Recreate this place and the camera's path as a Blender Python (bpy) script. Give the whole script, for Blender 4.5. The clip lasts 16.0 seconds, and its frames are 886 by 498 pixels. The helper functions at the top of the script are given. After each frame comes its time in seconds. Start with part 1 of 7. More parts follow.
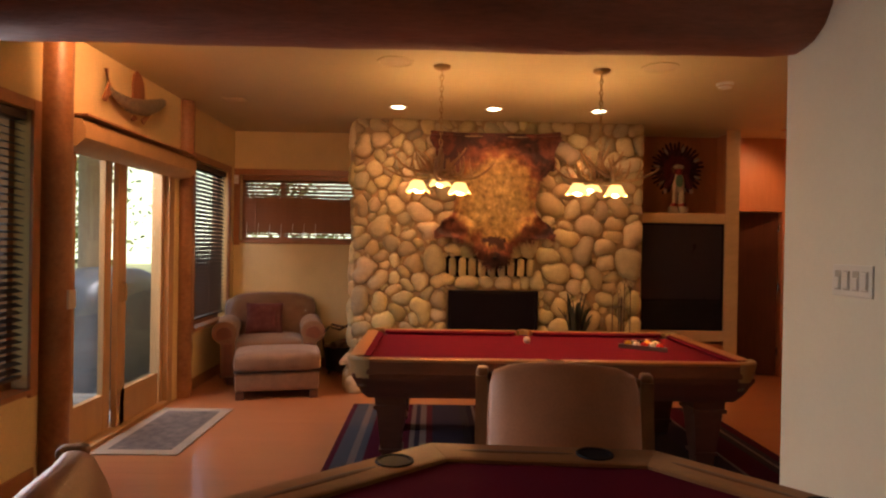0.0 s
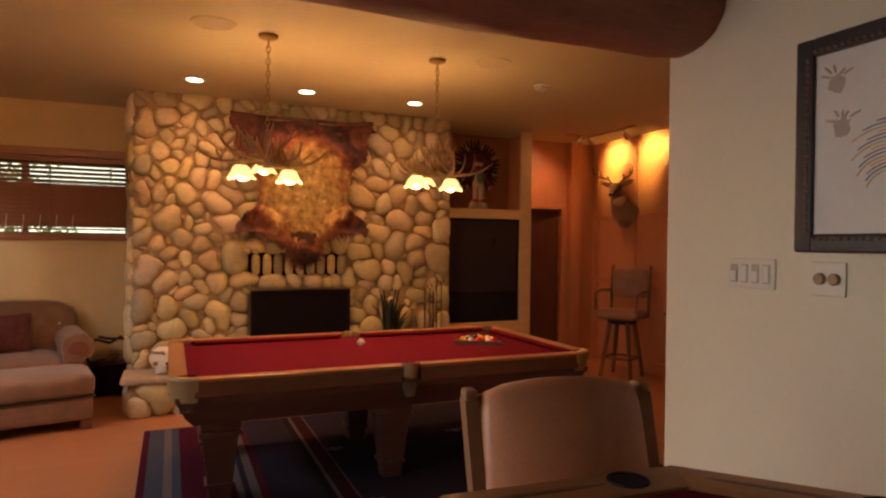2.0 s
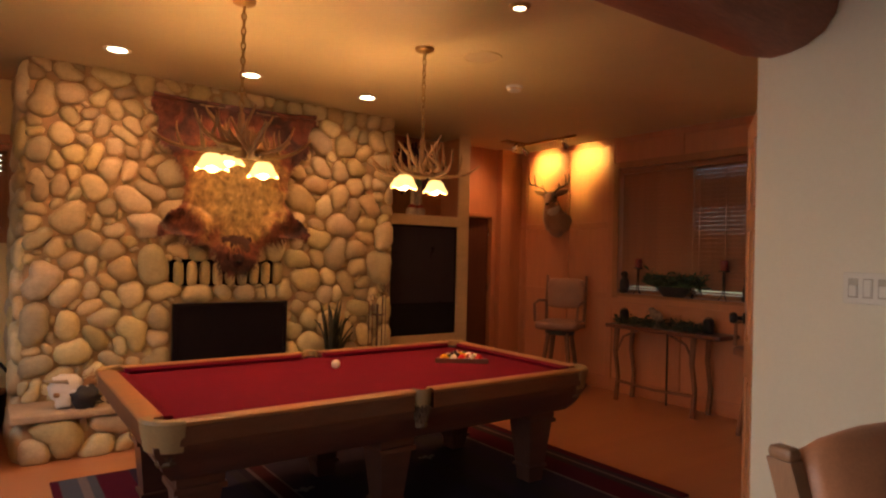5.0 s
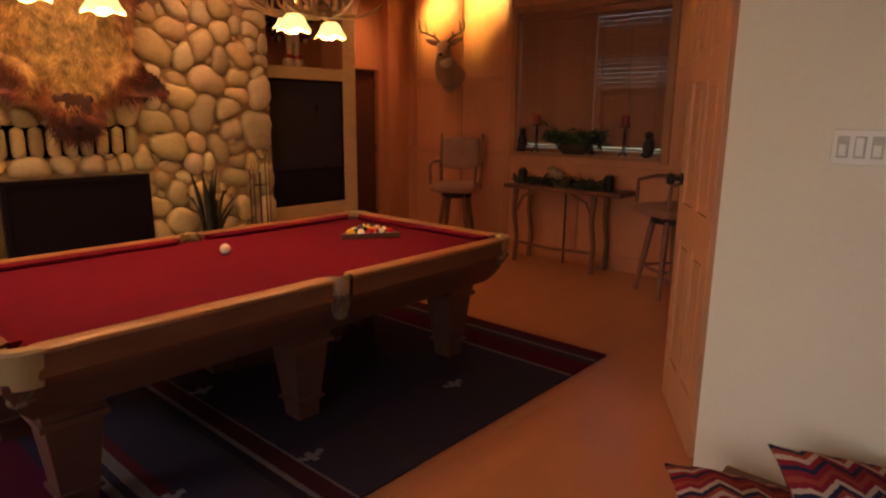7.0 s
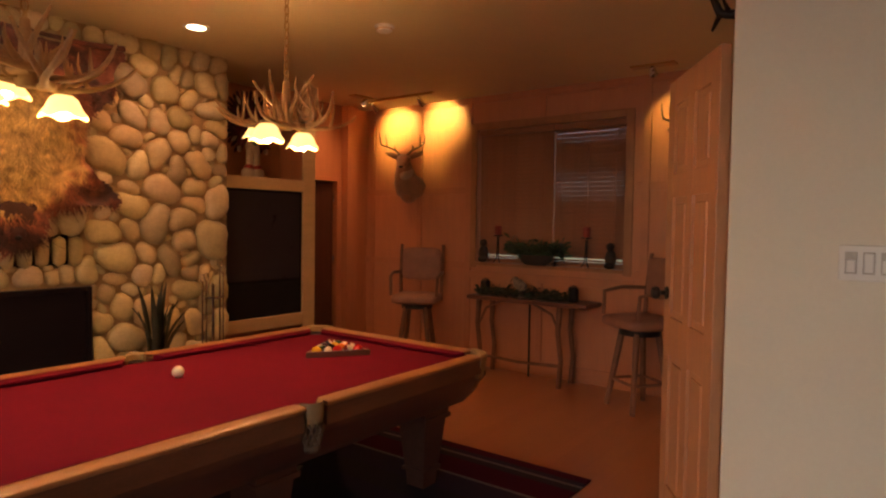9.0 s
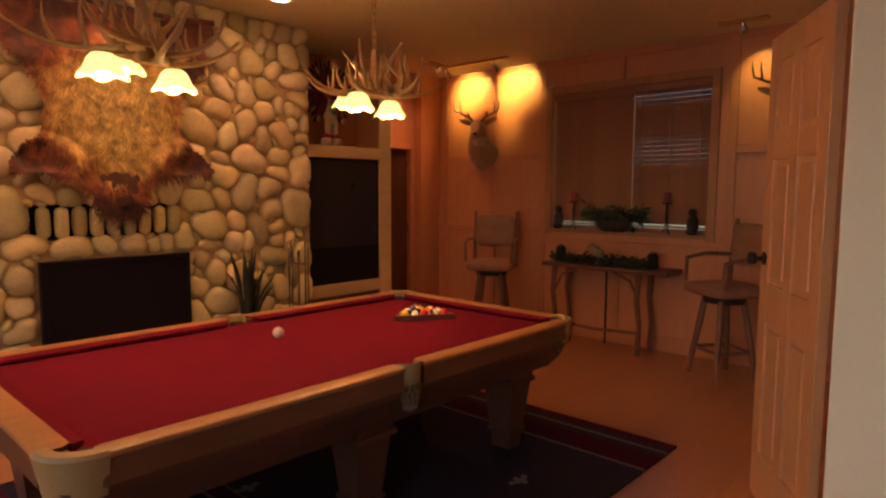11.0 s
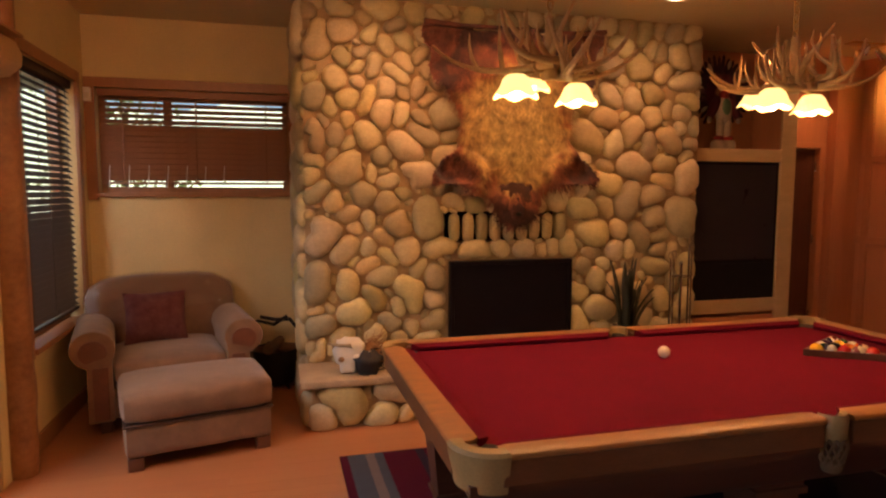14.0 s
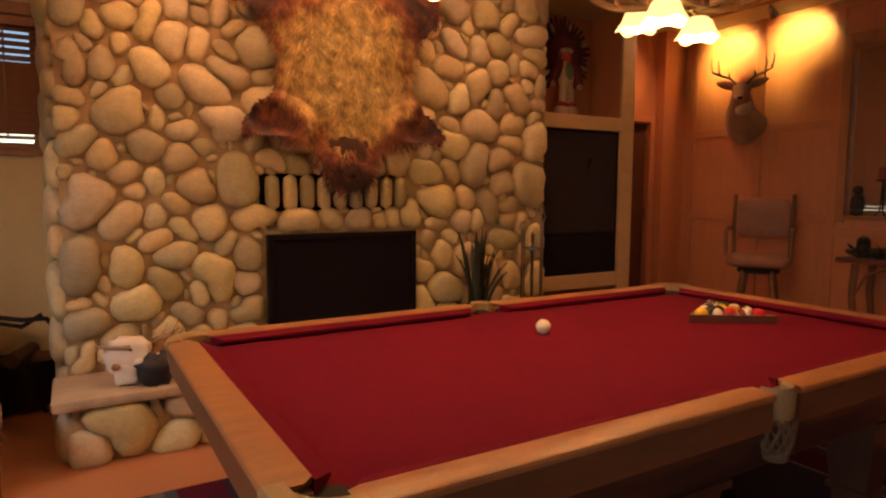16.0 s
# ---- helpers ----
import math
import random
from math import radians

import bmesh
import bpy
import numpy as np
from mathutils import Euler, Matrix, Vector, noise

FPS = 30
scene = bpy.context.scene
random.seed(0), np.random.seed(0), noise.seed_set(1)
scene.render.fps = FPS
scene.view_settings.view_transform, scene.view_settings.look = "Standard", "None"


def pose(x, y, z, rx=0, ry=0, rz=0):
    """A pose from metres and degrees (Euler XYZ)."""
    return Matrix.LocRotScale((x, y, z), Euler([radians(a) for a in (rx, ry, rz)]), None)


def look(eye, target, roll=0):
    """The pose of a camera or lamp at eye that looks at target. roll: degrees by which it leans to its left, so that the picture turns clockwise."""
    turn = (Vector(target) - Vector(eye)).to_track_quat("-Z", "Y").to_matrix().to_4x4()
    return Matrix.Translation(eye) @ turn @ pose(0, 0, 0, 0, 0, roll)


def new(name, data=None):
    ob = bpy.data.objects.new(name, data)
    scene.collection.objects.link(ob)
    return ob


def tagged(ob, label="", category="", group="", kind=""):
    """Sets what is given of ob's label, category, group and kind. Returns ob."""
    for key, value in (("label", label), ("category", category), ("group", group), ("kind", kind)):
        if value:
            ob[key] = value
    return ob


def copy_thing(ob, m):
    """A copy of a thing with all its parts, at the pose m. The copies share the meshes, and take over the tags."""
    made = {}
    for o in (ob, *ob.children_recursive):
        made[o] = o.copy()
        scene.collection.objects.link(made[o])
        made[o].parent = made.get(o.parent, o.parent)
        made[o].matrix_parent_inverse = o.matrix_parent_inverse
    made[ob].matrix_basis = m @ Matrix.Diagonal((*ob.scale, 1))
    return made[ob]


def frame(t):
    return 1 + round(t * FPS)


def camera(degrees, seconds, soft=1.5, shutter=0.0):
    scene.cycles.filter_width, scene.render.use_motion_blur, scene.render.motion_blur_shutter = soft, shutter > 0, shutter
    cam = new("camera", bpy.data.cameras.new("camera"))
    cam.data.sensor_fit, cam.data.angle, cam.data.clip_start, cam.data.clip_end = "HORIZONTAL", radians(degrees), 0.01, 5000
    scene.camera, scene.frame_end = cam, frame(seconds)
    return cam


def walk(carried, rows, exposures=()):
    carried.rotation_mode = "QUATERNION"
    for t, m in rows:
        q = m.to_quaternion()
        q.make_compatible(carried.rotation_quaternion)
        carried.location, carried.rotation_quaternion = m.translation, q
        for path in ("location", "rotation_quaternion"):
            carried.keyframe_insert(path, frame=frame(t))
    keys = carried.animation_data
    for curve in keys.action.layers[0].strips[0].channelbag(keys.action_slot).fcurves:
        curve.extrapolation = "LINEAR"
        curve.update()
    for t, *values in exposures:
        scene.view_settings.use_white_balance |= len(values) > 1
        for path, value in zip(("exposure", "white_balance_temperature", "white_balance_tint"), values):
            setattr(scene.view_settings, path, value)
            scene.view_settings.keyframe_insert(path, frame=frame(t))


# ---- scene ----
cam = camera(70.6, 16.0, soft=2.3)
PATH = [
    (0, (0.01, 0.057, 1.456), (0.047, 2.056, 1.447), 1.0),
    (0.5, (-0.079, 0.217, 1.443), (0.149, 2.204, 1.431), 0.9),
    (1, (-0.212, 0.331, 1.469), (0.157, 2.296, 1.459), 0.8),
    (1.5, (-0.39, 0.397, 1.455), (0.19, 2.311, 1.444), 0.8),
    (2, (-0.492, 0.518, 1.455), (0.304, 2.352, 1.44), 0.7),
    (2.5, (-0.554, 0.696, 1.466), (0.329, 2.49, 1.447), 0.6),
    (3, (-0.688, 0.848, 1.463), (0.262, 2.608, 1.45), 0.6),
    (5.5, (-1.035, 1.45, 1.428), (0.238, 2.993, 1.412), 0.7),
    (6, (-0.943, 1.607, 1.404), (0.423, 3.056, 1.22), 0.5),
    (6.5, (-0.891, 1.74, 1.432), (0.497, 3.123, 1.03), 0.5),
    (7, (-0.884, 1.846, 1.455), (0.577, 3.144, 1.031), 0.5),
    (7.5, (-0.875, 1.973, 1.458), (0.703, 3.172, 1.19), 0.5),
    (8, (-0.844, 2.039, 1.464), (0.765, 3.226, 1.417), 0.6),
    (10.5, (-0.909, 2.135, 1.458), (0.644, 3.381, 1.269), 0.3),
    (11, (-0.955, 2.168, 1.454), (0.517, 3.509, 1.269), 0.3),
    (11.5, (-1.001, 2.211, 1.46), (0.282, 3.734, 1.281), 0.3),
    (12, (-1.05, 2.227, 1.478), (-0.012, 3.927, 1.298), 0.2),
    (12.5, (-1.097, 2.231, 1.481), (-0.309, 4.061, 1.309), 0.1),
    (13, (-1.141, 2.245, 1.489), (-0.561, 4.151, 1.317), 0.2),
    (13.5, (-1.11, 2.25, 1.485), (-0.604, 4.177, 1.309), 0.1),
    (14, (-0.981, 2.32, 1.486), (-0.47, 4.245, 1.308), 0.1),
    (14.5, (-0.882, 2.402, 1.461), (-0.298, 4.307, 1.285), 0.2),
    (15, (-0.82, 2.531, 1.393), (-0.098, 4.387, 1.211), 0.3),
    (15.5, (-0.823, 2.742, 1.361), (0.096, 4.508, 1.173), 0.4),
    (16, (-0.758, 3.031, 1.256), (0.262, 4.742, 1.071), 0.3),
]
walk(cam, [(t, look(eye, target, roll)) for t, eye, target, roll in PATH])

# ---- light ----
world = bpy.data.worlds.new("world")
scene.world = world
world.use_nodes = True
wn = world.node_tree
sky = wn.nodes.new("ShaderNodeTexSky")
sky.sky_type, sky.sun_disc = "NISHITA", False
sky.sun_elevation, sky.sun_rotation = radians(48), radians(215)
wn.links.new(sky.outputs[0], wn.nodes["Background"].inputs[0])
wn.nodes["Background"].inputs[1].default_value = 0.15


def lamp(name, kind, place, energy, colour, target=None, **more):
    data = bpy.data.lights.new(name, kind)
    data.energy, data.color = energy, colour
    ob = new(name, data)
    ob.matrix_world = look(place, target) if target else pose(*place)
    if "radius" in more:
        data.shadow_soft_size = more["radius"]
    if "size" in more:
        data.shape, data.size, data.size_y = "RECTANGLE", *more["size"]
    if "cone" in more:
        data.spot_size, data.spot_blend = radians(more["cone"]), more.get("blend", 0.6)
    if "spread" in more:
        data.spread = radians(more["spread"])
    if "angle" in more:
        data.angle = radians(more["angle"])
    return ob


SUN = Vector((math.sin(radians(215)) * math.cos(radians(48)), math.cos(radians(215)) * math.cos(radians(48)), math.sin(radians(48))))
lamp("sun", "SUN", tuple(SUN * 30), 5.0, (1, 0.95, 0.86), (0, 0, 0), angle=0.5)
WARM, AMBER, DAY = (1, 0.435, 0.19), (1, 0.66, 0.17), (1.0, 0.895, 0.925)
GOLD = (1, 0.485, 0.19)
# daylight in the openings
lamp("door_daylight", "AREA", (-3.0, 4.95, 2.42), 76, DAY, (-1.2, 4.95, 0.6), size=(1.6, 0.6))
lamp("near_window_daylight", "AREA", (-2.56, 2.3, 1.4), 32, DAY, (0, 1.5, 1.25), size=(2.2, 1.5), spread=125)
lamp("far_window_daylight", "AREA", (-2.56, 6.75, 1.4), 5, DAY, (0, 6.75, 1.0), size=(1.0, 1.5))
CANS = [(-0.33, 6.03), (0.585, 6.03), (1.595, 6.03)]
for cx, cy in CANS:
    lamp("can_light_beam", "SPOT", (cx, cy, 2.745), 31, WARM, (cx, cy + 0.15, 0), radius=0.05, cone=168, blend=1.0)
CHANDELIERS = [((0.065, 4.64), [(-0.165, -0.07, 0), (0.145, 0.05, 0), (0.0, 0.19, 0.07)]),
               ((1.243, 4.655), [(-0.18, -0.08, 0), (0.123, 0.015, 0), (-0.02, 0.19, 0.05)])]
for (cx, cy), cups in CHANDELIERS:
    for dx, dy, dz in cups:
        if dz:
            lamp("chandelier_uplight", "SPOT", (cx + dx, cy + dy, 2.02), 23, GOLD, (cx + dx, cy + dy, 3), radius=0.035, cone=172, blend=0.6)
        else:
            lamp("chandelier_glow", "POINT", (cx + dx, cy + dy, 1.838), 14, GOLD, radius=0.035)
for sy in (6.77, 6.14):
    lamp("wall_spot_beam", "SPOT", (4.14, sy, 2.72), 170, AMBER, (4.60, sy, 2.48), radius=0.03, cone=82, blend=1.0)
BEAM_SPOTS = [(1.24, 3.76, 10, (1.24, 3.76, 0)), (-1.72, 3.60, 84, (-2.0, 5.5, 2.6))]
for sx, sy, power, aim in BEAM_SPOTS:
    lamp("beam_spot_beam", "SPOT", (sx, sy, 2.735), power, WARM, aim, radius=0.04, cone=150, blend=0.8)
lamp("nook_spot_beam", "SPOT", (3.92, 6.70, 2.69), 42, WARM, (3.3, 7.0, 1.2), radius=0.03, cone=150, blend=1.0)
lamp("second_mount_spot_beam", "SPOT", (4.28, 3.78, 2.70), 24, AMBER, (4.60, 3.72, 2.3), radius=0.02, cone=70, blend=1.0)

# ---- helpers of the build ----


def empty(name, m=None, label="", category="", group="", kind=""):
    ob = new(name)
    ob.empty_display_size = 0.1
    if m is not None:
        ob.matrix_world = m
    return tagged(ob, label, category, group, kind)


def mesh_of(name, bm, material, smooth):
    me = bpy.data.meshes.new(name)
    bmesh.ops.recalc_face_normals(bm, faces=bm.faces)
    bm.to_mesh(me)
    bm.free()
    for m in (material if isinstance(material, (list, tuple)) else [material]):
        me.materials.append(m)
    if smooth:
        me.polygons.foreach_set("use_smooth", [True] * len(me.polygons))
        me.set_sharp_from_angle(angle=radians(smooth if smooth is not True else 40))
    return me


def part(name, bm, material, parent=None, label="", smooth=False):
    ob = new(name, mesh_of(name, bm, material, smooth))
    if parent is not None:
        ob.parent = parent
    return tagged(ob, label)


def setting(name, bm, material, label, category, smooth=False):
    return tagged(part(name, bm, material, None, "", smooth), label, category, "", "structure")


def B():
    return bmesh.new()


def box(bm, x0, x1, y0, y1, z0, z1, bevel=0.0, m=None, seg=2):
    vs = [bm.verts.new((x, y, z)) for x in (x0, x1) for y in (y0, y1) for z in (z0, z1)]
    fs = [bm.faces.new([vs[i] for i in f]) for f in ((0, 1, 3, 2), (4, 6, 7, 5), (0, 4, 5, 1), (2, 3, 7, 6), (0, 2, 6, 4), (1, 5, 7, 3))]
    if bevel:
        es = list({e for f in fs for e in f.edges})
        r = bmesh.ops.bevel(bm, geom=es, offset=bevel, segments=seg, affect="EDGES", profile=0.5)
        vs = list({v for f in r["faces"] for v in f.verts} | {v for v in vs if v.is_valid})
    if m is not None:
        bmesh.ops.transform(bm, matrix=m, verts=[v for v in vs if v.is_valid])
    return bm


def tube(bm, pts, radii, segs=8, caps=True):
    """A tapered tube along the points."""
    pts = [Vector(p) for p in pts]
    if not isinstance(radii, (list, tuple)):
        radii = [radii] * len(pts)
    rings, up = [], None
    for i, p in enumerate(pts):
        d = (pts[min(i + 1, len(pts) - 1)] - pts[max(i - 1, 0)]).normalized()
        if up is None:
            up = d.orthogonal().normalized()
        up = (up - d * up.dot(d)).normalized()
        side = d.cross(up)
        rings.append([bm.verts.new(p + (up * math.cos(a) + side * math.sin(a)) * radii[i]) for a in [2 * math.pi * k / segs for k in range(segs)]])
    for a, b in zip(rings, rings[1:]):
        for k in range(segs):
            bm.faces.new((a[k], a[(k + 1) % segs], b[(k + 1) % segs], b[k]))
    if caps:
        bm.faces.new(rings[0][::-1])
        bm.faces.new(rings[-1])
    return bm


def lathe(bm, profile, centre=(0, 0, 0), segs=20, m=None):
    """Turns (radius, height) pairs about the upright axis."""
    c = Vector(centre)
    rings = []
    for r, h in profile:
        if r < 1e-5:
            rings.append([bm.verts.new(c + Vector((0, 0, h)))])
        else:
            rings.append([bm.verts.new(c + Vector((r * math.cos(2 * math.pi * k / segs), r * math.sin(2 * math.pi * k / segs), h))) for k in range(segs)])
    for a, b in zip(rings, rings[1:]):
        for k in range(segs):
            if len(a) == 1 and len(b) == 1:
                continue
            if len(a) == 1:
                bm.faces.new((a[0], b[(k + 1) % segs], b[k]))
            elif len(b) == 1:
                bm.faces.new((a[k], a[(k + 1) % segs], b[0]))
            else:
                bm.faces.new((a[k], a[(k + 1) % segs], b[(k + 1) % segs], b[k]))
    if m is not None:
        bmesh.ops.transform(bm, matrix=m, verts=[v for r in rings for v in r])
    return bm


def blob(bm, centre, size, m=None, rough=0.0, segs=16, rings=10, power=1.0, seed=0):
    """A rounded lump; power under 1 makes it boxier."""
    c, verts = Vector(centre), []
    grid = []
    for i in range(rings + 1):
        th = math.pi * i / rings
        row = []
        for k in range(segs):
            ph = 2 * math.pi * k / segs
            d = Vector((math.sin(th) * math.cos(ph), math.sin(th) * math.sin(ph), math.cos(th)))
            e = Vector([math.copysign(abs(v) ** power, v) for v in d])
            s = 1 + rough * noise.noise(d * 2.2 + Vector((seed * 7.3, seed * 1.7, 0)))
            p = Vector((e.x * size[0], e.y * size[1], e.z * size[2])) * s
            row.append(p)
        grid.append(row)
    top, bottom = bm.verts.new(grid[0][0]), bm.verts.new(grid[-1][0])
    mid = [[bm.verts.new(p) for p in row] for row in grid[1:-1]]
    for a, b in zip(mid, mid[1:]):
        for k in range(segs):
            bm.faces.new((a[k], b[k], b[(k + 1) % segs], a[(k + 1) % segs]))
    for k in range(segs):
        bm.faces.new((top, mid[0][k], mid[0][(k + 1) % segs]))
        bm.faces.new((bottom, mid[-1][(k + 1) % segs], mid[-1][k]))
    verts = [top, bottom] + [v for r in mid for v in r]
    bmesh.ops.transform(bm, matrix=Matrix.Translation(c) @ (m if m is not None else Matrix()), verts=verts)
    return bm


def prism(bm, outline, z0, z1, m=None):
    """An outline in x, y pulled up from z0 to z1."""
    lo = [bm.verts.new((x, y, z0)) for x, y in outline]
    hi = [bm.verts.new((x, y, z1)) for x, y in outline]
    n = len(lo)
    for k in range(n):
        bm.faces.new((lo[k], lo[(k + 1) % n], hi[(k + 1) % n], hi[k]))
    bm.faces.new(lo[::-1])
    bm.faces.new(hi)
    if m is not None:
        bmesh.ops.transform(bm, matrix=m, verts=lo + hi)
    return bm


# ---- materials ----


def mat(name, colour, rough=0.6, metal=0.0, var=0.18, scale=5.0, fine=90.0, bump=0.15, other=None, stretch=(1, 1, 1), coat=0.0, spec=0.5, glow=0.0, island=0.0, piece=0.0, sheen=0.0, rvar=0.1):
    m = bpy.data.materials.new(name)
    m.use_nodes = True
    nt = m.node_tree
    bs = nt.nodes["Principled BSDF"]

    def node(kind, **inputs):
        n = nt.nodes.new(kind)
        for k, v in inputs.items():
            n.inputs[k].default_value = v
        return n
    tc = node("ShaderNodeTexCoord")
    mp = node("ShaderNodeMapping", Scale=stretch)
    nt.links.new(tc.outputs["Object"], mp.inputs["Vector"])
    big = node("ShaderNodeTexNoise", Scale=scale, Detail=5.0, Roughness=0.6)
    small = node("ShaderNodeTexNoise", Scale=fine, Detail=3.0, Roughness=0.6)
    for n in (big, small):
        nt.links.new(mp.outputs[0], n.inputs["Vector"])
    ramp = nt.nodes.new("ShaderNodeValToRGB")
    c0 = [max(0.0, c * (1 - var)) for c in colour]
    c1 = list(other) if other else [min(1.0, c * (1 + var)) for c in colour]
    ramp.color_ramp.elements[0].position, ramp.color_ramp.elements[1].position = 0.32, 0.68
    ramp.color_ramp.elements[0].color, ramp.color_ramp.elements[1].color = (*c0, 1), (*c1, 1)
    mixv = node("ShaderNodeMath")
    mixv.operation = "MULTIPLY_ADD"
    mixv.inputs[1].default_value = 0.35
    nt.links.new(small.outputs["Fac"], mixv.inputs[0])
    sub = node("ShaderNodeMath")
    sub.operation = "MULTIPLY_ADD"
    sub.inputs[1].default_value, sub.inputs[2].default_value = 0.65, 0.0
    nt.links.new(big.outputs["Fac"], sub.inputs[0])
    nt.links.new(sub.outputs[0], mixv.inputs[2])
    nt.links.new(mixv.outputs[0], ramp.inputs["Fac"])
    out = ramp.outputs["Color"]
    if island or piece:
        hsv = node("ShaderNodeHueSaturation")
        src = node("ShaderNodeNewGeometry").outputs["Random Per Island"] if island else node("ShaderNodeObjectInfo").outputs["Random"]
        mr = node("ShaderNodeMapRange")
        mr.inputs["To Min"].default_value, mr.inputs["To Max"].default_value = 1 - (island or piece), 1 + (island or piece)
        nt.links.new(src, mr.inputs["Value"])
        nt.links.new(mr.outputs[0], hsv.inputs["Value"])
        hm = node("ShaderNodeMapRange")
        hm.inputs["To Min"].default_value, hm.inputs["To Max"].default_value = 0.5 - (0.065 * piece or 0.085 * island), 0.5 + 0.03 * (island or piece)
        mul = node("ShaderNodeMath")
        mul.operation = "MULTIPLY"
        mul.inputs[1].default_value = 7.31
        fr = node("ShaderNodeMath")
        fr.operation = "FRACT"
        nt.links.new(src, mul.inputs[0])
        nt.links.new(mul.outputs[0], fr.inputs[0])
        nt.links.new(fr.outputs[0], hm.inputs["Value"])
        nt.links.new(hm.outputs[0], hsv.inputs["Hue"])
        if piece:
            m2, f2, sm = node("ShaderNodeMath"), node("ShaderNodeMath"), node("ShaderNodeMapRange")
            m2.operation, f2.operation = "MULTIPLY", "FRACT"
            m2.inputs[1].default_value = 23.7
            sm.inputs["To Min"].default_value, sm.inputs["To Max"].default_value = 0.84, 1.14
            nt.links.new(src, m2.inputs[0])
            nt.links.new(m2.outputs[0], f2.inputs[0])
            nt.links.new(f2.outputs[0], sm.inputs["Value"])
            nt.links.new(sm.outputs[0], hsv.inputs["Saturation"])
        nt.links.new(out, hsv.inputs["Color"])
        out = hsv.outputs["Color"]
    nt.links.new(out, bs.inputs["Base Color"])
    rr = node("ShaderNodeMapRange")
    rr.inputs["To Min"].default_value, rr.inputs["To Max"].default_value = max(0.02, rough - rvar), min(1.0, rough + rvar)
    nt.links.new(big.outputs["Fac"], rr.inputs["Value"])
    nt.links.new(rr.outputs[0], bs.inputs["Roughness"])
    bs.inputs["Metallic"].default_value = metal
    bs.inputs["Coat Weight"].default_value = coat
    bs.inputs["Specular IOR Level"].default_value = spec
    bs.inputs["Sheen Weight"].default_value = sheen
    if bump:
        bp = node("ShaderNodeBump", Strength=bump, Distance=0.01)
        nt.links.new(mixv.outputs[0], bp.inputs["Height"])
        nt.links.new(bp.outputs[0], bs.inputs["Normal"])
    if glow:
        bs.inputs["Emission Color"].default_value = (*colour, 1)
        bs.inputs["Emission Strength"].default_value = glow
    return m


def glass(name, colour=(0.95, 0.97, 0.97), sheen=0.0):
    m = bpy.data.materials.new(name)
    m.use_nodes = True
    nt = m.node_tree
    bs = nt.nodes["Principled BSDF"]
    nt.nodes.remove(bs)
    tr, gl, mx, lw = nt.nodes.new("ShaderNodeBsdfTransparent"), nt.nodes.new("ShaderNodeBsdfGlossy"), nt.nodes.new("ShaderNodeMixShader"), nt.nodes.new("ShaderNodeLayerWeight")
    tr.inputs[0].default_value = (*colour, 1)
    gl.inputs["Roughness"].default_value = 0.02
    lw.inputs["Blend"].default_value = 0.25
    part_of = nt.nodes.new("ShaderNodeMath")
    part_of.operation = "MULTIPLY_ADD"
    part_of.inputs[1].default_value, part_of.inputs[2].default_value = 0.3, sheen
    nt.links.new(lw.outputs["Facing"], part_of.inputs[0])
    nt.links.new(part_of.outputs[0], mx.inputs[0])
    nt.links.new(tr.outputs[0], mx.inputs[1])
    nt.links.new(gl.outputs[0], mx.inputs[2])
    nt.links.new(mx.outputs[0], nt.nodes["Material Output"].inputs[0])
    return m


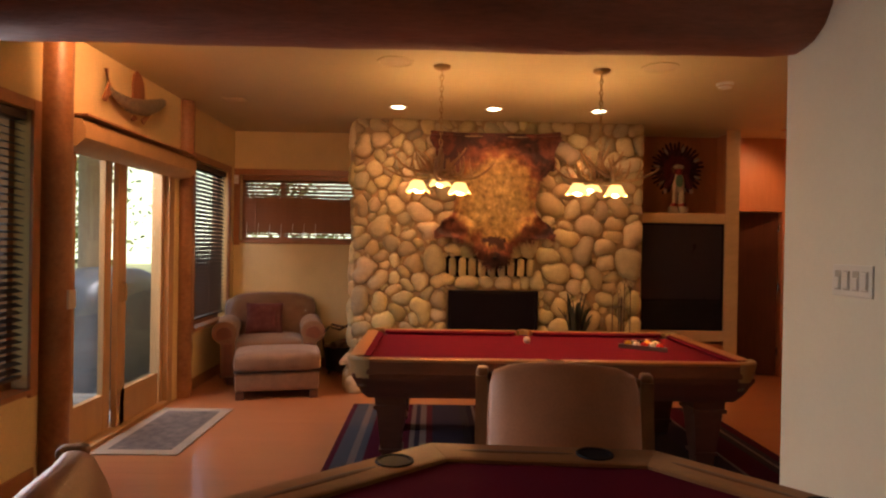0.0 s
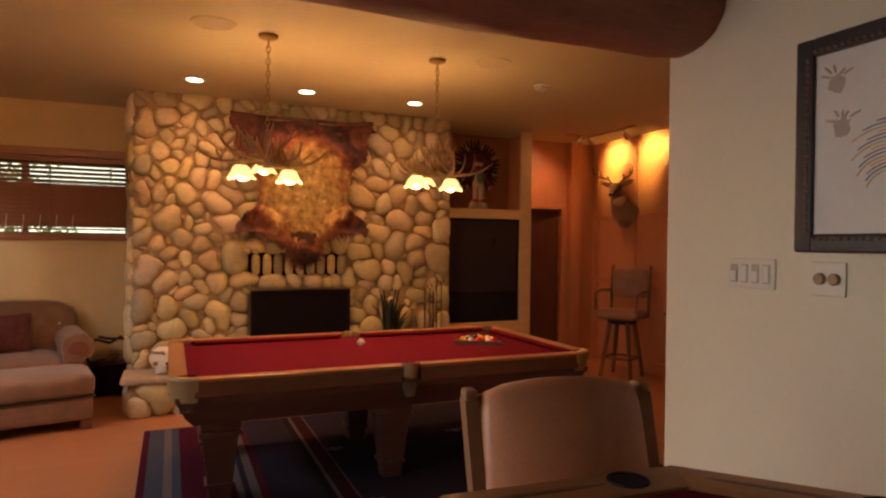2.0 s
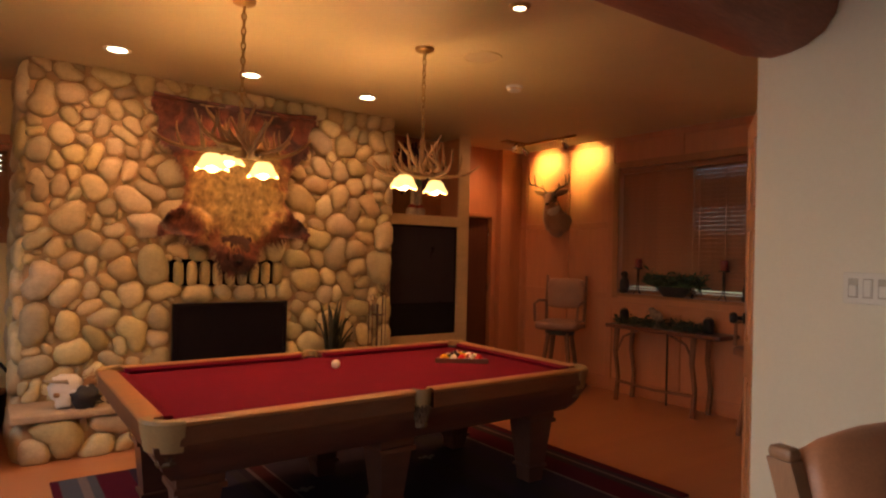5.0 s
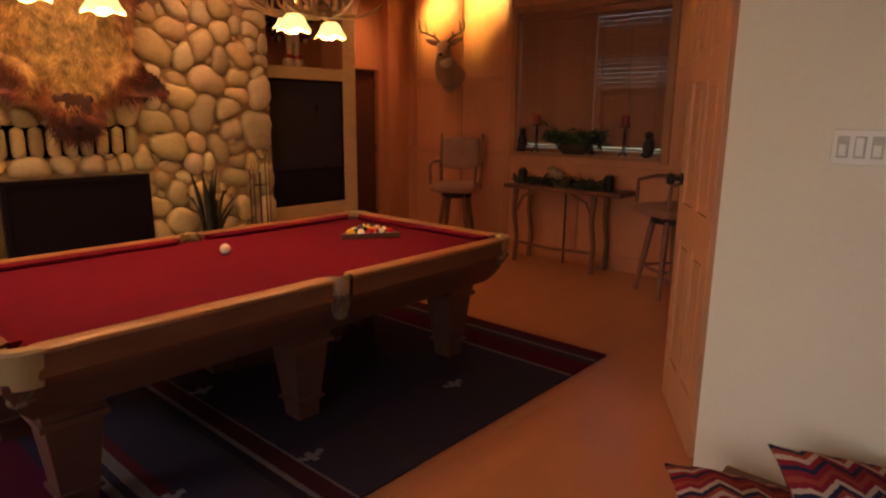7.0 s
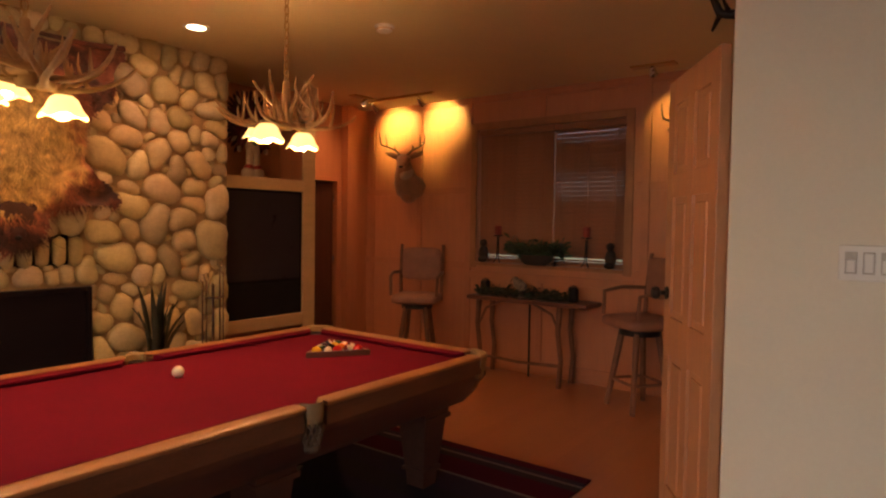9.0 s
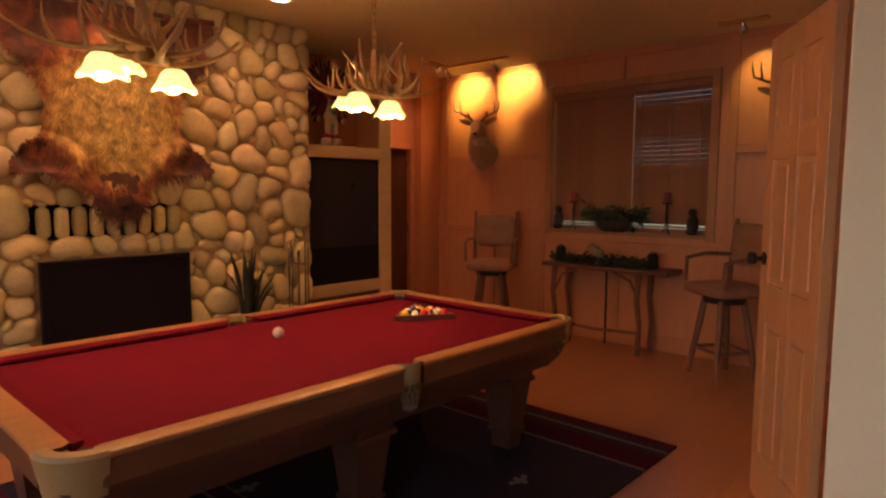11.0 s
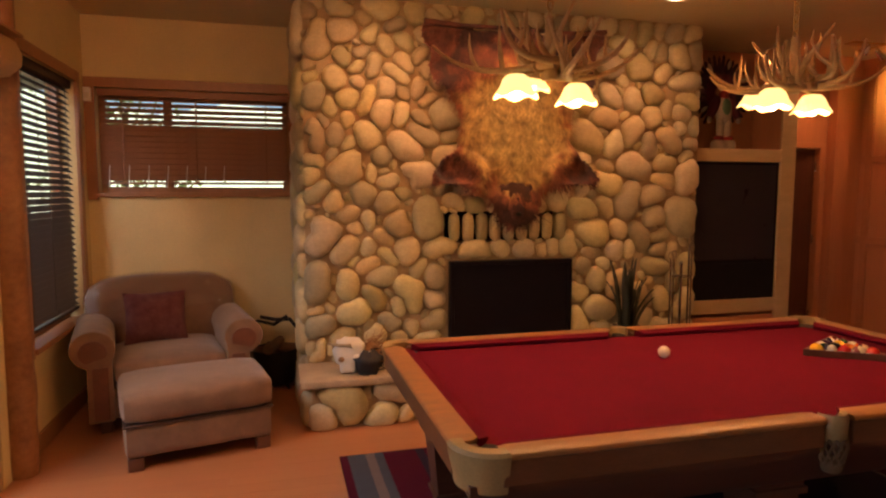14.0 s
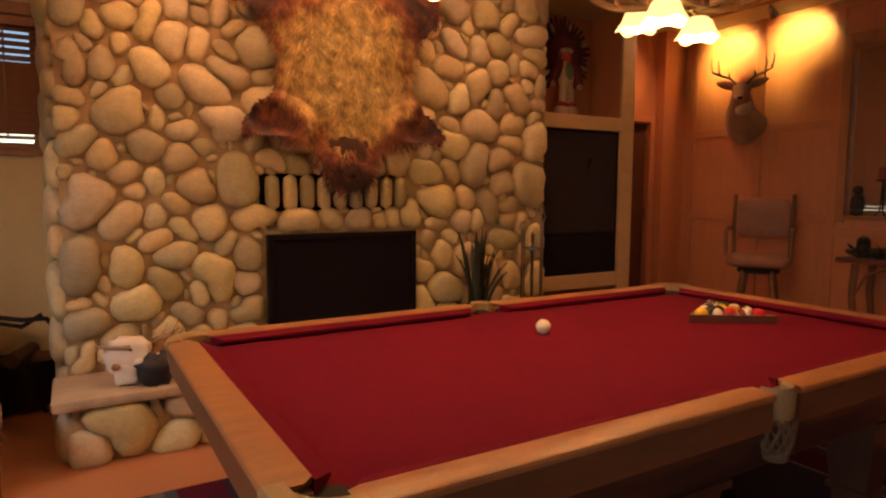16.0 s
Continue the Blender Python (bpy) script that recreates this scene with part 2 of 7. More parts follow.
def banded(name, bands, x0, x1, rough=0.9, zig=0.0):
    """Woven cloth whose stripes follow the object's x."""
    m = mat(name, (0.5, 0.5, 0.5), rough, scale=14, fine=220, bump=0.5, spec=0.05)
    nt = m.node_tree
    bs = nt.nodes["Principled BSDF"]
    tc, sep, mr, ramp = nt.nodes.new("ShaderNodeTexCoord"), nt.nodes.new("ShaderNodeSeparateXYZ"), nt.nodes.new("ShaderNodeMapRange"), nt.nodes.new("ShaderNodeValToRGB")
    wob, add = nt.nodes.new("ShaderNodeTexNoise"), nt.nodes.new("ShaderNodeMath")
    wob.inputs["Scale"].default_value, wob.inputs["Detail"].default_value = 60, 2
    add.operation = "MULTIPLY_ADD"
    add.inputs[1].default_value = 0.012
    nt.links.new(tc.outputs["Object"], sep.inputs[0])
    nt.links.new(tc.outputs["Object"], wob.inputs["Vector"])
    nt.links.new(wob.outputs["Fac"], add.inputs[0])
    nt.links.new(sep.outputs["X"], add.inputs[2])
    mr.inputs["From Min"].default_value, mr.inputs["From Max"].default_value = x0, x1
    along = add
    if zig:
        fold, along = nt.nodes.new("ShaderNodeMath"), nt.nodes.new("ShaderNodeMath")
        fold.operation, along.operation = "PINGPONG", "MULTIPLY_ADD"
        fold.inputs[1].default_value, along.inputs[1].default_value = zig, 0.9
        nt.links.new(sep.outputs["Y"], fold.inputs[0])
        nt.links.new(fold.outputs[0], along.inputs[0])
        nt.links.new(add.outputs[0], along.inputs[2])
    nt.links.new(along.outputs[0], mr.inputs["Value"])
    nt.links.new(mr.outputs[0], ramp.inputs["Fac"])
    ramp.color_ramp.interpolation = "CONSTANT"
    els = ramp.color_ramp.elements
    els[0].position, els[0].color = bands[0][0], (*bands[0][1], 1)
    els[1].position, els[1].color = bands[1][0], (*bands[1][1], 1)
    for at, c in bands[2:]:
        e = els.new(at)
        e.color = (*c, 1)
    old = bs.inputs["Base Color"].links[0].from_socket
    mx = nt.nodes.new("ShaderNodeMix")
    mx.data_type, mx.blend_type = "RGBA", "MULTIPLY"
    mx.inputs["Factor"].default_value = 0.8
    nt.links.new(ramp.outputs["Color"], mx.inputs["A"])
    gain = nt.nodes.new("ShaderNodeMix")
    gain.data_type, gain.blend_type = "RGBA", "ADD"
    gain.inputs["Factor"].default_value = 1.0
    gain.inputs["B"].default_value = (0.5, 0.5, 0.5, 1)
    nt.links.new(old, gain.inputs["A"])
    nt.links.new(gain.outputs["Result"], mx.inputs["B"])
    nt.links.new(mx.outputs["Result"], bs.inputs["Base Color"])
    return m


PLASTER = mat("ochre_plaster", (0.70, 0.55, 0.27), 0.8, var=0.09, scale=2.5, fine=60, bump=0.08)
WHITE_WALL = mat("cream_wall_paint", (0.66, 0.595, 0.435), 0.75, var=0.04, scale=2.0, fine=70, bump=0.1)
CEILING = mat("tan_ceiling_plaster", (0.64, 0.54, 0.32), 0.55, var=0.06, scale=2.0, fine=50, bump=0.1)
FLOOR = mat("honey_maple_boards", (0.40, 0.163, 0.068), 0.30, var=0.02, scale=1.2, fine=14, bump=0.0, stretch=(1, 5, 1), island=0.035, coat=0.35, rvar=0.03)
PANEL = mat("fir_panelling", (0.50, 0.215, 0.10), 0.45, var=0.09, scale=4, fine=50, bump=0.05, stretch=(5, 5, 0.7))
TRIM = mat("fir_trim", (0.34, 0.155, 0.065), 0.42, var=0.18, scale=5, fine=60, bump=0.05, stretch=(3, 3, 1))
PALE_TRIM = mat("pale_maple_trim", (0.58, 0.42, 0.22), 0.45, var=0.12, scale=5, fine=60, bump=0.04, stretch=(1, 1, 3))
LOG = mat("varnished_log", (0.27, 0.11, 0.042), 0.42, var=0.4, scale=3, fine=30, bump=0.5, stretch=(1, 1, 1), other=(0.36, 0.17, 0.07))
BEAM = mat("dark_log", (0.25, 0.092, 0.056), 0.55, var=0.35, scale=3, fine=30, bump=0.6, stretch=(0.5, 3, 3))
DOORWOOD = mat("fir_door", (0.42, 0.21, 0.10), 0.4, var=0.16, scale=4, fine=50, bump=0.05, stretch=(6, 6, 0.8))
DARKWOOD = mat("dark_red_wood", (0.10, 0.035, 0.02), 0.4, var=0.25, scale=4, fine=50, bump=0.05, stretch=(6, 6, 0.8))
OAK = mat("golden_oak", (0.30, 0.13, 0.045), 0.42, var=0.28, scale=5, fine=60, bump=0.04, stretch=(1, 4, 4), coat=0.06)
# darker copy of golden_oak, carrying the shade on rail sides and chip grooves
OAK_SHADE = mat("shaded_oak", (0.13, 0.05, 0.022), 0.42, var=0.28, scale=5, fine=60, bump=0.05, stretch=(1, 4, 4), coat=0.06)
DOORFRAME = mat("honey_door_frame", (0.44, 0.27, 0.12), 0.45, var=0.14, scale=5, fine=60, bump=0.04, stretch=(2, 2, 1))
SEAM = mat("dark_seam_cord", (0.06, 0.03, 0.02), 0.9, bump=0.1)
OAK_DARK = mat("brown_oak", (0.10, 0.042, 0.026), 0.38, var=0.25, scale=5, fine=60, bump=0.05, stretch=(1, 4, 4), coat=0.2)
CLOTH = mat("crimson_baize", (0.115, 0.005, 0.018), 1.0, var=0.10, scale=6, fine=400, bump=0.12, spec=0.08)
MORTAR = mat("sandy_mortar", (0.36, 0.255, 0.14), 0.95, var=0.2, scale=8, fine=140, bump=0.6)
STONE = mat("river_stone", (0.45, 0.376, 0.208), 0.6, var=0.22, scale=11, fine=70, bump=0.4, piece=0.30)
SLAB = mat("hearth_slab", (0.40, 0.30, 0.19), 0.6, var=0.25, scale=6, fine=90, bump=0.3)
BLACK = mat("black_metal", (0.015, 0.014, 0.016), 0.5, var=0.2, bump=0.02, spec=0.08)
SCREEN = mat("black_screen_glass", (0.010, 0.008, 0.011), 0.4, var=0.1, bump=0.0, spec=0.03)
TVGLASS = mat("dim_screen_glass", (0.028, 0.022, 0.028), 0.3, var=0.1, bump=0.0, spec=0.3)
IRON = mat("wrought_iron", (0.02, 0.017, 0.015), 0.5, metal=0.6, var=0.2, fine=60, bump=0.2)
STEEL = mat("bright_steel", (0.6, 0.58, 0.55), 0.25, metal=1.0, var=0.1, bump=0.02)
BRASS = mat("aged_brass", (0.45, 0.30, 0.13), 0.3, metal=1.0, var=0.2, bump=0.03)
FABRIC = mat("tan_chenille", (0.185, 0.10, 0.057), 0.95, var=0.28, scale=9, fine=200, bump=0.45, sheen=0.3)
LEATHER = mat("tan_leather", (0.47, 0.20, 0.095), 0.42, var=0.18, scale=6, fine=160, bump=0.2)
POCKET = mat("pale_pocket_leather", (0.30, 0.20, 0.085), 0.5, var=0.2, scale=8, fine=120, bump=0.2)
NET = mat("woven_pocket_cord", (0.12, 0.07, 0.035), 0.8, var=0.2, bump=0.2)
REDCLOTH = mat("red_kilim", (0.13, 0.012, 0.018), 0.95, var=0.5, scale=16, fine=120, bump=0.4, other=(0.13, 0.05, 0.05))
BLIND = mat("walnut_slats", (0.29, 0.13, 0.065), 0.45, var=0.2, scale=4, fine=60, bump=0.03, stretch=(1, 1, 6))
DARKBLIND = mat("dark_slats", (0.055, 0.034, 0.026), 0.5, var=0.2, scale=4, fine=60, bump=0.03)
CREAM = mat("cream_plastic", (0.62, 0.57, 0.46), 0.4, var=0.03, bump=0.02)
WHITE = mat("white_plastic", (0.75, 0.74, 0.70), 0.4, var=0.03, bump=0.02)
GLASS = glass("window_glass")
ANTLER = mat("antler_bone", (0.42, 0.26, 0.12), 0.55, var=0.35, scale=12, fine=90, bump=0.35)
SHADE = mat("frosted_amber_glass", (1.0, 0.70, 0.25), 0.4, var=0.03, bump=0.0, glow=1.6)
BULB = mat("lit_bulb", (1.0, 0.78, 0.40), 0.4, var=0.0, bump=0.0, glow=30.0)
CANGLOW = mat("lit_can", (1.0, 0.84, 0.52), 0.4, var=0.0, bump=0.0, glow=14.0)
BARK = mat("porch_log", (0.30, 0.24, 0.17), 0.8, var=0.2, scale=4, fine=40, bump=0.4)
DECK = mat("grey_deck", (0.36, 0.38, 0.40), 0.7, var=0.2, scale=4, fine=60, bump=0.2, stretch=(1, 8, 1))
GRASS = mat("summer_grass", (0.46, 0.44, 0.24), 0.95, var=0.3, scale=0.6, fine=9, bump=0.5)
LEAF = mat("leaf", (0.24, 0.27, 0.07), 0.7, var=0.35, scale=2, fine=20, bump=0.1, island=0.4)
COVER = mat("grill_cover_vinyl", (0.10, 0.115, 0.14), 0.32, var=0.25, scale=5, fine=60, bump=0.3)

# ---- structure ----
XL, XR, YB, YBR, ZC, XW, YE = -2.33, 4.58, 7.50, 7.27, 2.775, 1.45, 2.59
SOUTH = -2.4
rng = random.Random(5)


def plates(bm, rects, axis, a, b):
    """Upright wall blocks: each rect is (along0, along1, z0, z1); axis x means the wall's faces look along x, between a and b."""
    for u0, u1, z0, z1 in rects:
        if axis == "x":
            box(bm, a, b, u0, u1, z0, z1)
        else:
            box(bm, u0, u1, a, b, z0, z1)
    return bm


bm = B()
y = SOUTH
while y < YB + 0.1:
    x = XL - 0.15 - rng.random() * 1.2
    while x < XR + 0.15:
        ln = 1.1 + rng.random() * 1.1
        if x + ln > XL - 0.15:
            box(bm, max(x, XL - 0.15) + 0.0003, min(x + ln, XR + 0.15) - 0.0003, y + 0.0003, y + 0.0967, -0.02, rng.random() * 0.0002)
        x += ln
    y += 0.097
setting("floor", bm, FLOOR, "glossy honey-coloured narrow wooden floor boards", "floor")
setting("subfloor", box(B(), XL - 0.2, XR + 0.2, SOUTH - 0.2, YB + 0.2, -0.12, -0.024), MORTAR, "plain slab beneath the boards", "floor")
setting("ceiling", box(B(), XL - 0.2, XR + 0.2, SOUTH - 0.2, YB + 0.2, ZC, ZC + 0.15), CEILING, "smooth tan plaster ceiling", "ceiling")

NW, DR, FW = (0.9, 3.74, 0.58, 2.20), (4.14, 5.80, 0.0, 2.17), (6.24, 7.26, 0.60, 2.26)
top = ZC
setting("wall_west", plates(B(), [(SOUTH, NW[0], 0, top), (NW[0], NW[1], 0, NW[2]), (NW[0], NW[1], NW[3], top), (NW[1], DR[0], 0, top), (DR[0], DR[1], DR[3], top),
        (DR[1], FW[0], 0, top), (FW[0], FW[1], 0, FW[2]), (FW[0], FW[1], FW[3], top), (FW[1], YB + 0.18, 0, top)], "x", XL - 0.18, XL),
        PLASTER, "ochre plastered wall with openings for windows and a patio door", "wall")
BW = (-2.26, -0.875, 1.48, 2.26)
setting("wall_north", plates(B(), [(XL, BW[0], 0, top), (BW[0], BW[1], 0, BW[2]), (BW[0], BW[1], BW[3], top), (BW[1], 3.40, 0, top)], "y", YB, YB + 0.18),
        PLASTER, "ochre plastered wall behind the armchair", "wall")
RD = (3.52, 4.08, 0.0, 1.92)
setting("wall_north_east", plates(B(), [(3.40, RD[0], 0, top), (RD[0], RD[1], RD[3], top), (RD[1], XR + 0.18, 0, top)], "y", YBR, YBR + 0.14),
        PANEL, "warm wooden wall around a narrow dark doorway", "wall")
RW = (4.12, 5.70, 1.07, 2.43)
setting("wall_east", plates(B(), [(YE - 0.14, RW[0], 0, top), (RW[0], RW[1], 0, RW[2]), (RW[0], RW[1], RW[3], top), (RW[1], YBR, 0, top)], "x", XR, XR + 0.18),
        PANEL, "wall panelled in reddish fir with a blinded window", "wall")
setting("wall_partition", box(B(), XW, XW + 0.14, SOUTH, YE, 0, top, 0.006), WHITE_WALL, "cream painted partition wall ending in a free corner", "wall")
setting("wall_south_east", plates(B(), [(XW + 0.14, 1.64, 0, top), (1.64, 2.44, 2.20, top), (2.44, XR, 0, top)], "y", YE - 0.14, YE - 0.004), WHITE_WALL, "cream wall with the doorway of the open door", "wall")
setting("wall_south", box(B(), XL - 0.18, XW + 0.14, SOUTH - 0.15, SOUTH, 0, top), WHITE_WALL, "cream wall behind the game table", "wall")
setting("wall_corridor", plates(B(), [(XW + 0.14, XR, 0, top)], "y", 1.2, 1.32), WHITE_WALL, "plain wall of the passage behind the door", "wall")
bm = B()
box(bm, 3.2, 4.9, YBR + 1.2, YBR + 1.3, 0, top)
box(bm, 3.1, 3.2, YBR + 0.14, YBR + 1.3, 0, top)
box(bm, 4.8, 4.9, YBR + 0.14, YBR + 1.3, 0, top)
box(bm, 3.1, 4.9, YBR + 0.14, YBR + 1.3, -0.1, 0.0)
box(bm, 3.1, 4.9, YBR + 0.14, YBR + 1.3, top, top + 0.1)
setting("wall_closet", bm, DARKWOOD, "dark closet walls behind the narrow doorway", "wall")


def log(name, p0, p1, r, material, label, category, seed, knots=10, segs=20, steps=34):
    """A peeled log with an uneven girth and a few knots."""
    p0, p1 = Vector(p0), Vector(p1)
    d = (p1 - p0)
    up = d.orthogonal().normalized()
    side = d.normalized().cross(up)
    rg = random.Random(seed)
    kn = [(rg.random(), rg.random() * 2 * math.pi) for _ in range(knots)]
    bm = B()
    rings = []
    for i in range(steps + 1):
        f = i / steps
        c = p0 + d * f
        ring = []
        for k in range(segs):
            a = 2 * math.pi * k / segs
            o = up * math.cos(a) + side * math.sin(a)
            rr = r * (1 + 0.05 * noise.noise(o * 0.9 + c * 1.1 + Vector((seed, 0, 0))) + 0.018 * noise.noise(o * 3 + c * 5))
            for kf, ka in kn:
                da = abs((a - ka + math.pi) % (2 * math.pi) - math.pi)
                dd = ((f - kf) * d.length / 0.07) ** 2 + (da * r / 0.05) ** 2
                rr += 0.012 * math.exp(-dd)
            if i in (0, steps):
                rr *= 0.93
            ring.append(bm.verts.new(c + o * rr))
        rings.append(ring)
    for a, b in zip(rings, rings[1:]):
        for k in range(segs):
            bm.faces.new((a[k], a[(k + 1) % segs], b[(k + 1) % segs], b[k]))
    bm.faces.new(rings[0][::-1])
    bm.faces.new(rings[-1])
    return setting(name, bm, material, label, category, 50)


log("beam", (XL - 0.05, 2.505, 2.458), (XW + 0.02, 2.505, 2.458), 0.23, BEAM, "dark stained round log beam under the ceiling", "beam", 3, 16)
log("post_1", (XL + 0.03, 3.935, 0), (XL + 0.03, 3.935, ZC), 0.097, LOG, "varnished round log post beside the patio door", "post", 8)
log("post_2", (XL + 0.03, 5.965, 0), (XL + 0.03, 5.965, ZC), 0.075, LOG, "varnished round log post between door and window", "post", 12)

# panelling battens on the east wall
bm = B()
for z0, z1 in ((0, 0.14), (1.78, 1.85), (1.00, 1.07), (2.70, 2.775)):
    box(bm, XR - 0.018, XR, 5.80, YBR, z0, z1, 0.004)
    box(bm, XR - 0.018, XR, YE, 4.02, z0, z1, 0.004)
box(bm, XR - 0.018, XR, 4.02, 5.80, 0, 0.14, 0.004)
box(bm, XR - 0.018, XR, 4.02, 5.80, 0.90, 0.98, 0.004)
box(bm, XR - 0.018, XR, 4.02, 5.80, 2.70, 2.775, 0.004)
for u in (YBR - 0.10, 6.46, 5.80, 3.94, 3.30):
    box(bm, XR - 0.022, XR, u - 0.035, u + 0.035, 0, ZC, 0.004)
for u in (4.95,):
    box(bm, XR - 0.022, XR, u - 0.03, u + 0.03, 2.50, ZC, 0.004)
    box(bm, XR - 0.022, XR, u - 0.03, u + 0.03, 0.14, 0.90, 0.004)
setting("trim_east", bm, mat("fir_batten", (0.46, 0.195, 0.09), 0.45, var=0.12, scale=5, fine=60, bump=0.05), "reddish fir battens framing the wall panels", "trim")
bm = B()
box(bm, 4.16, 4.32, YBR - 0.10, YBR, 0, ZC, 0.006)
box(bm, RD[0] - 0.05, RD[0], YBR - 0.02, YBR, 0, RD[3] + 0.05, 0.004)
box(bm, RD[1], RD[1] + 0.05, YBR - 0.02, YBR, 0, RD[3] + 0.05, 0.004)
box(bm, RD[0], RD[1], YBR - 0.02, YBR, RD[3], RD[3] + 0.05, 0.004)
setting("trim_north_east", bm, PANEL, "wooden casing and pilaster beside the narrow doorway", "trim")
bm = B()
box(bm, XL, XL + 0.016, 6.2, YB, 0, 0.11, 0.004)
box(bm, XL + 0.016, -0.88, YB - 0.016, YB, 0, 0.11, 0.004)
box(bm, XL, XL + 0.016, SOUTH, 3.79, 0, 0.11, 0.004)
setting("baseboard", bm, TRIM, "low stained wooden skirting along the plaster walls", "baseboard")


def window(name, axis, at, depth, u0, u1, z0, z1, frame_mat, slat_mat, tilt, label, inward, slat=0.05, pitch=0.042, mid=None, cased=True, gap=0, loose=0, halves=None):
    """A window with frame, sill, panes and a slatted blind. at: the wall's inner face; depth: signed, towards the outside."""
    w = empty(name, None, label, "window", "", "structure")

    def bx(bm, a0, a1, b0, b1, c0, c1, bev=0.0):
        a0, a1 = sorted((at + a0 * inward, at + a1 * inward))
        if axis == "x":
            return box(bm, a0, a1, b0, b1, c0, c1, bev)
        return box(bm, b0, b1, a0, a1, c0, c1, bev)
    d = abs(depth)
    bm = B()
    for b0, b1, c0, c1 in ((u0, u0 + 0.05, z0, z1), (u1 - 0.05, u1, z0, z1), (u0 + 0.05, u1 - 0.05, z0, z0 + 0.05), (u0 + 0.05, u1 - 0.05, z1 - 0.05, z1)):
        bx(bm, -d, -d + 0.06, b0, b1, c0, c1, 0.004)
    if mid:
        bx(bm, -d, -d + 0.055, mid - 0.03, mid + 0.03, z0 + 0.05, z1 - 0.05, 0.004)
    part("window_frame", bm, frame_mat, w)
    if cased:
        bm = B()
        for b0, b1, c0, c1 in ((u0 - 0.07, u0 + 0.003, z0 - 0.05, z1 + 0.07), (u1 - 0.003, u1 + 0.07, z0 - 0.05, z1 + 0.07), (u0 + 0.003, u1 - 0.003, z1 - 0.003, z1 + 0.07)):
            bx(bm, 0, 0.022, b0, b1, c0, c1, 0.004)
        part("casing", bm, frame_mat, w)
        part("window_sill", bx(B(), -d + 0.06, 0.035, u0 + 0.003, u1 - 0.003, z0 - 0.028, z0 + 0.006, 0.004), frame_mat, w)
    spans = [(u0 + 0.05, mid - 0.03), (mid + 0.03, u1 - 0.05)] if mid else [(u0 + 0.05, u1 - 0.05)]
    for s0, s1 in spans:
        p = part("pane", bx(B(), -d + 0.02, -d + 0.026, s0, s1, z0 + 0.05, z1 - 0.05), GLASS, w)
        p.visible_shadow = False
    if slat_mat is None:
        return w
    lower = u0 + 0.012
    for upper, turn in halves or [(u1 - 0.012, tilt)]:
        blind = part("blind_headrail", bx(B(), -0.075, -0.012, lower, upper, z1 - 0.06, z1 - 0.004, 0.006), slat_mat, w)
        n = int((z1 - z0 - 0.12) / pitch) - gap
        h, wide = slat / 2, upper - lower - 0.008
        me = mesh_of("slat", box(B(), -h, h, -wide / 2, wide / 2, -0.0014, 0.0014), slat_mat, False)
        for i in range(n):
            ob = new("slat", me)
            ob.parent = blind
            z = z1 - 0.075 - i * pitch
            t = (turn if i >= loose else 42) + 3.0 * math.sin(i * 12.9)
            if axis == "x":
                ob.matrix_world = pose(at - 0.044 * inward, (lower + upper) / 2, z, 0, t * inward, 0)
            else:
                ob.matrix_world = pose((lower + upper) / 2, at - 0.044 * inward, z, 0, 0, 90) @ pose(0, 0, 0, 0, t * inward, 0)
        zl = z1 - 0.075 - n * pitch
        part("bottom_rail", bx(B(), -0.068, -0.022, lower + 0.004, upper - 0.004, zl - 0.008, zl + 0.012, 0.003), slat_mat, w)
        for f in (0.12, 0.5, 0.88):
            u = lower + (upper - lower) * f
            bm = bx(B(), -0.072, -0.070, u - 0.004, u + 0.004, zl, z1 - 0.06)
            bx(bm, -0.018, -0.016, u - 0.004, u + 0.004, zl, z1 - 0.06)
            part("ladder_tape", bm, slat_mat, w)
        lower = upper + 0.002
    return w


window("window_1", "x", XL, 0.15, NW[0], NW[1], NW[2], NW[3], TRIM, DARKBLIND, 20, "wood-framed window with half-open dark slatted blinds", 1, mid=2.4)
window("window_2", "x", XL, 0.15, FW[0], FW[1], FW[2], FW[3], TRIM, DARKBLIND, 44, "tall wood-framed window with open dark slatted blinds", 1)
window("window_3", "y", YB, 0.15, BW[0], BW[1], BW[2], BW[3], TRIM, BLIND, 61, "wide window with closed walnut blinds letting light slip through", -1, mid=-1.78, gap=0, loose=5)
window("window_4", "x", XR, 0.15, RW[0], RW[1], RW[2], RW[3], TRIM, BLIND, 57, "wide window with closed wooden blinds and a display sill", -1, mid=4.90, halves=[(4.84, 58), (5.688, 74)])

# white lengths paint the sunlit spots low on the blind's cords
bm = B()
for k in range(7):
    u = BW[0] + 0.07 + 0.135 * k
    tube(bm, [(u, YB + 0.012, BW[2] + 0.04), (u + 0.012, YB + 0.012, BW[2] + 0.21)], 0.003, 5)
setting("trim_cords", bm, WHITE, "white lengths painting the sunlit bits of the blind cords", "blind cord")

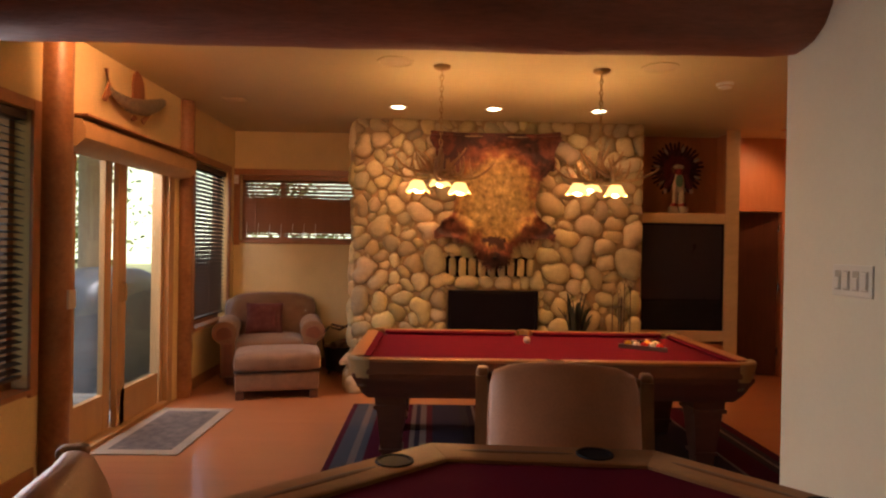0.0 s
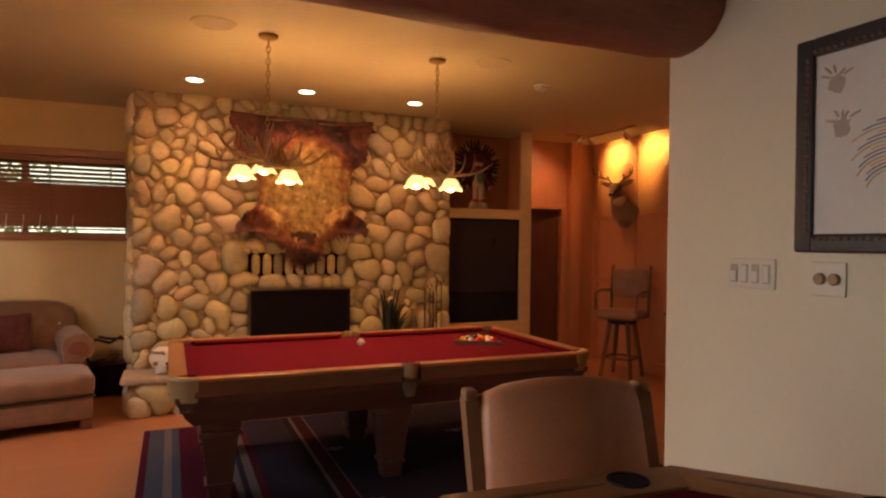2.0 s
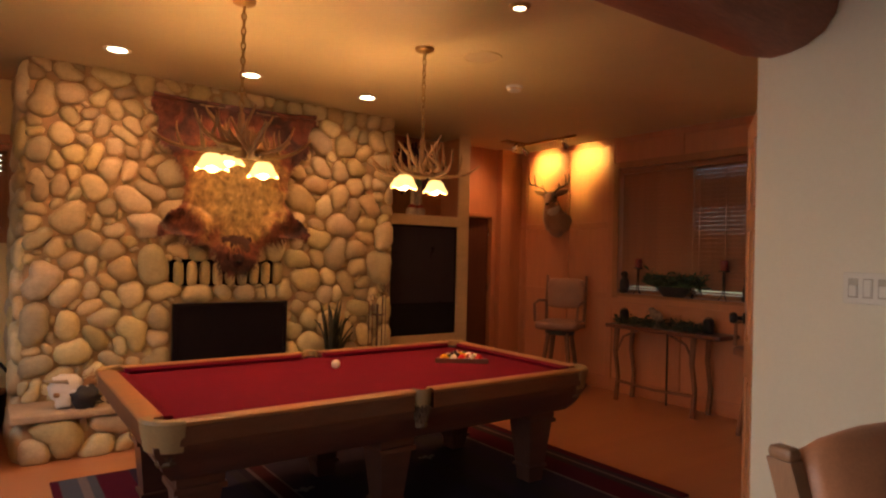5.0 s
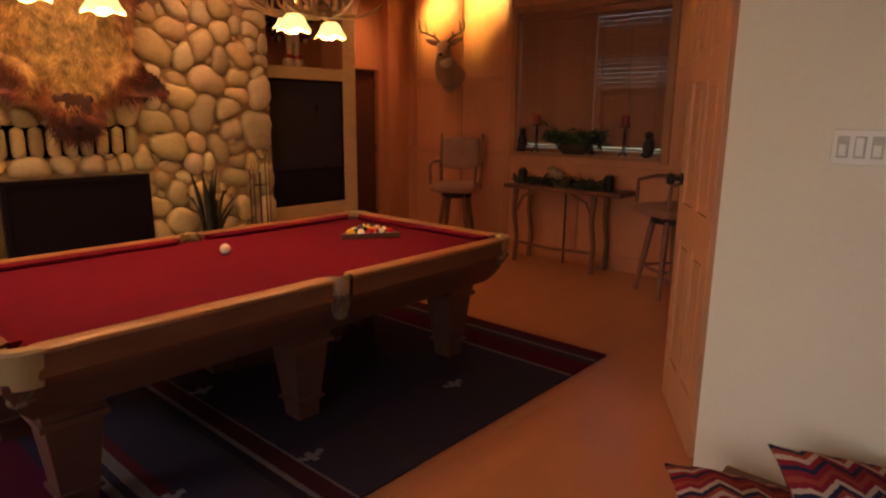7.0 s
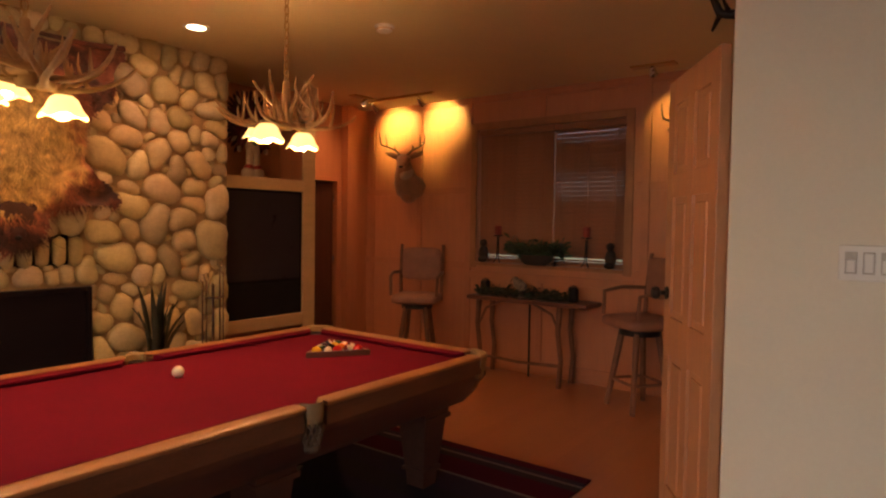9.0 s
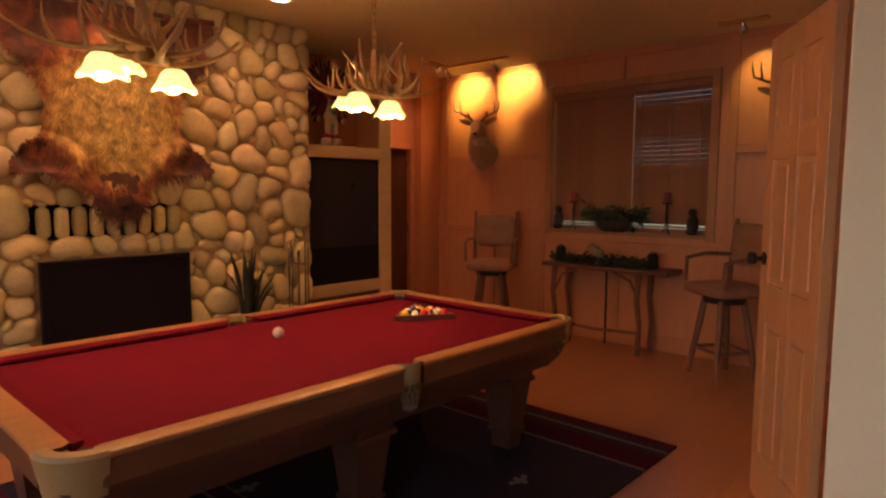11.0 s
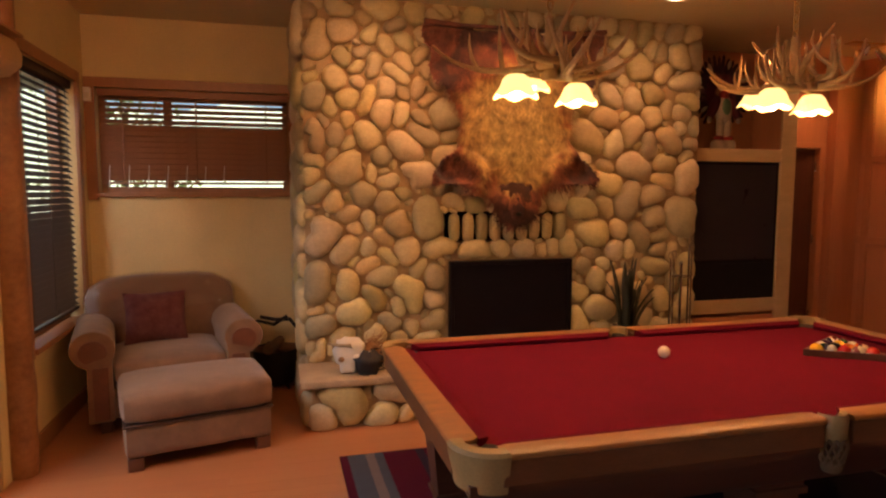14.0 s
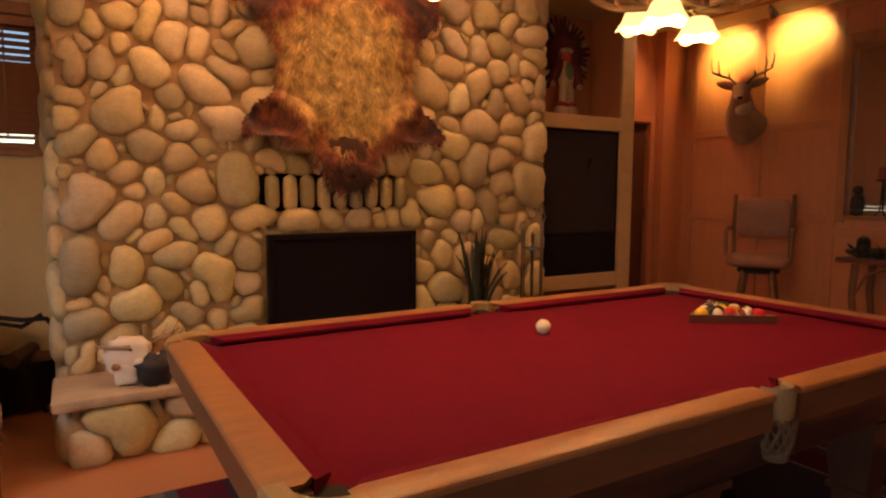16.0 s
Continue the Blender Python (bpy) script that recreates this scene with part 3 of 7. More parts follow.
# patio door
pd = empty("door_1", None, "sliding patio door with pale wooden frame and two panes", "door", "", "structure")
bm = B()
for u0, u1 in ((4.14, 4.22), (5.69, 5.80)):
    box(bm, XL - 0.16, XL - 0.002, u0, u1, 0, 2.17, 0.005)
box(bm, XL - 0.16, XL - 0.002, 4.22, 5.69, 2.09, 2.17, 0.005)
box(bm, XL - 0.16, XL + 0.012, 4.22, 5.69, 0, 0.03, 0.003)
part("door_frame", bm, DOORFRAME, pd)
for name, u0, u1, a in (("fixed_sash", 4.22, 4.87, -0.14), ("sliding_sash", 4.87, 5.69, -0.09)):
    bm = B()
    box(bm, XL + a, XL + a + 0.045, u0, u0 + (0.13 if name == "sliding_sash" else 0.05), 0.03, 2.09, 0.004)
    box(bm, XL + a, XL + a + 0.045, u1 - (0.06 if name == "sliding_sash" else 0.1), u1, 0.03, 2.09, 0.004)
    box(bm, XL + a, XL + a + 0.045, u0 + 0.05, u1 - 0.1, 0.03, 0.30, 0.004)
    box(bm, XL + a, XL + a + 0.045, u0 + 0.05, u1 - 0.1, 2.05, 2.09, 0.004)
    sash = part(name, bm, DOORFRAME, pd)
    p = part("pane", box(B(), XL + a + 0.02, XL + a + 0.026, u0 + (0.13 if name == "sliding_sash" else 0.05), u1 - (0.06 if name == "sliding_sash" else 0.1), 0.30, 2.05), GLASS, sash)
    p.visible_shadow = False
bm = B()
tube(bm, [(XL - 0.05, 4.93, 0.98), (XL - 0.01, 4.93, 1.0), (XL - 0.01, 4.93, 1.12), (XL - 0.05, 4.93, 1.14)], 0.008)
part("door_handle", bm, BRASS, pd, "small brass pull handle")
vb = empty("window_valance", pose(XL, 0, 0), "pale wooden valance box above the patio door", "valance")
bm = B()
prism(bm, [(0, 2.03), (0.10, 2.05), (0.155, 2.10), (0.16, 2.16), (0.13, 2.22), (0.0, 2.235)], 4.03, 5.885, Matrix(((1, 0, 0, 0), (0, 0, 1, 0), (0, 1, 0, 0), (0, 0, 0, 1))))
part("valance_board", bm, DOORFRAME, vb, "", 35)
part("top_strip", box(B(), 0, 0.17, 4.03, 5.885, 2.238, 2.252, 0.003), TRIM, vb)

# open panel door
PD = pose(1.665, 2.66, 0, 0, 0, 32)
od = empty("door_2", PD, "open reddish six-panel wooden door with dark knob", "door", "", "structure")
W, H = 0.68, 2.15
bm = B()
st = 0.10
for x0, x1 in ((0, st), (W / 2 - 0.045, W / 2 + 0.045), (W - st, W)):
    box(bm, x0, x1, -0.02, 0.02, 0.01, H, 0.003)
levels = [(0.01, 0.24), (0.86, 1.04), (1.60, 1.71), (H - 0.12, H)]
for z0, z1 in levels:
    for x0, x1 in ((st, W / 2 - 0.045), (W / 2 + 0.045, W - st)):
        box(bm, x0, x1, -0.0195, 0.0195, z0, z1, 0.003)
leaf = part("door_leaf", bm, DOORWOOD, od)
for (a, z0), (z1, b) in zip(levels, levels[1:]):
    for x0, x1 in ((st, W / 2 - 0.045), (W / 2 + 0.045, W - st)):
        bm = B()
        box(bm, x0 + 0.001, x1 - 0.001, -0.008, 0.008, z0 + 0.001, z1 - 0.001)
        box(bm, x0 + 0.03, x1 - 0.03, -0.015, 0.015, z0 + 0.03, z1 - 0.03, 0.006)
        part("door_panel", bm, DOORWOOD, leaf)
bm = B()
for s in (-1, 1):
    lathe(bm, [(0, 0.02), (0.03, 0.022), (0.03, 0.03), (0.011, 0.034), (0.011, 0.055), (0.026, 0.062), (0.031, 0.078), (0.024, 0.094), (0, 0.098)], segs=16, m=pose(W - 0.06, 0, 1.15) @ pose(0, 0, 0, -90 * s))
part("door_knob", bm, IRON, od, "dark round knob", 40)
# narrow dark door, ajar
nd = empty("door_3", pose(RD[1] - 0.02, YBR + 0.03, 0, 0, 0, 180 - 18), "narrow dark wooden door standing slightly ajar", "door", "", "structure")
leaf = part("door_leaf", box(B(), 0, 0.52, -0.035, 0, 0.01, RD[3] - 0.01, 0.003), DARKWOOD, nd)
bm = B()
for z in (0.25, 1.0, 1.7):
    tube(bm, [(-0.005, 0.012, z), (-0.005, 0.012, z + 0.09)], 0.008)
part("hinges", bm, STEEL, nd, "worn steel hinge knuckles")

# ---- fireplace ----
FX0, FX1, FY = -0.80, 2.225, 6.61
HX0, HX1, HY, HZ = -0.85, 2.22, 6.17, 0.33
IX0, IX1, IZ0, IZ1 = 0.19, 1.125, 0.38, 1.005
SX0, SX1, SZ0, SZ1 = 0.165, 1.09, 1.15, 1.335
fp = empty("fireplace", None, "floor-to-ceiling fireplace of rounded river stones", "fireplace")
bm = B()
box(bm, FX0, FX1, FY, YB - 0.004, HZ, SZ0 - 0.02)
part("chimney_breast", bm, MORTAR, fp, "sandy mortar core")
part("vent_side", box(B(), FX0, SX0, FY, YB - 0.004, SZ0 - 0.02, SZ1 + 0.02), MORTAR, fp)
part("vent_side", box(B(), SX1, FX1, FY, YB - 0.004, SZ0 - 0.02, SZ1 + 0.02), MORTAR, fp)
part("vent_back", box(B(), SX0, SX1, FY + 0.22, YB - 0.004, SZ0 - 0.02, SZ1 + 0.02), MORTAR, fp)
part("chimney_top", box(B(), FX0, FX1, FY, YB - 0.004, SZ1 + 0.02, ZC), MORTAR, fp)
# black sheet before the mortar back puts the slots' shade into colour
part("vent_recess", box(B(), SX0 + 0.002, SX1 - 0.002, FY + 0.19, FY + 0.215, SZ0 - 0.018, SZ1 + 0.018), BLACK, fp, "black sheet painting the dark of the vent slots")


def regions(w, h, count, holes, seed, cell=0.014, rounds=7):
    """Packs count rounded shapes into a rectangle: (centre, radii by direction) of each."""
    r = np.random.RandomState(seed)
    gx, gy = np.meshgrid(np.arange(cell / 2, w, cell), np.arange(cell / 2, h, cell))
    keep = np.ones(gx.shape, bool)
    for a0, a1, b0, b1 in holes:
        keep &= ~((gx > a0) & (gx < a1) & (gy > b0) & (gy < b1))
    px, py = gx[keep], gy[keep]
    pick = r.choice(len(px), count, replace=False)
    cx, cy = px[pick].copy(), py[pick].copy()
    ang = r.uniform(0, math.pi, count)
    asp = r.uniform(1.0, 2.3, count)
    size = r.choice([0.4, 0.75, 1.05, 1.4], count, p=[0.26, 0.26, 0.3, 0.18]) * r.uniform(0.85, 1.15, count)
    ca, sa = np.cos(ang), np.sin(ang)
    for it in range(rounds):
        best = np.full(len(px), 1e9)
        lab = np.zeros(len(px), int)
        for i in range(count):
            dx, dy = px - cx[i], py - cy[i]
            u, v = dx * ca[i] + dy * sa[i], -dx * sa[i] + dy * ca[i]
            d = np.sqrt(u * u / asp[i] + v * v * asp[i]) / size[i]
            m = d < best
            best[m], lab[m] = d[m], i
        if it < rounds - 1:
            for i in range(count):
                s = lab == i
                if s.any():
                    cx[i], cy[i] = px[s].mean(), py[s].mean()
    out = []
    grid = np.full(gx.shape, -1)
    grid[keep] = lab
    for i in range(count):
        s = lab == i
        if s.sum() < 9:
            continue
        x0, y0 = px[s].mean(), py[s].mean()
        rad = []
        for k in range(16):
            a = 2 * math.pi * k / 16
            t = 0.0
            while t < 0.5:
                ix, iy = int((x0 + t * math.cos(a)) / cell), int((y0 + t * math.sin(a)) / cell)
                if not (0 <= ix < grid.shape[1] and 0 <= iy < grid.shape[0]) or grid[iy, ix] != i:
                    break
                t += cell / 3
            rad.append(max(0.012, t))
        for _ in range(1):
            rad = [0.25 * rad[k - 1] + 0.5 * rad[k] + 0.25 * rad[(k + 1) % 16] for k in range(16)]
        if max(rad) > 0.014:
            out.append((x0, y0, rad))
    return out


def stone(rad, depth, seed, gap=0.008):
    """One domed stone lying in x, y, its back at z = 0."""
    bm = B()
    rg = random.Random(seed)
    tx, ty = rg.uniform(-0.12, 0.12), rg.uniform(-0.12, 0.12)
    rings = []
    n = len(rad)
    for f, h in ((0.94, -0.02), (1.0, 0.32), (0.89, 0.70), (0.60, 0.95)):
        ring = []
        for k in range(n):
            a = 2 * math.pi * k / n
            rr = max(0.008, rad[k] - gap) * f
            x, y = rr * math.cos(a), rr * math.sin(a)
            ring.append(bm.verts.new((x, y, h * depth + (tx * x + ty * y) * (h > 0.3))))
        rings.append(ring)
    for a, b in zip(rings, rings[1:]):
        for k in range(n):
            bm.faces.new((a[k], a[(k + 1) % n], b[(k + 1) % n], b[k]))
    c = bm.verts.new((0, 0, depth))
    for k in range(n):
        bm.faces.new((rings[-1][k], rings[-1][(k + 1) % n], c))
    return bm


def stone_face(parent, m, w, h, count, holes, seed, thick=0.58):
    """Stones on a rectangle whose lower corner and outward way are given by m."""
    for i, (x, y, rad) in enumerate(regions(w, h, count, holes, seed)):
        mean = sum(rad) / len(rad)
        me = mesh_of("stone", stone(rad, min(0.078, max(0.028, mean * thick)), seed * 1000 + i), STONE, 75)
        ob = new("stone", me)
        ob.parent = parent
        ob.matrix_world = m @ Matrix.Translation((x, y, -0.004))


hearth = empty("hearth", None, "raised hearth of river stones with a flat slab top", "hearth")
part("hearth_core", box(B(), HX0 + 0.06, HX1 - 0.02, HY + 0.06, FY - 0.003, 0, HZ - 0.055), MORTAR, hearth)
bm = B()
slab_rng = random.Random(3)
sx = HX0 - 0.02
while sx < HX1 - 0.05:
    ln = min(0.75 + slab_rng.random() * 0.3, HX1 - sx)
    box(bm, sx + 0.004, sx + ln - 0.004, HY - 0.03 + slab_rng.random() * 0.02, FY - 0.004, HZ - 0.05, HZ - 0.003 + slab_rng.random() * 0.003, 0.012)
    sx += ln
part("slab", bm, SLAB, hearth, "flat brown stone slab", 40)
part("chimney_base", box(B(), FX0 + 0.002, FX1, FY + 0.001, YB - 0.004, 0, HZ), MORTAR, fp)

# black fire screen
fs = empty("fire_screen", pose((IX0 + IX1) / 2, FY - 0.06, HZ), "flat black glass fire screen set before the firebox", "fire screen")
w2 = (IX1 - IX0) / 2
bm = B()
box(bm, -w2, w2, -0.03, 0.03, 0.0, 0.03, 0.003)
box(bm, -w2, w2, -0.03, 0.03, IZ1 - HZ - 0.03, IZ1 - HZ, 0.003)
for s in (-1, 1):
    box(bm, min(s * w2, s * (w2 - 0.03)), max(s * w2, s * (w2 - 0.03)), -0.03, 0.03, 0.03, IZ1 - HZ - 0.03, 0.003)
part("screen_frame", bm, SCREEN, fs)
part("screen_glass", box(B(), -w2 + 0.03, w2 - 0.03, -0.012, 0.012, 0.03, IZ1 - HZ - 0.03), SCREEN, fs)

# ---- media cabinet ----
CX0, CX1, CY = 2.233, 3.345, 6.79
mc = empty("media_cabinet", None, "built-in pale wooden cabinet with an open top niche", "cabinet")
bm = B()
box(bm, CX1 - 0.15, CX1, CY, CY + 0.025, 0.0, ZC - 0.003, 0.004)
box(bm, CX0, CX1 - 0.15, CY, CY + 0.025, 1.75, 1.858, 0.004)
box(bm, CX0, CX1 - 0.15, CY, CY + 0.025, 0.47, 0.585, 0.004)
box(bm, CX0, CX1 - 0.15, CY, CY + 0.025, 0.0, 0.09, 0.004)
part("face_frame", bm, PALE_TRIM, mc)
part("side_panel", box(B(), CX1 - 0.03, CX1, CY + 0.026, YB - 0.01, 0, ZC - 0.003), PANEL, mc)
part("niche_shelf", box(B(), CX0, CX1 - 0.03, CY + 0.026, YB - 0.01, 1.82, 1.856), PANEL, mc)
part("niche_back", box(B(), CX0, CX1 - 0.03, CY + 0.5, CY + 0.52, 1.856, ZC - 0.003), PANEL, mc)
part("bay_back", box(B(), CX0, CX1 - 0.03, CY + 0.12, CY + 0.14, 0.09, 1.82), PANEL, mc)
bm = B()
box(bm, CX0 + 0.005, CX1 - 0.155, CY + 0.002, CY + 0.02, 0.095, 0.44, 0.004)
part("drawer_front", bm, PANEL, mc)
tv = empty("television", pose((CX0 + CX1 - 0.15) / 2, CY + 0.03, 0.586), "large black rear television filling the cabinet bay", "television")
w2 = (CX1 - 0.15 - CX0) / 2 - 0.002
bm = B()
box(bm, -w2, w2, -0.012, 0.08, 0.0, 1.165, 0.006)
part("cabinet_shell", bm, BLACK, tv)
part("screen", box(B(), -w2 + 0.03, w2 - 0.03, -0.016, -0.0125, 0.34, 1.14), TVGLASS, tv)
part("speaker_panel", box(B(), -w2 + 0.02, w2 - 0.02, -0.018, -0.0125, 0.02, 0.31, 0.002), BLACK, tv, "dark speaker cloth panel")

# ---- pool table ----
TX0, TX1, TY0, TY1, TZ = -0.505, 2.09, 3.908, 5.345, 0.757
pt = empty("pool_table", pose((TX0 + TX1) / 2, (TY0 + TY1) / 2, 0.014), "oak pool table with crimson cloth and net pockets", "pool table")
a, b, tz = (TX1 - TX0) / 2, (TY1 - TY0) / 2, TZ - 0.014
RW_ = 0.115
part("bed", box(B(), -a + 0.08, a - 0.08, -b + 0.08, b - 0.08, tz - 0.06, tz - 0.035), CLOTH, pt, "crimson cloth bed")
POCK = [(-a, -b), (0, -b), (a, -b), (-a, b), (0, b), (a, b)]


def rail(bm, x0, x1, sy):
    """A long rail along x on the side sy, chamfered at the pocket ends."""
    prof = [(b - 0.012, tz - 0.02), (b - 0.001, tz - 0.018), (b, tz - 0.010), (b - 0.004, tz - 0.004), (b - 0.013, tz), (b - 0.065, tz), (b - 0.083, tz - 0.004), (b - 0.083, tz - 0.02)]
    rows = []
    for x in (x0, x1):
        rows.append([bm.verts.new((x + (0.03 if x == x0 else -0.03) * (q < b - 0.07), sy * q, z)) for q, z in prof])
    n = len(prof)
    for k in range(n):
        bm.faces.new((rows[0][k], rows[0][(k + 1) % n], rows[1][(k + 1) % n], rows[1][k]))
    bm.faces.new(rows[0])
    bm.faces.new(rows[1][::-1])


def cushion(bm, p0, p1, inward):
    p0, p1, n = Vector(p0), Vector(p1), Vector(inward)
    d = (p1 - p0).normalized()
    rows = []
    for p, s in ((p0, 1), (p1, -1)):
        rows.append([bm.verts.new(p + d * s * e + n * q + Vector((0, 0, z))) for q, z, e in ((0, -0.005, 0), (0.042, -0.014, 0.035), (0.042, -0.022, 0.035), (0.02, -0.036, 0.02), (0, -0.036, 0))])
    for k in range(5):
        bm.faces.new((rows[0][k], rows[0][(k + 1) % 5], rows[1][(k + 1) % 5], rows[1][k]))
    bm.faces.new(rows[0])
    bm.faces.new(rows[1][::-1])


for sy in (-1, 1):
    for x0, x1 in ((-a + 0.125, -0.055), (0.055, a - 0.125)):
        bm = B()
        rail(bm, x0, x1, sy)
        r_ = part("rail", bm, OAK, pt, "", 30)
        # side board tinted darker, since the rail's side lies in shade
        part("rail_fascia", box(B(), x0 + 0.002, x1 - 0.002, min(sy * (b - 0.006), sy * (b - 0.078)), max(sy * (b - 0.006), sy * (b - 0.078)), tz - 0.10, tz - 0.0205, 0.004), OAK_SHADE, r_, "rail side board with its shade put into darker oak")
        bm = B()
        cushion(bm, (x0 + 0.02, sy * (b - 0.083), tz), (x1 - 0.02, sy * (b - 0.083), tz), (0, -sy, 0))
        part("cushion", bm, CLOTH, r_)
for sx_ in (-1, 1):
    bm = B()
    prof = [(a - 0.012, tz - 0.02), (a - 0.001, tz - 0.018), (a, tz - 0.010), (a - 0.004, tz - 0.004), (a - 0.013, tz), (a - 0.07, tz), (a - 0.095, tz - 0.004), (a - 0.095, tz - 0.02)]
    rows = [[bm.verts.new((sx_ * q, y + (0.03 if y < 0 else -0.03) * (q < a - 0.08), z)) for q, z in prof] for y in (-b + 0.125, b - 0.125)]
    for k in range(8):
        bm.faces.new((rows[0][k], rows[0][(k + 1) % 8], rows[1][(k + 1) % 8], rows[1][k]))
    bm.faces.new(rows[0])
    bm.faces.new(rows[1][::-1])
    r_ = part("rail", bm, OAK, pt, "", 30)
    part("rail_fascia", box(B(), min(sx_ * (a - 0.006), sx_ * (a - 0.09)), max(sx_ * (a - 0.006), sx_ * (a - 0.09)), -b + 0.127, b - 0.127, tz - 0.10, tz - 0.0205, 0.004), OAK_SHADE, r_, "rail side board with its shade put into darker oak")
    bm = B()
    cushion(bm, (sx_ * (a - 0.095), -b + 0.14, tz), (sx_ * (a - 0.095), b - 0.14, tz), (-sx_, 0, 0))
    part("cushion", bm, CLOTH, r_)
# apron, curving in below the rails
bm = B()
prof = [(0.0, tz - 0.1005), (0.002, tz - 0.125), (0.02, tz - 0.155), (0.05, tz - 0.22), (0.09, tz - 0.27), (0.16, tz - 0.285)]
rings = [[bm.verts.new((sx2 * (a - 0.035 - o), sy2 * (b - 0.035 - o), z)) for sx2, sy2 in ((-1, -1), (1, -1), (1, 1), (-1, 1))] for o, z in prof]
for r0, r1 in zip(rings, rings[1:]):
    for k in range(4):
        bm.faces.new((r0[k], r0[(k + 1) % 4], r1[(k + 1) % 4], r1[k]))
bm.faces.new(rings[0])
bm.faces.new(rings[-1])
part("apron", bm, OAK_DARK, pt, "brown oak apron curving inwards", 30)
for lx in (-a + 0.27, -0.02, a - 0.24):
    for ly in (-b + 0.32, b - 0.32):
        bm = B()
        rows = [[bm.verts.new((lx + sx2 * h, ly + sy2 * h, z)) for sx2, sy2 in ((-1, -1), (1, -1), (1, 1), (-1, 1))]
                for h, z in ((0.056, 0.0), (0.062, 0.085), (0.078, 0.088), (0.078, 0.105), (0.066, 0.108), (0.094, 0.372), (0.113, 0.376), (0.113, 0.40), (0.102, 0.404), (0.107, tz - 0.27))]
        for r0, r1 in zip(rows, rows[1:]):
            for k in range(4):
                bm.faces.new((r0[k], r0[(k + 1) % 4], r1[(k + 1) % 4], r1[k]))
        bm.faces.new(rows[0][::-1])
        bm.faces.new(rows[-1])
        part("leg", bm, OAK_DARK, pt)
for px_, py_ in POCK:
    corner = abs(px_) > 0.1
    sx2, sy2 = math.copysign(1, px_) if corner else 0, math.copysign(1, py_)
    c = Vector((px_ - sx2 * 0.125, py_ - sy2 * (0.125 if corner else 0.045), 0))
    out = Vector((sx2, sy2, 0)).normalized()
    base = math.atan2(out.y, out.x)
    half = radians(54 if corner else 95)
    bm = B()
    n = 16
    rows = []
    for i in range(n + 1):
        an = base - half + 2 * half * i / n
        d = Vector((math.cos(an), math.sin(an), 0))
        ro, ri = (0.131, 0.078) if corner else (0.056, 0.038)
        rows.append([bm.verts.new(c + d * r + Vector((0, 0, z))) for r, z in ((ri, tz - 0.07), (ri, tz - 0.003), (ri + 0.010, tz + 0.006), (ro - 0.008, tz + 0.004), (ro, tz - 0.008), (ro - (0.022 if corner else 0.004), tz - 0.125 if corner else tz - 0.075), (ri, tz - 0.125 if corner else tz - 0.09))])
    for r0, r1 in zip(rows, rows[1:]):
        for k in range(7):
            bm.faces.new((r0[k], r0[(k + 1) % 7], r1[(k + 1) % 7], r1[k]))
    bm.faces.new(rows[0])
    bm.faces.new(rows[-1][::-1])
    pk = part("pocket_iron", bm, POCKET, pt, "pale leather pocket collar", 40)
    bm = B()
    m_ = 12
    nr = 1.0 if corner else 0.72
    prof = [(0.060 * nr, tz - 0.075), (0.060 * nr, tz - 0.11), (0.050 * nr, tz - 0.15), (0.036 * nr, tz - 0.175)]
    for s in (-1, 1):
        for k in range(m_):
            pts = []
            for i, (r, z) in enumerate(prof):
                an = 2 * math.pi * (k + s * i * 0.75) / m_
                pts.append(c + out * (0.035 if corner else 0.015) + Vector((r * math.cos(an), r * math.sin(an), z)))
            tube(bm, pts, 0.0045, 5)
    lathe(bm, [(0.041 * nr, -0.012), (0.046 * nr, 0), (0.041 * nr, 0.012)], c + out * (0.035 if corner else 0.015) + Vector((0, 0, tz - 0.18)), 12)
    part("pocket_net", bm, NET, pk, "knotted cord net")
    # black disc draws the pocket's shade; no hole is cut
    bm = B()
    lathe(bm, [(0.001, tz - 0.045), (0.06 if corner else 0.04, tz - 0.045), (0.06 if corner else 0.04, tz - 0.034), (0.001, tz - 0.0335)], c + out * (0.02 if corner else 0), 14)
    part("pocket_hole", bm, BLACK, pk, "black disc for the shade in the pocket mouth")

# ---- rug and mat ----
DIM, EMBER = (0.024, 0.016, 0.024), (0.055, 0.014, 0.018)
NAVY, WINE, GREY, PALE, ROSE, INK, SAGE = (0.024, 0.020, 0.034), (0.066, 0.009, 0.020), (0.062, 0.068, 0.085), (0.15, 0.12, 0.11), (0.09, 0.018, 0.022), (0.036, 0.028, 0.042), (0.036, 0.030, 0.032)
half_bands = [(0.0, WINE), (0.012, GREY), (0.045, PALE), (0.06, GREY), (0.075, WINE), (0.135, NAVY), (0.15, WINE), (0.17, PALE), (0.18, INK), (0.195, PALE), (0.21, ROSE), (0.225, INK), (0.30, SAGE), (0.32, DIM), (0.34, PALE), (0.35, INK), (0.44, NAVY), (0.47, PALE)]
bands = half_bands[:14] + [(0.335, PALE), (0.34, EMBER), (0.368, PALE), (0.373, INK), (0.47, SAGE), (0.50, INK), (0.66, SAGE), (0.70, INK), (0.74, SAGE), (0.80, INK), (0.86, PALE), (0.87, WINE), (0.93, SAGE), (0.95, PALE), (0.96, INK), (0.975, WINE)]
RUG = banded("striped_wool", bands, -1.585, 1.585)
rug = empty("area_rug", pose(0.915, 4.625, 0), "large striped wool rug in wine, navy and grey", "rug")
part("rug_field", box(B(), -1.585, 1.585, -1.125, 1.125, 0.001, 0.013, 0.003), RUG, rug)
PALEWOOL = mat("pale_wool", (0.15, 0.14, 0.135), 0.95, bump=0.4, fine=200)
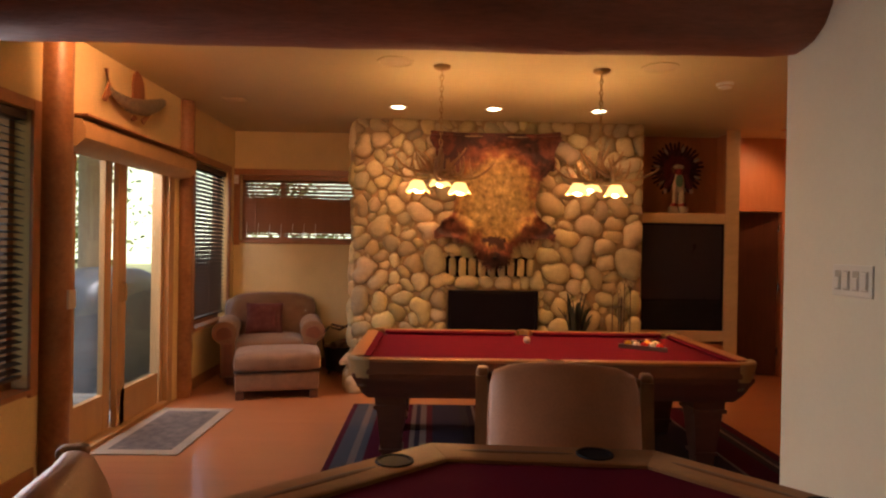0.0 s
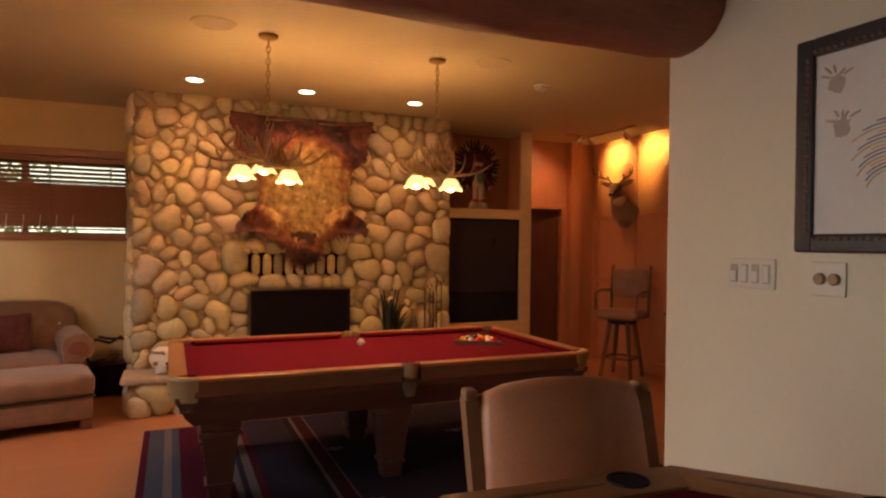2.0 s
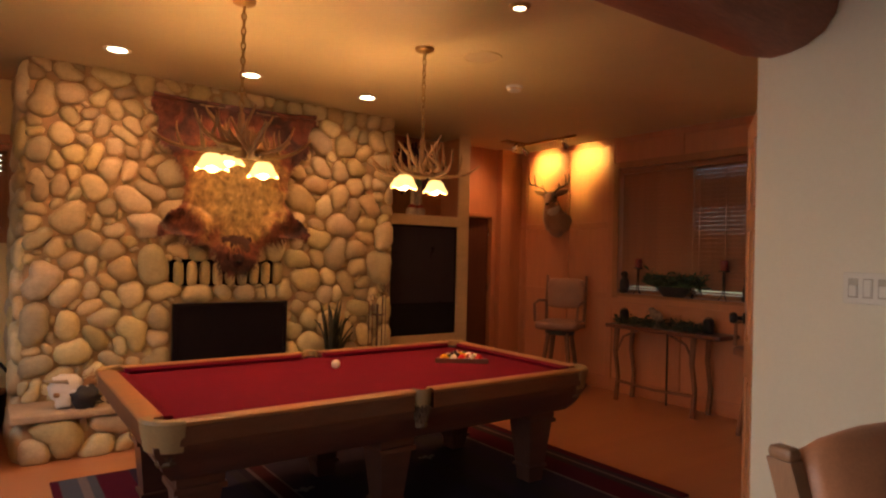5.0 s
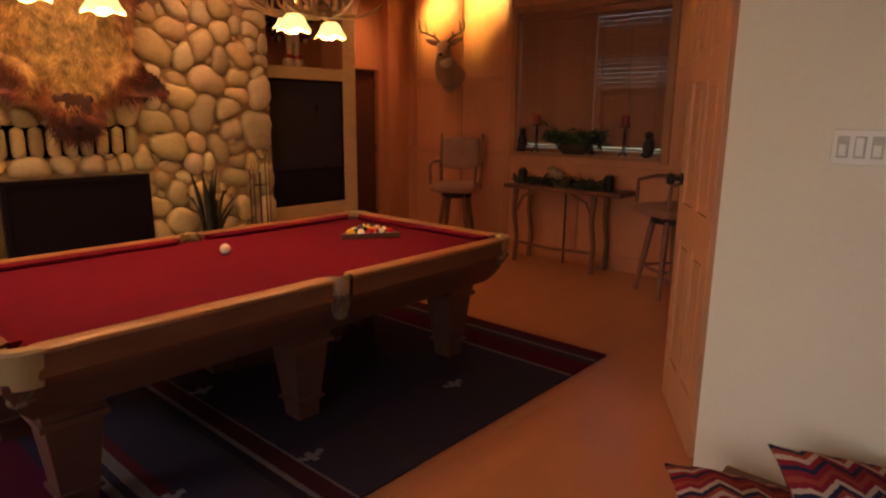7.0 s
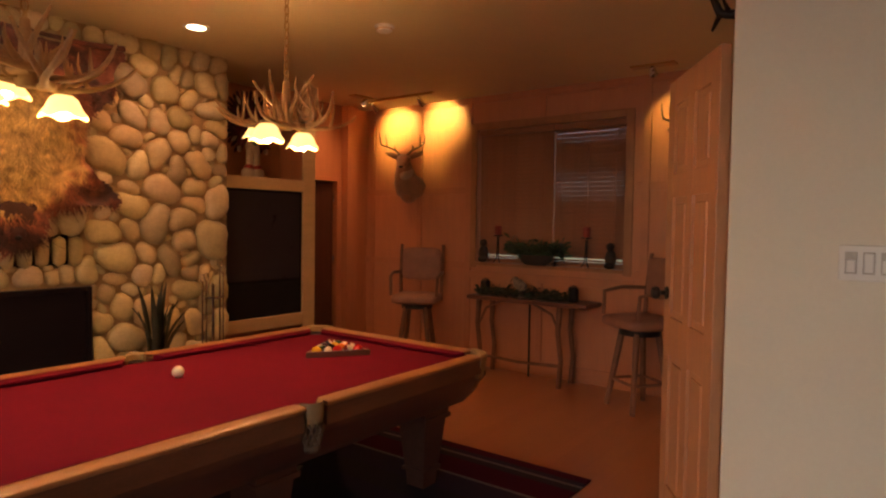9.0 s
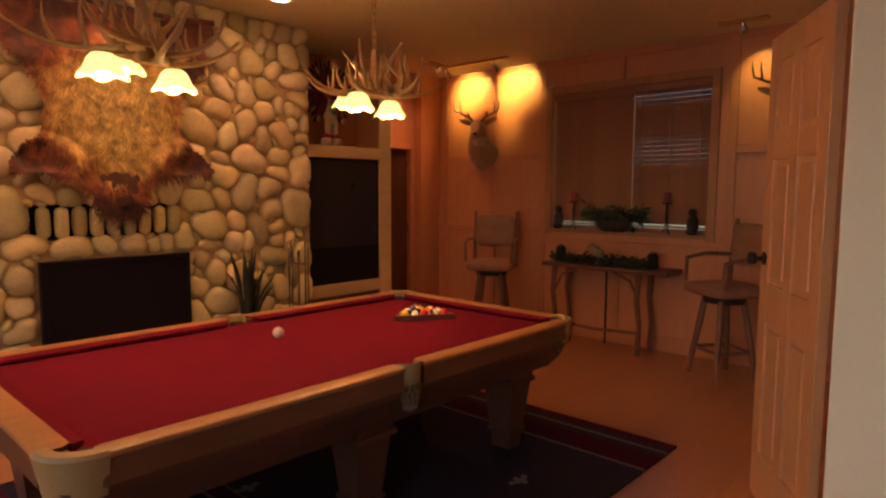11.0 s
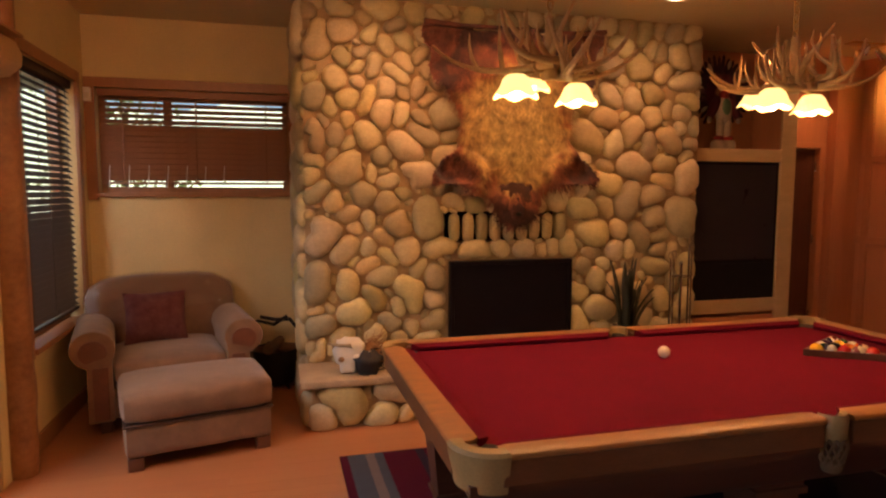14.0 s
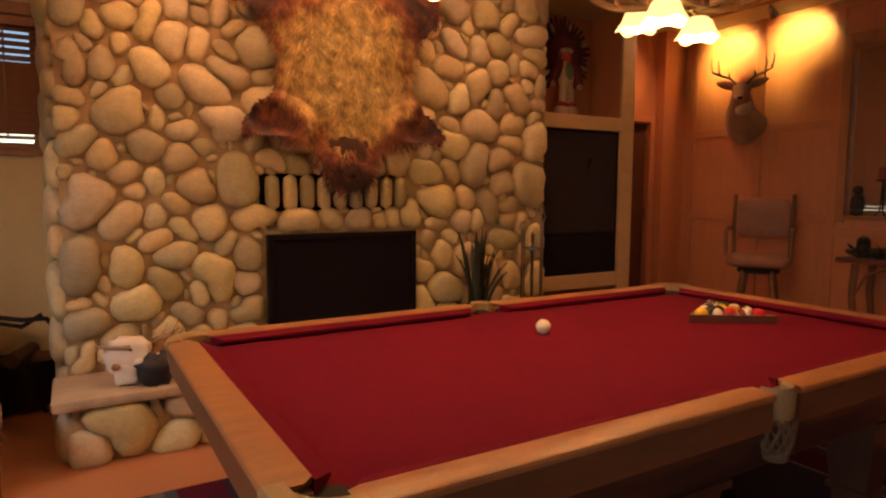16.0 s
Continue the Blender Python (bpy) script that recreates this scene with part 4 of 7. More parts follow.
for u, v in ((-0.35, -0.75), (0.62, -0.72), (-0.35, 0.2), (0.62, 0.3), (-0.9, -0.6)):
    bm = B()
    for du, dv in ((0, 0), (0.026, 0.0), (-0.026, 0.0), (0, 0.026), (0, -0.026), (0.052, 0.013), (-0.052, 0.013)):
        box(bm, u + du - 0.0145, u + du + 0.0145, v + dv - 0.0145, v + dv + 0.0145, 0.0125, 0.0145)
    part("woven_cross", bm, PALEWOOL, rug, "pale woven cross motif")
dm = empty("door_mat", pose(-1.99, 4.93, 0), "small grey patterned door mat with pale border", "mat")
part("mat_border", box(B(), -0.30, 0.30, -0.60, 0.60, 0.001, 0.010, 0.003), mat("pale_mat_weave", (0.30, 0.25, 0.20), 0.95, bump=0.4, fine=200), dm)
part("mat_field", box(B(), -0.22, 0.22, -0.50, 0.50, 0.008, 0.0125, 0.002), mat("grey_mat_weave", (0.09, 0.09, 0.10), 0.95, var=0.5, scale=14, bump=0.4, fine=150, other=(0.19, 0.16, 0.15)), dm)

# ---- ceiling things ----
can = empty("recessed_light", pose(*CANS[0], ZC), "lit white recessed downlight in the ceiling", "ceiling light", "downlights before the fireplace")
bm = B()
lathe(bm, [(0.062, 0.0), (0.062, -0.004), (0.085, -0.006), (0.088, 0.0)], segs=28)
part("trim_ring", bm, WHITE, can, "", 40)
part("lit_lens", lathe(B(), [(0, -0.003), (0.061, -0.003), (0.061, 0.0), (0, 0.0)], segs=28), CANGLOW, can, "glowing lens")
for c in CANS[1:]:
    copy_thing(can, pose(*c, ZC))
sd = empty("smoke_detector", pose(2.30, 4.95, ZC), "white round smoke detector on the ceiling", "smoke detector")
part("housing", lathe(B(), [(0, -0.042), (0.035, -0.042), (0.052, -0.034), (0.058, -0.012), (0.066, -0.01), (0.068, 0)], segs=28), WHITE, sd, "", 40)
part("vent_ring", lathe(B(), [(0.0535, -0.028), (0.0565, -0.028), (0.0565, -0.02), (0.0535, -0.02)], segs=28), PALE_TRIM, sd)
SPK = mat("ceiling_speaker_mesh", (0.60, 0.49, 0.32), 0.6, var=0.05, fine=300, bump=0.3)
sp = empty("ceiling_speaker", pose(1.64, 4.55, ZC), "flush round ceiling speaker painted like the plaster", "speaker", "ceiling speakers")
part("bezel", lathe(B(), [(0.115, 0), (0.115, -0.006), (0.128, -0.008), (0.132, 0)], segs=32), CEILING, sp, "", 40)
part("grille", lathe(B(), [(0, -0.005), (0.1145, -0.004), (0.1145, 0)], segs=32), SPK, sp)
copy_thing(sp, pose(-0.27, 4.55, ZC))
av = empty("ceiling_vent", pose(-1.83, 5.86, ZC), "small flush ceiling vent near the window wall", "vent")
part("vent_frame", box(B(), -0.10, 0.10, -0.06, 0.06, -0.008, 0, 0.003), CEILING, av)
for i in range(4):
    part("vent_slat", box(B(), -0.085, 0.085, -0.045 + i * 0.026, -0.033 + i * 0.026, -0.012, -0.0085), SPK, av)


def antler(bm, base, heading, length, rise, rg, r=0.017, tines=3, curl=0.7, bend=0.0):
    """One antler: a tapering curved beam with upright tines."""
    p, pts, rad = Vector(base), [], []
    n = 11
    a = heading
    for i in range(n):
        f = i / (n - 1)
        pts.append(p.copy())
        rad.append(r * (1 - 0.72 * f) + 0.0012)
        a += curl / n
        climb = rise * (f ** 2.6) * 2.6
        d = Vector((math.cos(a), math.sin(a), climb + bend * (1 - f))).normalized()
        p += d * length / (n - 1)
    tube(bm, pts, rad, 8)
    for k in range(tines):
        i = 2 + int(k * (n - 5) / max(1, tines))
        q = pts[i]
        tl = length * rg.uniform(0.16, 0.32)
        out = Vector((math.cos(a + rg.uniform(-1.3, 1.3)), math.sin(a + rg.uniform(-1.3, 1.3)), 0)) * rg.uniform(0.35, 0.8)
        tp = [q, q + (out * 0.55 + Vector((0, 0, 0.35))) * tl, q + (out * 0.8 + Vector((0, 0, 0.75))) * tl, q + (out * 0.75 + Vector((0, 0, 1.1))) * tl]
        tube(bm, tp, [rad[i] * 0.85, rad[i] * 0.7, rad[i] * 0.45, 0.0015], 7)


def shade_mesh():
    bm = B()
    lathe(bm, [(0.018, 0.045), (0.034, 0.043), (0.050, 0.028), (0.064, -0.005), (0.084, -0.034), (0.082, -0.036), (0.061, -0.005), (0.046, 0.025), (0.018, 0.037)], segs=30)
    for v in bm.verts:
        if v.co.z < -0.02:
            an = math.atan2(v.co.y, v.co.x)
            v.co.z -= 0.008 * math.cos(5 * an)
            v.co.x *= 1 + 0.06 * math.cos(5 * an)
            v.co.y *= 1 + 0.06 * math.cos(5 * an)
    return bm


for ci, ((cx, cy), cups) in enumerate(CHANDELIERS):
    ch = empty("chandelier", pose(cx, cy, 0), "antler chandelier with lit frosted glass shades on a chain", "chandelier", "antler chandeliers over the pool table")
    part("ceiling_canopy", lathe(B(), [(0, ZC - 0.032), (0.03, ZC - 0.032), (0.058, ZC - 0.02), (0.064, ZC - 0.001), (0.0, ZC)], segs=24), BRASS, ch, "aged brass canopy", 40)
    bm = B()
    z = ZC - 0.03
    k = 0
    while z > 2.16:
        ring = []
        ax = Vector((1, 0, 0)) if k % 2 else Vector((0, 1, 0))
        pts = [ax * 0.012 * math.cos(t) + Vector((0, 0, z - 0.02 + 0.024 * math.sin(t))) for t in [2 * math.pi * j / 8 for j in range(9)]]
        tube(bm, pts, 0.0034, 5, False)
        z -= 0.039
        k += 1
    part("chain", bm, BRASS, ch, "brass link chain")
    rg = random.Random(11 + ci)
    for j in range(8):
        a = 2 * math.pi * j / 8 + rg.uniform(-0.25, 0.25) + ci * 0.3
        bm = B()
        antler(bm, (0.09 * math.cos(a + 2.2), 0.09 * math.sin(a + 2.2), 1.945 + rg.uniform(-0.01, 0.05)), a + rg.uniform(-0.3, 0.3), rg.uniform(0.46, 0.55), rg.uniform(0.35, 0.7), rg, 0.017, 3, rg.choice((-0.9, 0.9)), -0.10)
        part("antler", bm, ANTLER, ch, "", 60)
    for j in range(4):
        bm = B()
        a = math.pi / 2 * j + rg.uniform(-0.4, 0.4)
        antler(bm, (0.02 * math.cos(a), 0.02 * math.sin(a), 1.98), a, 0.27, 0.7, rg, 0.014, 2, 0.8, 1.4)
        part("upper_antler", bm, ANTLER, ch, "", 60)
    part("hub", lathe(B(), [(0, 1.93), (0.03, 1.93), (0.038, 1.96), (0.025, 2.0), (0.016, 2.17), (0, 2.18)], segs=16), ANTLER, ch, "", 50)
    for dx, dy, dz in cups:
        bm = B()
        tube(bm, [(0, 0, 1.97), (dx * 0.5, dy * 0.5, 1.95 + dz), (dx, dy, 1.93 + dz)], 0.007, 6)
        lathe(bm, [(0.0, 0.06), (0.02, 0.058), (0.022, 0.04), (0.0, 0.038)], (dx, dy, 1.88 + dz), 14)
        arm = part("lamp_arm", bm, BRASS, ch)
        s = part("shade", shade_mesh(), SHADE, arm, "glowing frosted tulip shade", 50)
        s.location = (dx, dy, 1.885 + dz)
        b_ = part("bulb", lathe(B(), [(0, -0.052), (0.016, -0.047), (0.024, -0.03), (0.018, -0.005), (0.01, 0.02), (0, 0.03)], segs=14), BULB, arm, "lit bulb", 50)
        b_.location = (dx, dy, 1.888 + dz)

tr = empty("track_light", pose(4.10, 6.42, ZC), "brass ceiling track with two spot heads", "track light")
part("track", box(B(), -0.012, 0.012, -0.50, 0.50, -0.022, 0, 0.003), BRASS, tr)
for sy in (0.33, -0.30):
    bm = B()
    tube(bm, [(0, sy, -0.02), (0.03, sy, -0.05)], 0.007, 8)
    h = part("spot_arm", bm, BRASS, tr)
    bm = B()
    lathe(bm, [(0.012, 0.06), (0.022, 0.05), (0.028, 0.0), (0.036, -0.03), (0.033, -0.03), (0.02, 0.0), (0.0, 0.01)], segs=18, m=pose(0.05, sy, -0.085) @ pose(0, 0, 0, 0, -50, 0))
    part("spot_head", bm, STEEL, h, "polished steel spot head", 40)
ts = empty("spot_light", pose(4.26, 3.80, ZC), "small brass ceiling spot near the wall", "spot light", "ceiling spots")
part("mount_plate", box(B(), -0.05, 0.05, -0.18, 0.18, -0.015, 0, 0.003), BRASS, ts)
part("spot_head", lathe(B(), [(0.012, 0.05), (0.024, 0.03), (0.034, -0.03), (0.03, -0.03), (0.0, 0.01)], segs=18, m=pose(0, 0, -0.06) @ pose(0, 0, 0, 0, -40, 0)), STEEL, ts, "", 40)
copy_thing(ts, pose(3.95, 6.72, ZC, 0, 0, 90))
wc = empty("beam_spot_light", pose(1.24, 3.76, ZC), "small round lit ceiling spot near the log beam", "spot light", "spots by the beam")
part("spot_ring", lathe(B(), [(0.035, -0.012), (0.04, -0.02), (0.055, -0.01), (0.06, 0), (0.035, 0)], segs=20), BRASS, wc, "", 40)
part("lamp_face", lathe(B(), [(0, -0.012), (0.034, -0.012), (0.034, -0.004), (0, -0.004)], segs=16), CANGLOW, wc, "lit warm lamp face", 40)
copy_thing(wc, pose(-1.72, 3.60, ZC))

# ---- hide on the chimney ----
def hide_material(name, strands):
    m = mat(name, (0.30, 0.17, 0.06), 0.85, var=0.3, scale=9, fine=120, bump=0.5, sheen=0.2)
    nt = m.node_tree
    bs = nt.nodes["Principled BSDF"]
    tc, mp, ln, nz, ad, rp = [nt.nodes.new(k) for k in ("ShaderNodeTexCoord", "ShaderNodeMapping", "ShaderNodeVectorMath", "ShaderNodeTexNoise", "ShaderNodeMath", "ShaderNodeValToRGB")]
    mp.inputs["Location"].default_value = (0, 0, 0.05)
    mp.inputs["Scale"].default_value = (0.97, 0.0, 0.87)
    ln.operation = "LENGTH"
    nz.inputs["Scale"].default_value, nz.inputs["Detail"].default_value = 9, 4
    ad.operation = "MULTIPLY_ADD"
    ad.inputs[1].default_value = 0.36
    nt.links.new(tc.outputs["Object"], mp.inputs[0])
    nt.links.new(mp.outputs[0], ln.inputs[0])
    nt.links.new(tc.outputs["Object"], nz.inputs["Vector"])
    nt.links.new(nz.outputs["Fac"], ad.inputs[0])
    nt.links.new(ln.outputs["Value"], ad.inputs[2])
    nt.links.new(ad.outputs[0], rp.inputs["Fac"])
    e = rp.color_ramp.elements
    e[0].position, e[0].color = 0.36, (0.50, 0.36, 0.13, 1)
    e[1].position, e[1].color = 0.98, (0.13, 0.04, 0.022, 1)
    for at, c in ((0.52, (0.44, 0.28, 0.09, 1)), (0.60, (0.24, 0.09, 0.034, 1)), (0.66, (0.17, 0.05, 0.025, 1)), (0.73, (0.06, 0.02, 0.014, 1)), (0.79, (0.04, 0.014, 0.011, 1)), (0.85, (0.13, 0.038, 0.022, 1))):
        e.new(at).color = c
    tuft, tr_, th = nt.nodes.new("ShaderNodeTexNoise"), nt.nodes.new("ShaderNodeMapRange"), nt.nodes.new("ShaderNodeHueSaturation")
    tuft.inputs["Scale"].default_value, tuft.inputs["Detail"].default_value = 15, 3
    tr_.inputs["From Min"].default_value, tr_.inputs["From Max"].default_value = 0.3, 0.7
    tr_.inputs["To Min"].default_value, tr_.inputs["To Max"].default_value = 0.5, 1.35
    nt.links.new(tc.outputs["Object"], tuft.inputs["Vector"])
    nt.links.new(tuft.outputs["Fac"], tr_.inputs["Value"])
    nt.links.new(tr_.outputs[0], th.inputs["Value"])
    nt.links.new(rp.outputs[0], th.inputs["Color"])
    out = th.outputs[0]
    if strands:
        geo, mr, hs = nt.nodes.new("ShaderNodeNewGeometry"), nt.nodes.new("ShaderNodeMapRange"), nt.nodes.new("ShaderNodeHueSaturation")
        mr.inputs["To Min"].default_value, mr.inputs["To Max"].default_value = 0.6, 1.5
        nt.links.new(geo.outputs["Random Per Island"], mr.inputs["Value"])
        nt.links.new(mr.outputs[0], hs.inputs["Value"])
        nt.links.new(out, hs.inputs["Color"])
        out = hs.outputs[0]
    nt.links.new(out, bs.inputs["Base Color"])
    return m


HIDE, STRANDS = hide_material("bear_skin", False), hide_material("bear_fur_strands", True)
half = [(0.0, 0.62), (0.10, 0.61), (0.16, 0.57), (0.40, 0.60), (0.56, 0.65), (0.66, 0.63), (0.69, 0.56), (0.62, 0.45), (0.61, 0.26), (0.50, 0.18), (0.42, 0.04), (0.40, -0.10), (0.43, -0.20), (0.55, -0.30), (0.63, -0.42), (0.62, -0.48), (0.50, -0.45), (0.42, -0.47), (0.33, -0.46), (0.20, -0.48), (0.17, -0.58), (0.13, -0.68), (0.05, -0.73), (0.0, -0.73)]
outline = half + [(-x, z) for x, z in half[-2:0:-1]]


def inside(x, z):
    hit = False
    n = len(outline)
    for i in range(n):
        (x0, z0), (x1, z1) = outline[i], outline[(i + 1) % n]
        if (z0 > z) != (z1 > z) and x < (x1 - x0) * (z - z0) / (z1 - z0) + x0:
            hit = not hit
    return hit


def hide_y(x, z):
    edge = min(1.0, abs(x) / 0.7)
    return -0.028 - 0.030 * (1 - edge) - (0.022 + 0.03 * edge) * noise.noise(Vector((x * 7, 3.3, z * 7))) - 0.012 * noise.noise(Vector((x * 19, 1.3, z * 19))) - 0.05 * max(0, abs(x) - 0.45) - 0.03 * (z < -0.5) * (1 - abs(x) / 0.3) - 0.055 * math.exp(-((math.hypot((abs(x) - 0.44) / 0.19, (z + 0.36) / 0.13) - 0.95) / 0.3) ** 2) - 0.05 * math.exp(-((z - 0.585) / 0.05) ** 2) + 0.02 * math.exp(-((z - 0.46) / 0.06) ** 2)


hd = empty("bear_hide", pose(0.655, FY - 0.07, 2.005), "mounted golden-brown bear hide spread over the stones", "animal hide")
bm = B()
step = 0.02
vmap = {}


def hv(i, j, back):
    key = (i, j, back)
    if key not in vmap:
        x, z = i * step + 0.006 * noise.noise(Vector((i * 0.7, j * 0.7, 1))), j * step + 0.008 * noise.noise(Vector((i * 0.7, j * 0.7, 5)))
        vmap[key] = bm.verts.new((x, hide_y(x, z) + (0.016 if back else 0), z))
    return vmap[key]


cells = {(i, j) for i in range(-42, 42) for j in range(-40, 36) if inside((i + 0.5) * step + 0.012 * noise.noise(Vector((i * 0.5, j * 0.5, 9))), (j + 0.5) * step)}
for i, j in cells:
    bm.faces.new((hv(i, j, 0), hv(i + 1, j, 0), hv(i + 1, j + 1, 0), hv(i, j + 1, 0)))
    bm.faces.new((hv(i, j, 1), hv(i, j + 1, 1), hv(i + 1, j + 1, 1), hv(i + 1, j, 1)))
    for di, dj, p, q in ((0, -1, (0, 0), (1, 0)), (1, 0, (1, 0), (1, 1)), (0, 1, (1, 1), (0, 1)), (-1, 0, (0, 1), (0, 0))):
        if (i + di, j + dj) not in cells:
            bm.faces.new((hv(i + p[0], j + p[1], 1), hv(i + q[0], j + q[1], 1), hv(i + q[0], j + q[1], 0), hv(i + p[0], j + p[1], 0)))
for _ in range(3):
    bmesh.ops.smooth_vert(bm, verts=bm.verts, factor=0.5, use_axis_x=True, use_axis_y=False, use_axis_z=True)
part("skin", bm, HIDE, hd, "", 60)
bm = B()
rg = random.Random(77)
cl = sorted(cells)
for _ in range(17000):
    i, j = cl[rg.randrange(len(cl))]
    x, z = (i + rg.random()) * step, (j + rg.random()) * step
    y = hide_y(x, z)
    edge = 0.3 if abs(x) > 0.40 or z > 0.34 else 1.0
    if z > 0.36 and rg.random() < 0.8:
        continue
    ln, wd = rg.uniform(0.05, 0.13) * edge, rg.uniform(0.003, 0.008)
    dx = rg.gauss(0.35 * x, 0.35)
    dx += 0.9 * noise.noise(Vector((x * 9, 0, z * 9)))
    tip = Vector((x + ln * dx, y - rg.uniform(0.008, 0.03) * edge, z - ln * rg.uniform(0.5, 1.0)))
    vs = [bm.verts.new((x - wd, y + 0.002, z)), bm.verts.new((x + wd, y + 0.002, z)), bm.verts.new(tip)]
    bm.faces.new(vs)
tagged(part("fur", bm, STRANDS, hd, "long golden and brown fur"), kind="stuff")
bm = B()
blob(bm, (0, -0.065, -0.56), (0.125, 0.04, 0.12), rough=0.35, seed=4)
blob(bm, (0, -0.09, -0.645), (0.055, 0.035, 0.06), rough=0.2, seed=5)
for s in (-1, 1):
    blob(bm, (s * 0.10, -0.06, -0.48), (0.03, 0.02, 0.03), seed=6)
rg = random.Random(8)
for _ in range(900):
    a_, b_ = rg.uniform(-1, 1), rg.uniform(-1, 1)
    p = Vector((0.13 * a_, -0.10 * math.sqrt(max(0, 1 - 0.6 * a_ * a_ - 0.5 * b_ * b_)), -0.58 + 0.14 * b_))
    wd = rg.uniform(0.002, 0.004)
    bm.faces.new([bm.verts.new(q) for q in (p + Vector((-wd, 0, 0)), p + Vector((wd, 0, 0)), p + Vector((rg.gauss(0, 0.015), -0.008, -rg.uniform(0.02, 0.05))))])
part("head", bm, mat("dark_bear_head", (0.05, 0.018, 0.011), 0.85, var=0.5, scale=12, fine=120, bump=0.6, island=0.5), hd, "dark brown head", 60)
part("nose", blob(B(), (0, -0.122, -0.665), (0.022, 0.014, 0.016), segs=10, rings=6), BLACK, hd, "black nose", 60)
bm = B()
tube(bm, [(-0.67, -0.09, 0.61), (-0.4, -0.085, 0.60), (0, -0.08, 0.605), (0.4, -0.085, 0.60), (0.66, -0.09, 0.62)], [0.022, 0.016, 0.014, 0.016, 0.022], 8)
part("rolled_edge", bm, HIDE, hd, "", 60)

# ---- deer mount ----
DEER = mat("deer_coat", (0.29, 0.17, 0.095), 0.85, var=0.25, scale=10, fine=160, bump=0.4, sheen=0.2)
PALEFUR = mat("pale_throat_fur", (0.42, 0.33, 0.24), 0.9, var=0.2, scale=10, fine=160, bump=0.4)
ANTLERD = mat("dark_antler", (0.14, 0.085, 0.045), 0.5, var=0.3, scale=12, bump=0.3)
dr = empty("deer_head", pose(XR, 6.56, 1.735) @ Matrix.Diagonal((0.95, 1.12, 0.86, 1)), "mounted antlered deer head on the panelled wall", "deer mount", "deer mounts")
bm = B()
tube(bm, [(0.0, 0, 0.14), (-0.06, 0, 0.15), (-0.14, -0.01, 0.22), (-0.20, -0.03, 0.30), (-0.25, -0.06, 0.38), (-0.29, -0.08, 0.43)], [0.155, 0.165, 0.135, 0.105, 0.085, 0.07], 18)
blob(bm, (-0.08, 0, 0.06), (0.10, 0.09, 0.12))
part("neck", bm, DEER, dr, "", 70)
bm = B()
hm = pose(-0.31, -0.09, 0.46) @ pose(0, 0, 0, 0, -24, 28)
tube(bm, [hm @ Vector(p) for p in ((0.08, 0, 0.0), (0.03, 0, 0.012), (-0.05, 0, 0.006), (-0.12, 0, -0.008), (-0.17, 0, -0.016), (-0.20, 0, -0.02))], [0.05, 0.072, 0.064, 0.046, 0.036, 0.026], 16)
hd_ = part("head", bm, DEER, dr, "", 70)
part("nose", blob(B(), hm @ Vector((-0.205, 0, -0.012)), (0.018, 0.022, 0.016), segs=10, rings=6), BLACK, dr, "black nose", 60)
part("throat", blob(B(), (-0.235, -0.075, 0.32), (0.07, 0.075, 0.10), m=pose(0, 0, 0, 0, 30, 0)), PALEFUR, dr, "pale throat patch", 60)
for s in (-1, 1):
    bm = B()
    blob(bm, hm @ Vector((-0.035, s * 0.058, 0.026)), (0.012, 0.008, 0.011), segs=8, rings=6)
    part("eye", bm, BLACK, hd_)
    bm = B()
    blob(bm, (0, 0, 0), (0.014, 0.09, 0.036), segs=12, rings=8)
    bmesh.ops.transform(bm, matrix=hm @ pose(0.055, s * 0.115, 0.055) @ pose(0, 0, 0, s * 22, 0, s * -15), verts=bm.verts)
    part("ear", bm, DEER, hd_, "", 60)
    bm = B()
    base = Vector((0.02, s * 0.035, 0.06))
    beam = [base, base + Vector((0.05, s * 0.05, 0.05)), base + Vector((0.04, s * 0.13, 0.10)), base + Vector((-0.03, s * 0.18, 0.15)), base + Vector((-0.12, s * 0.17, 0.20))]
    tube(bm, [hm @ p for p in beam], [0.014, 0.012, 0.011, 0.008, 0.003], 8)
    for q, ln in ((1, 0.08), (2, 0.17), (3, 0.15)):
        tube(bm, [hm @ beam[q], hm @ (beam[q] + Vector((0.01, s * 0.01, ln * 0.5))), hm @ (beam[q] + Vector((-0.03, s * 0.005, ln)))], [0.009, 0.007, 0.002], 7)
    part("antler", bm, ANTLERD, hd_, "", 60)
copy_thing(dr, pose(XR, 3.46, 1.76, 0, 0, -20))
am = empty("antler_hanger", pose(2.1, 2.59, 2.40), "single dark antler fixed above the doorway", "antler")
bm = B()
tube(bm, [(0, 0, 0.0), (0, 0.10, -0.02), (0, 0.20, 0.0), (-0.02, 0.25, 0.12), (-0.02, 0.26, 0.30)], [0.022, 0.024, 0.02, 0.014, 0.005], 9)
tube(bm, [(0, 0.16, -0.01), (-0.07, 0.18, 0.05)], [0.014, 0.004], 8)
tube(bm, [(0, 0.2, 0.0), (0.03, 0.24, -0.06)], [0.014, 0.006], 8)
part("antler_beam", bm, IRON, am, "", 50)

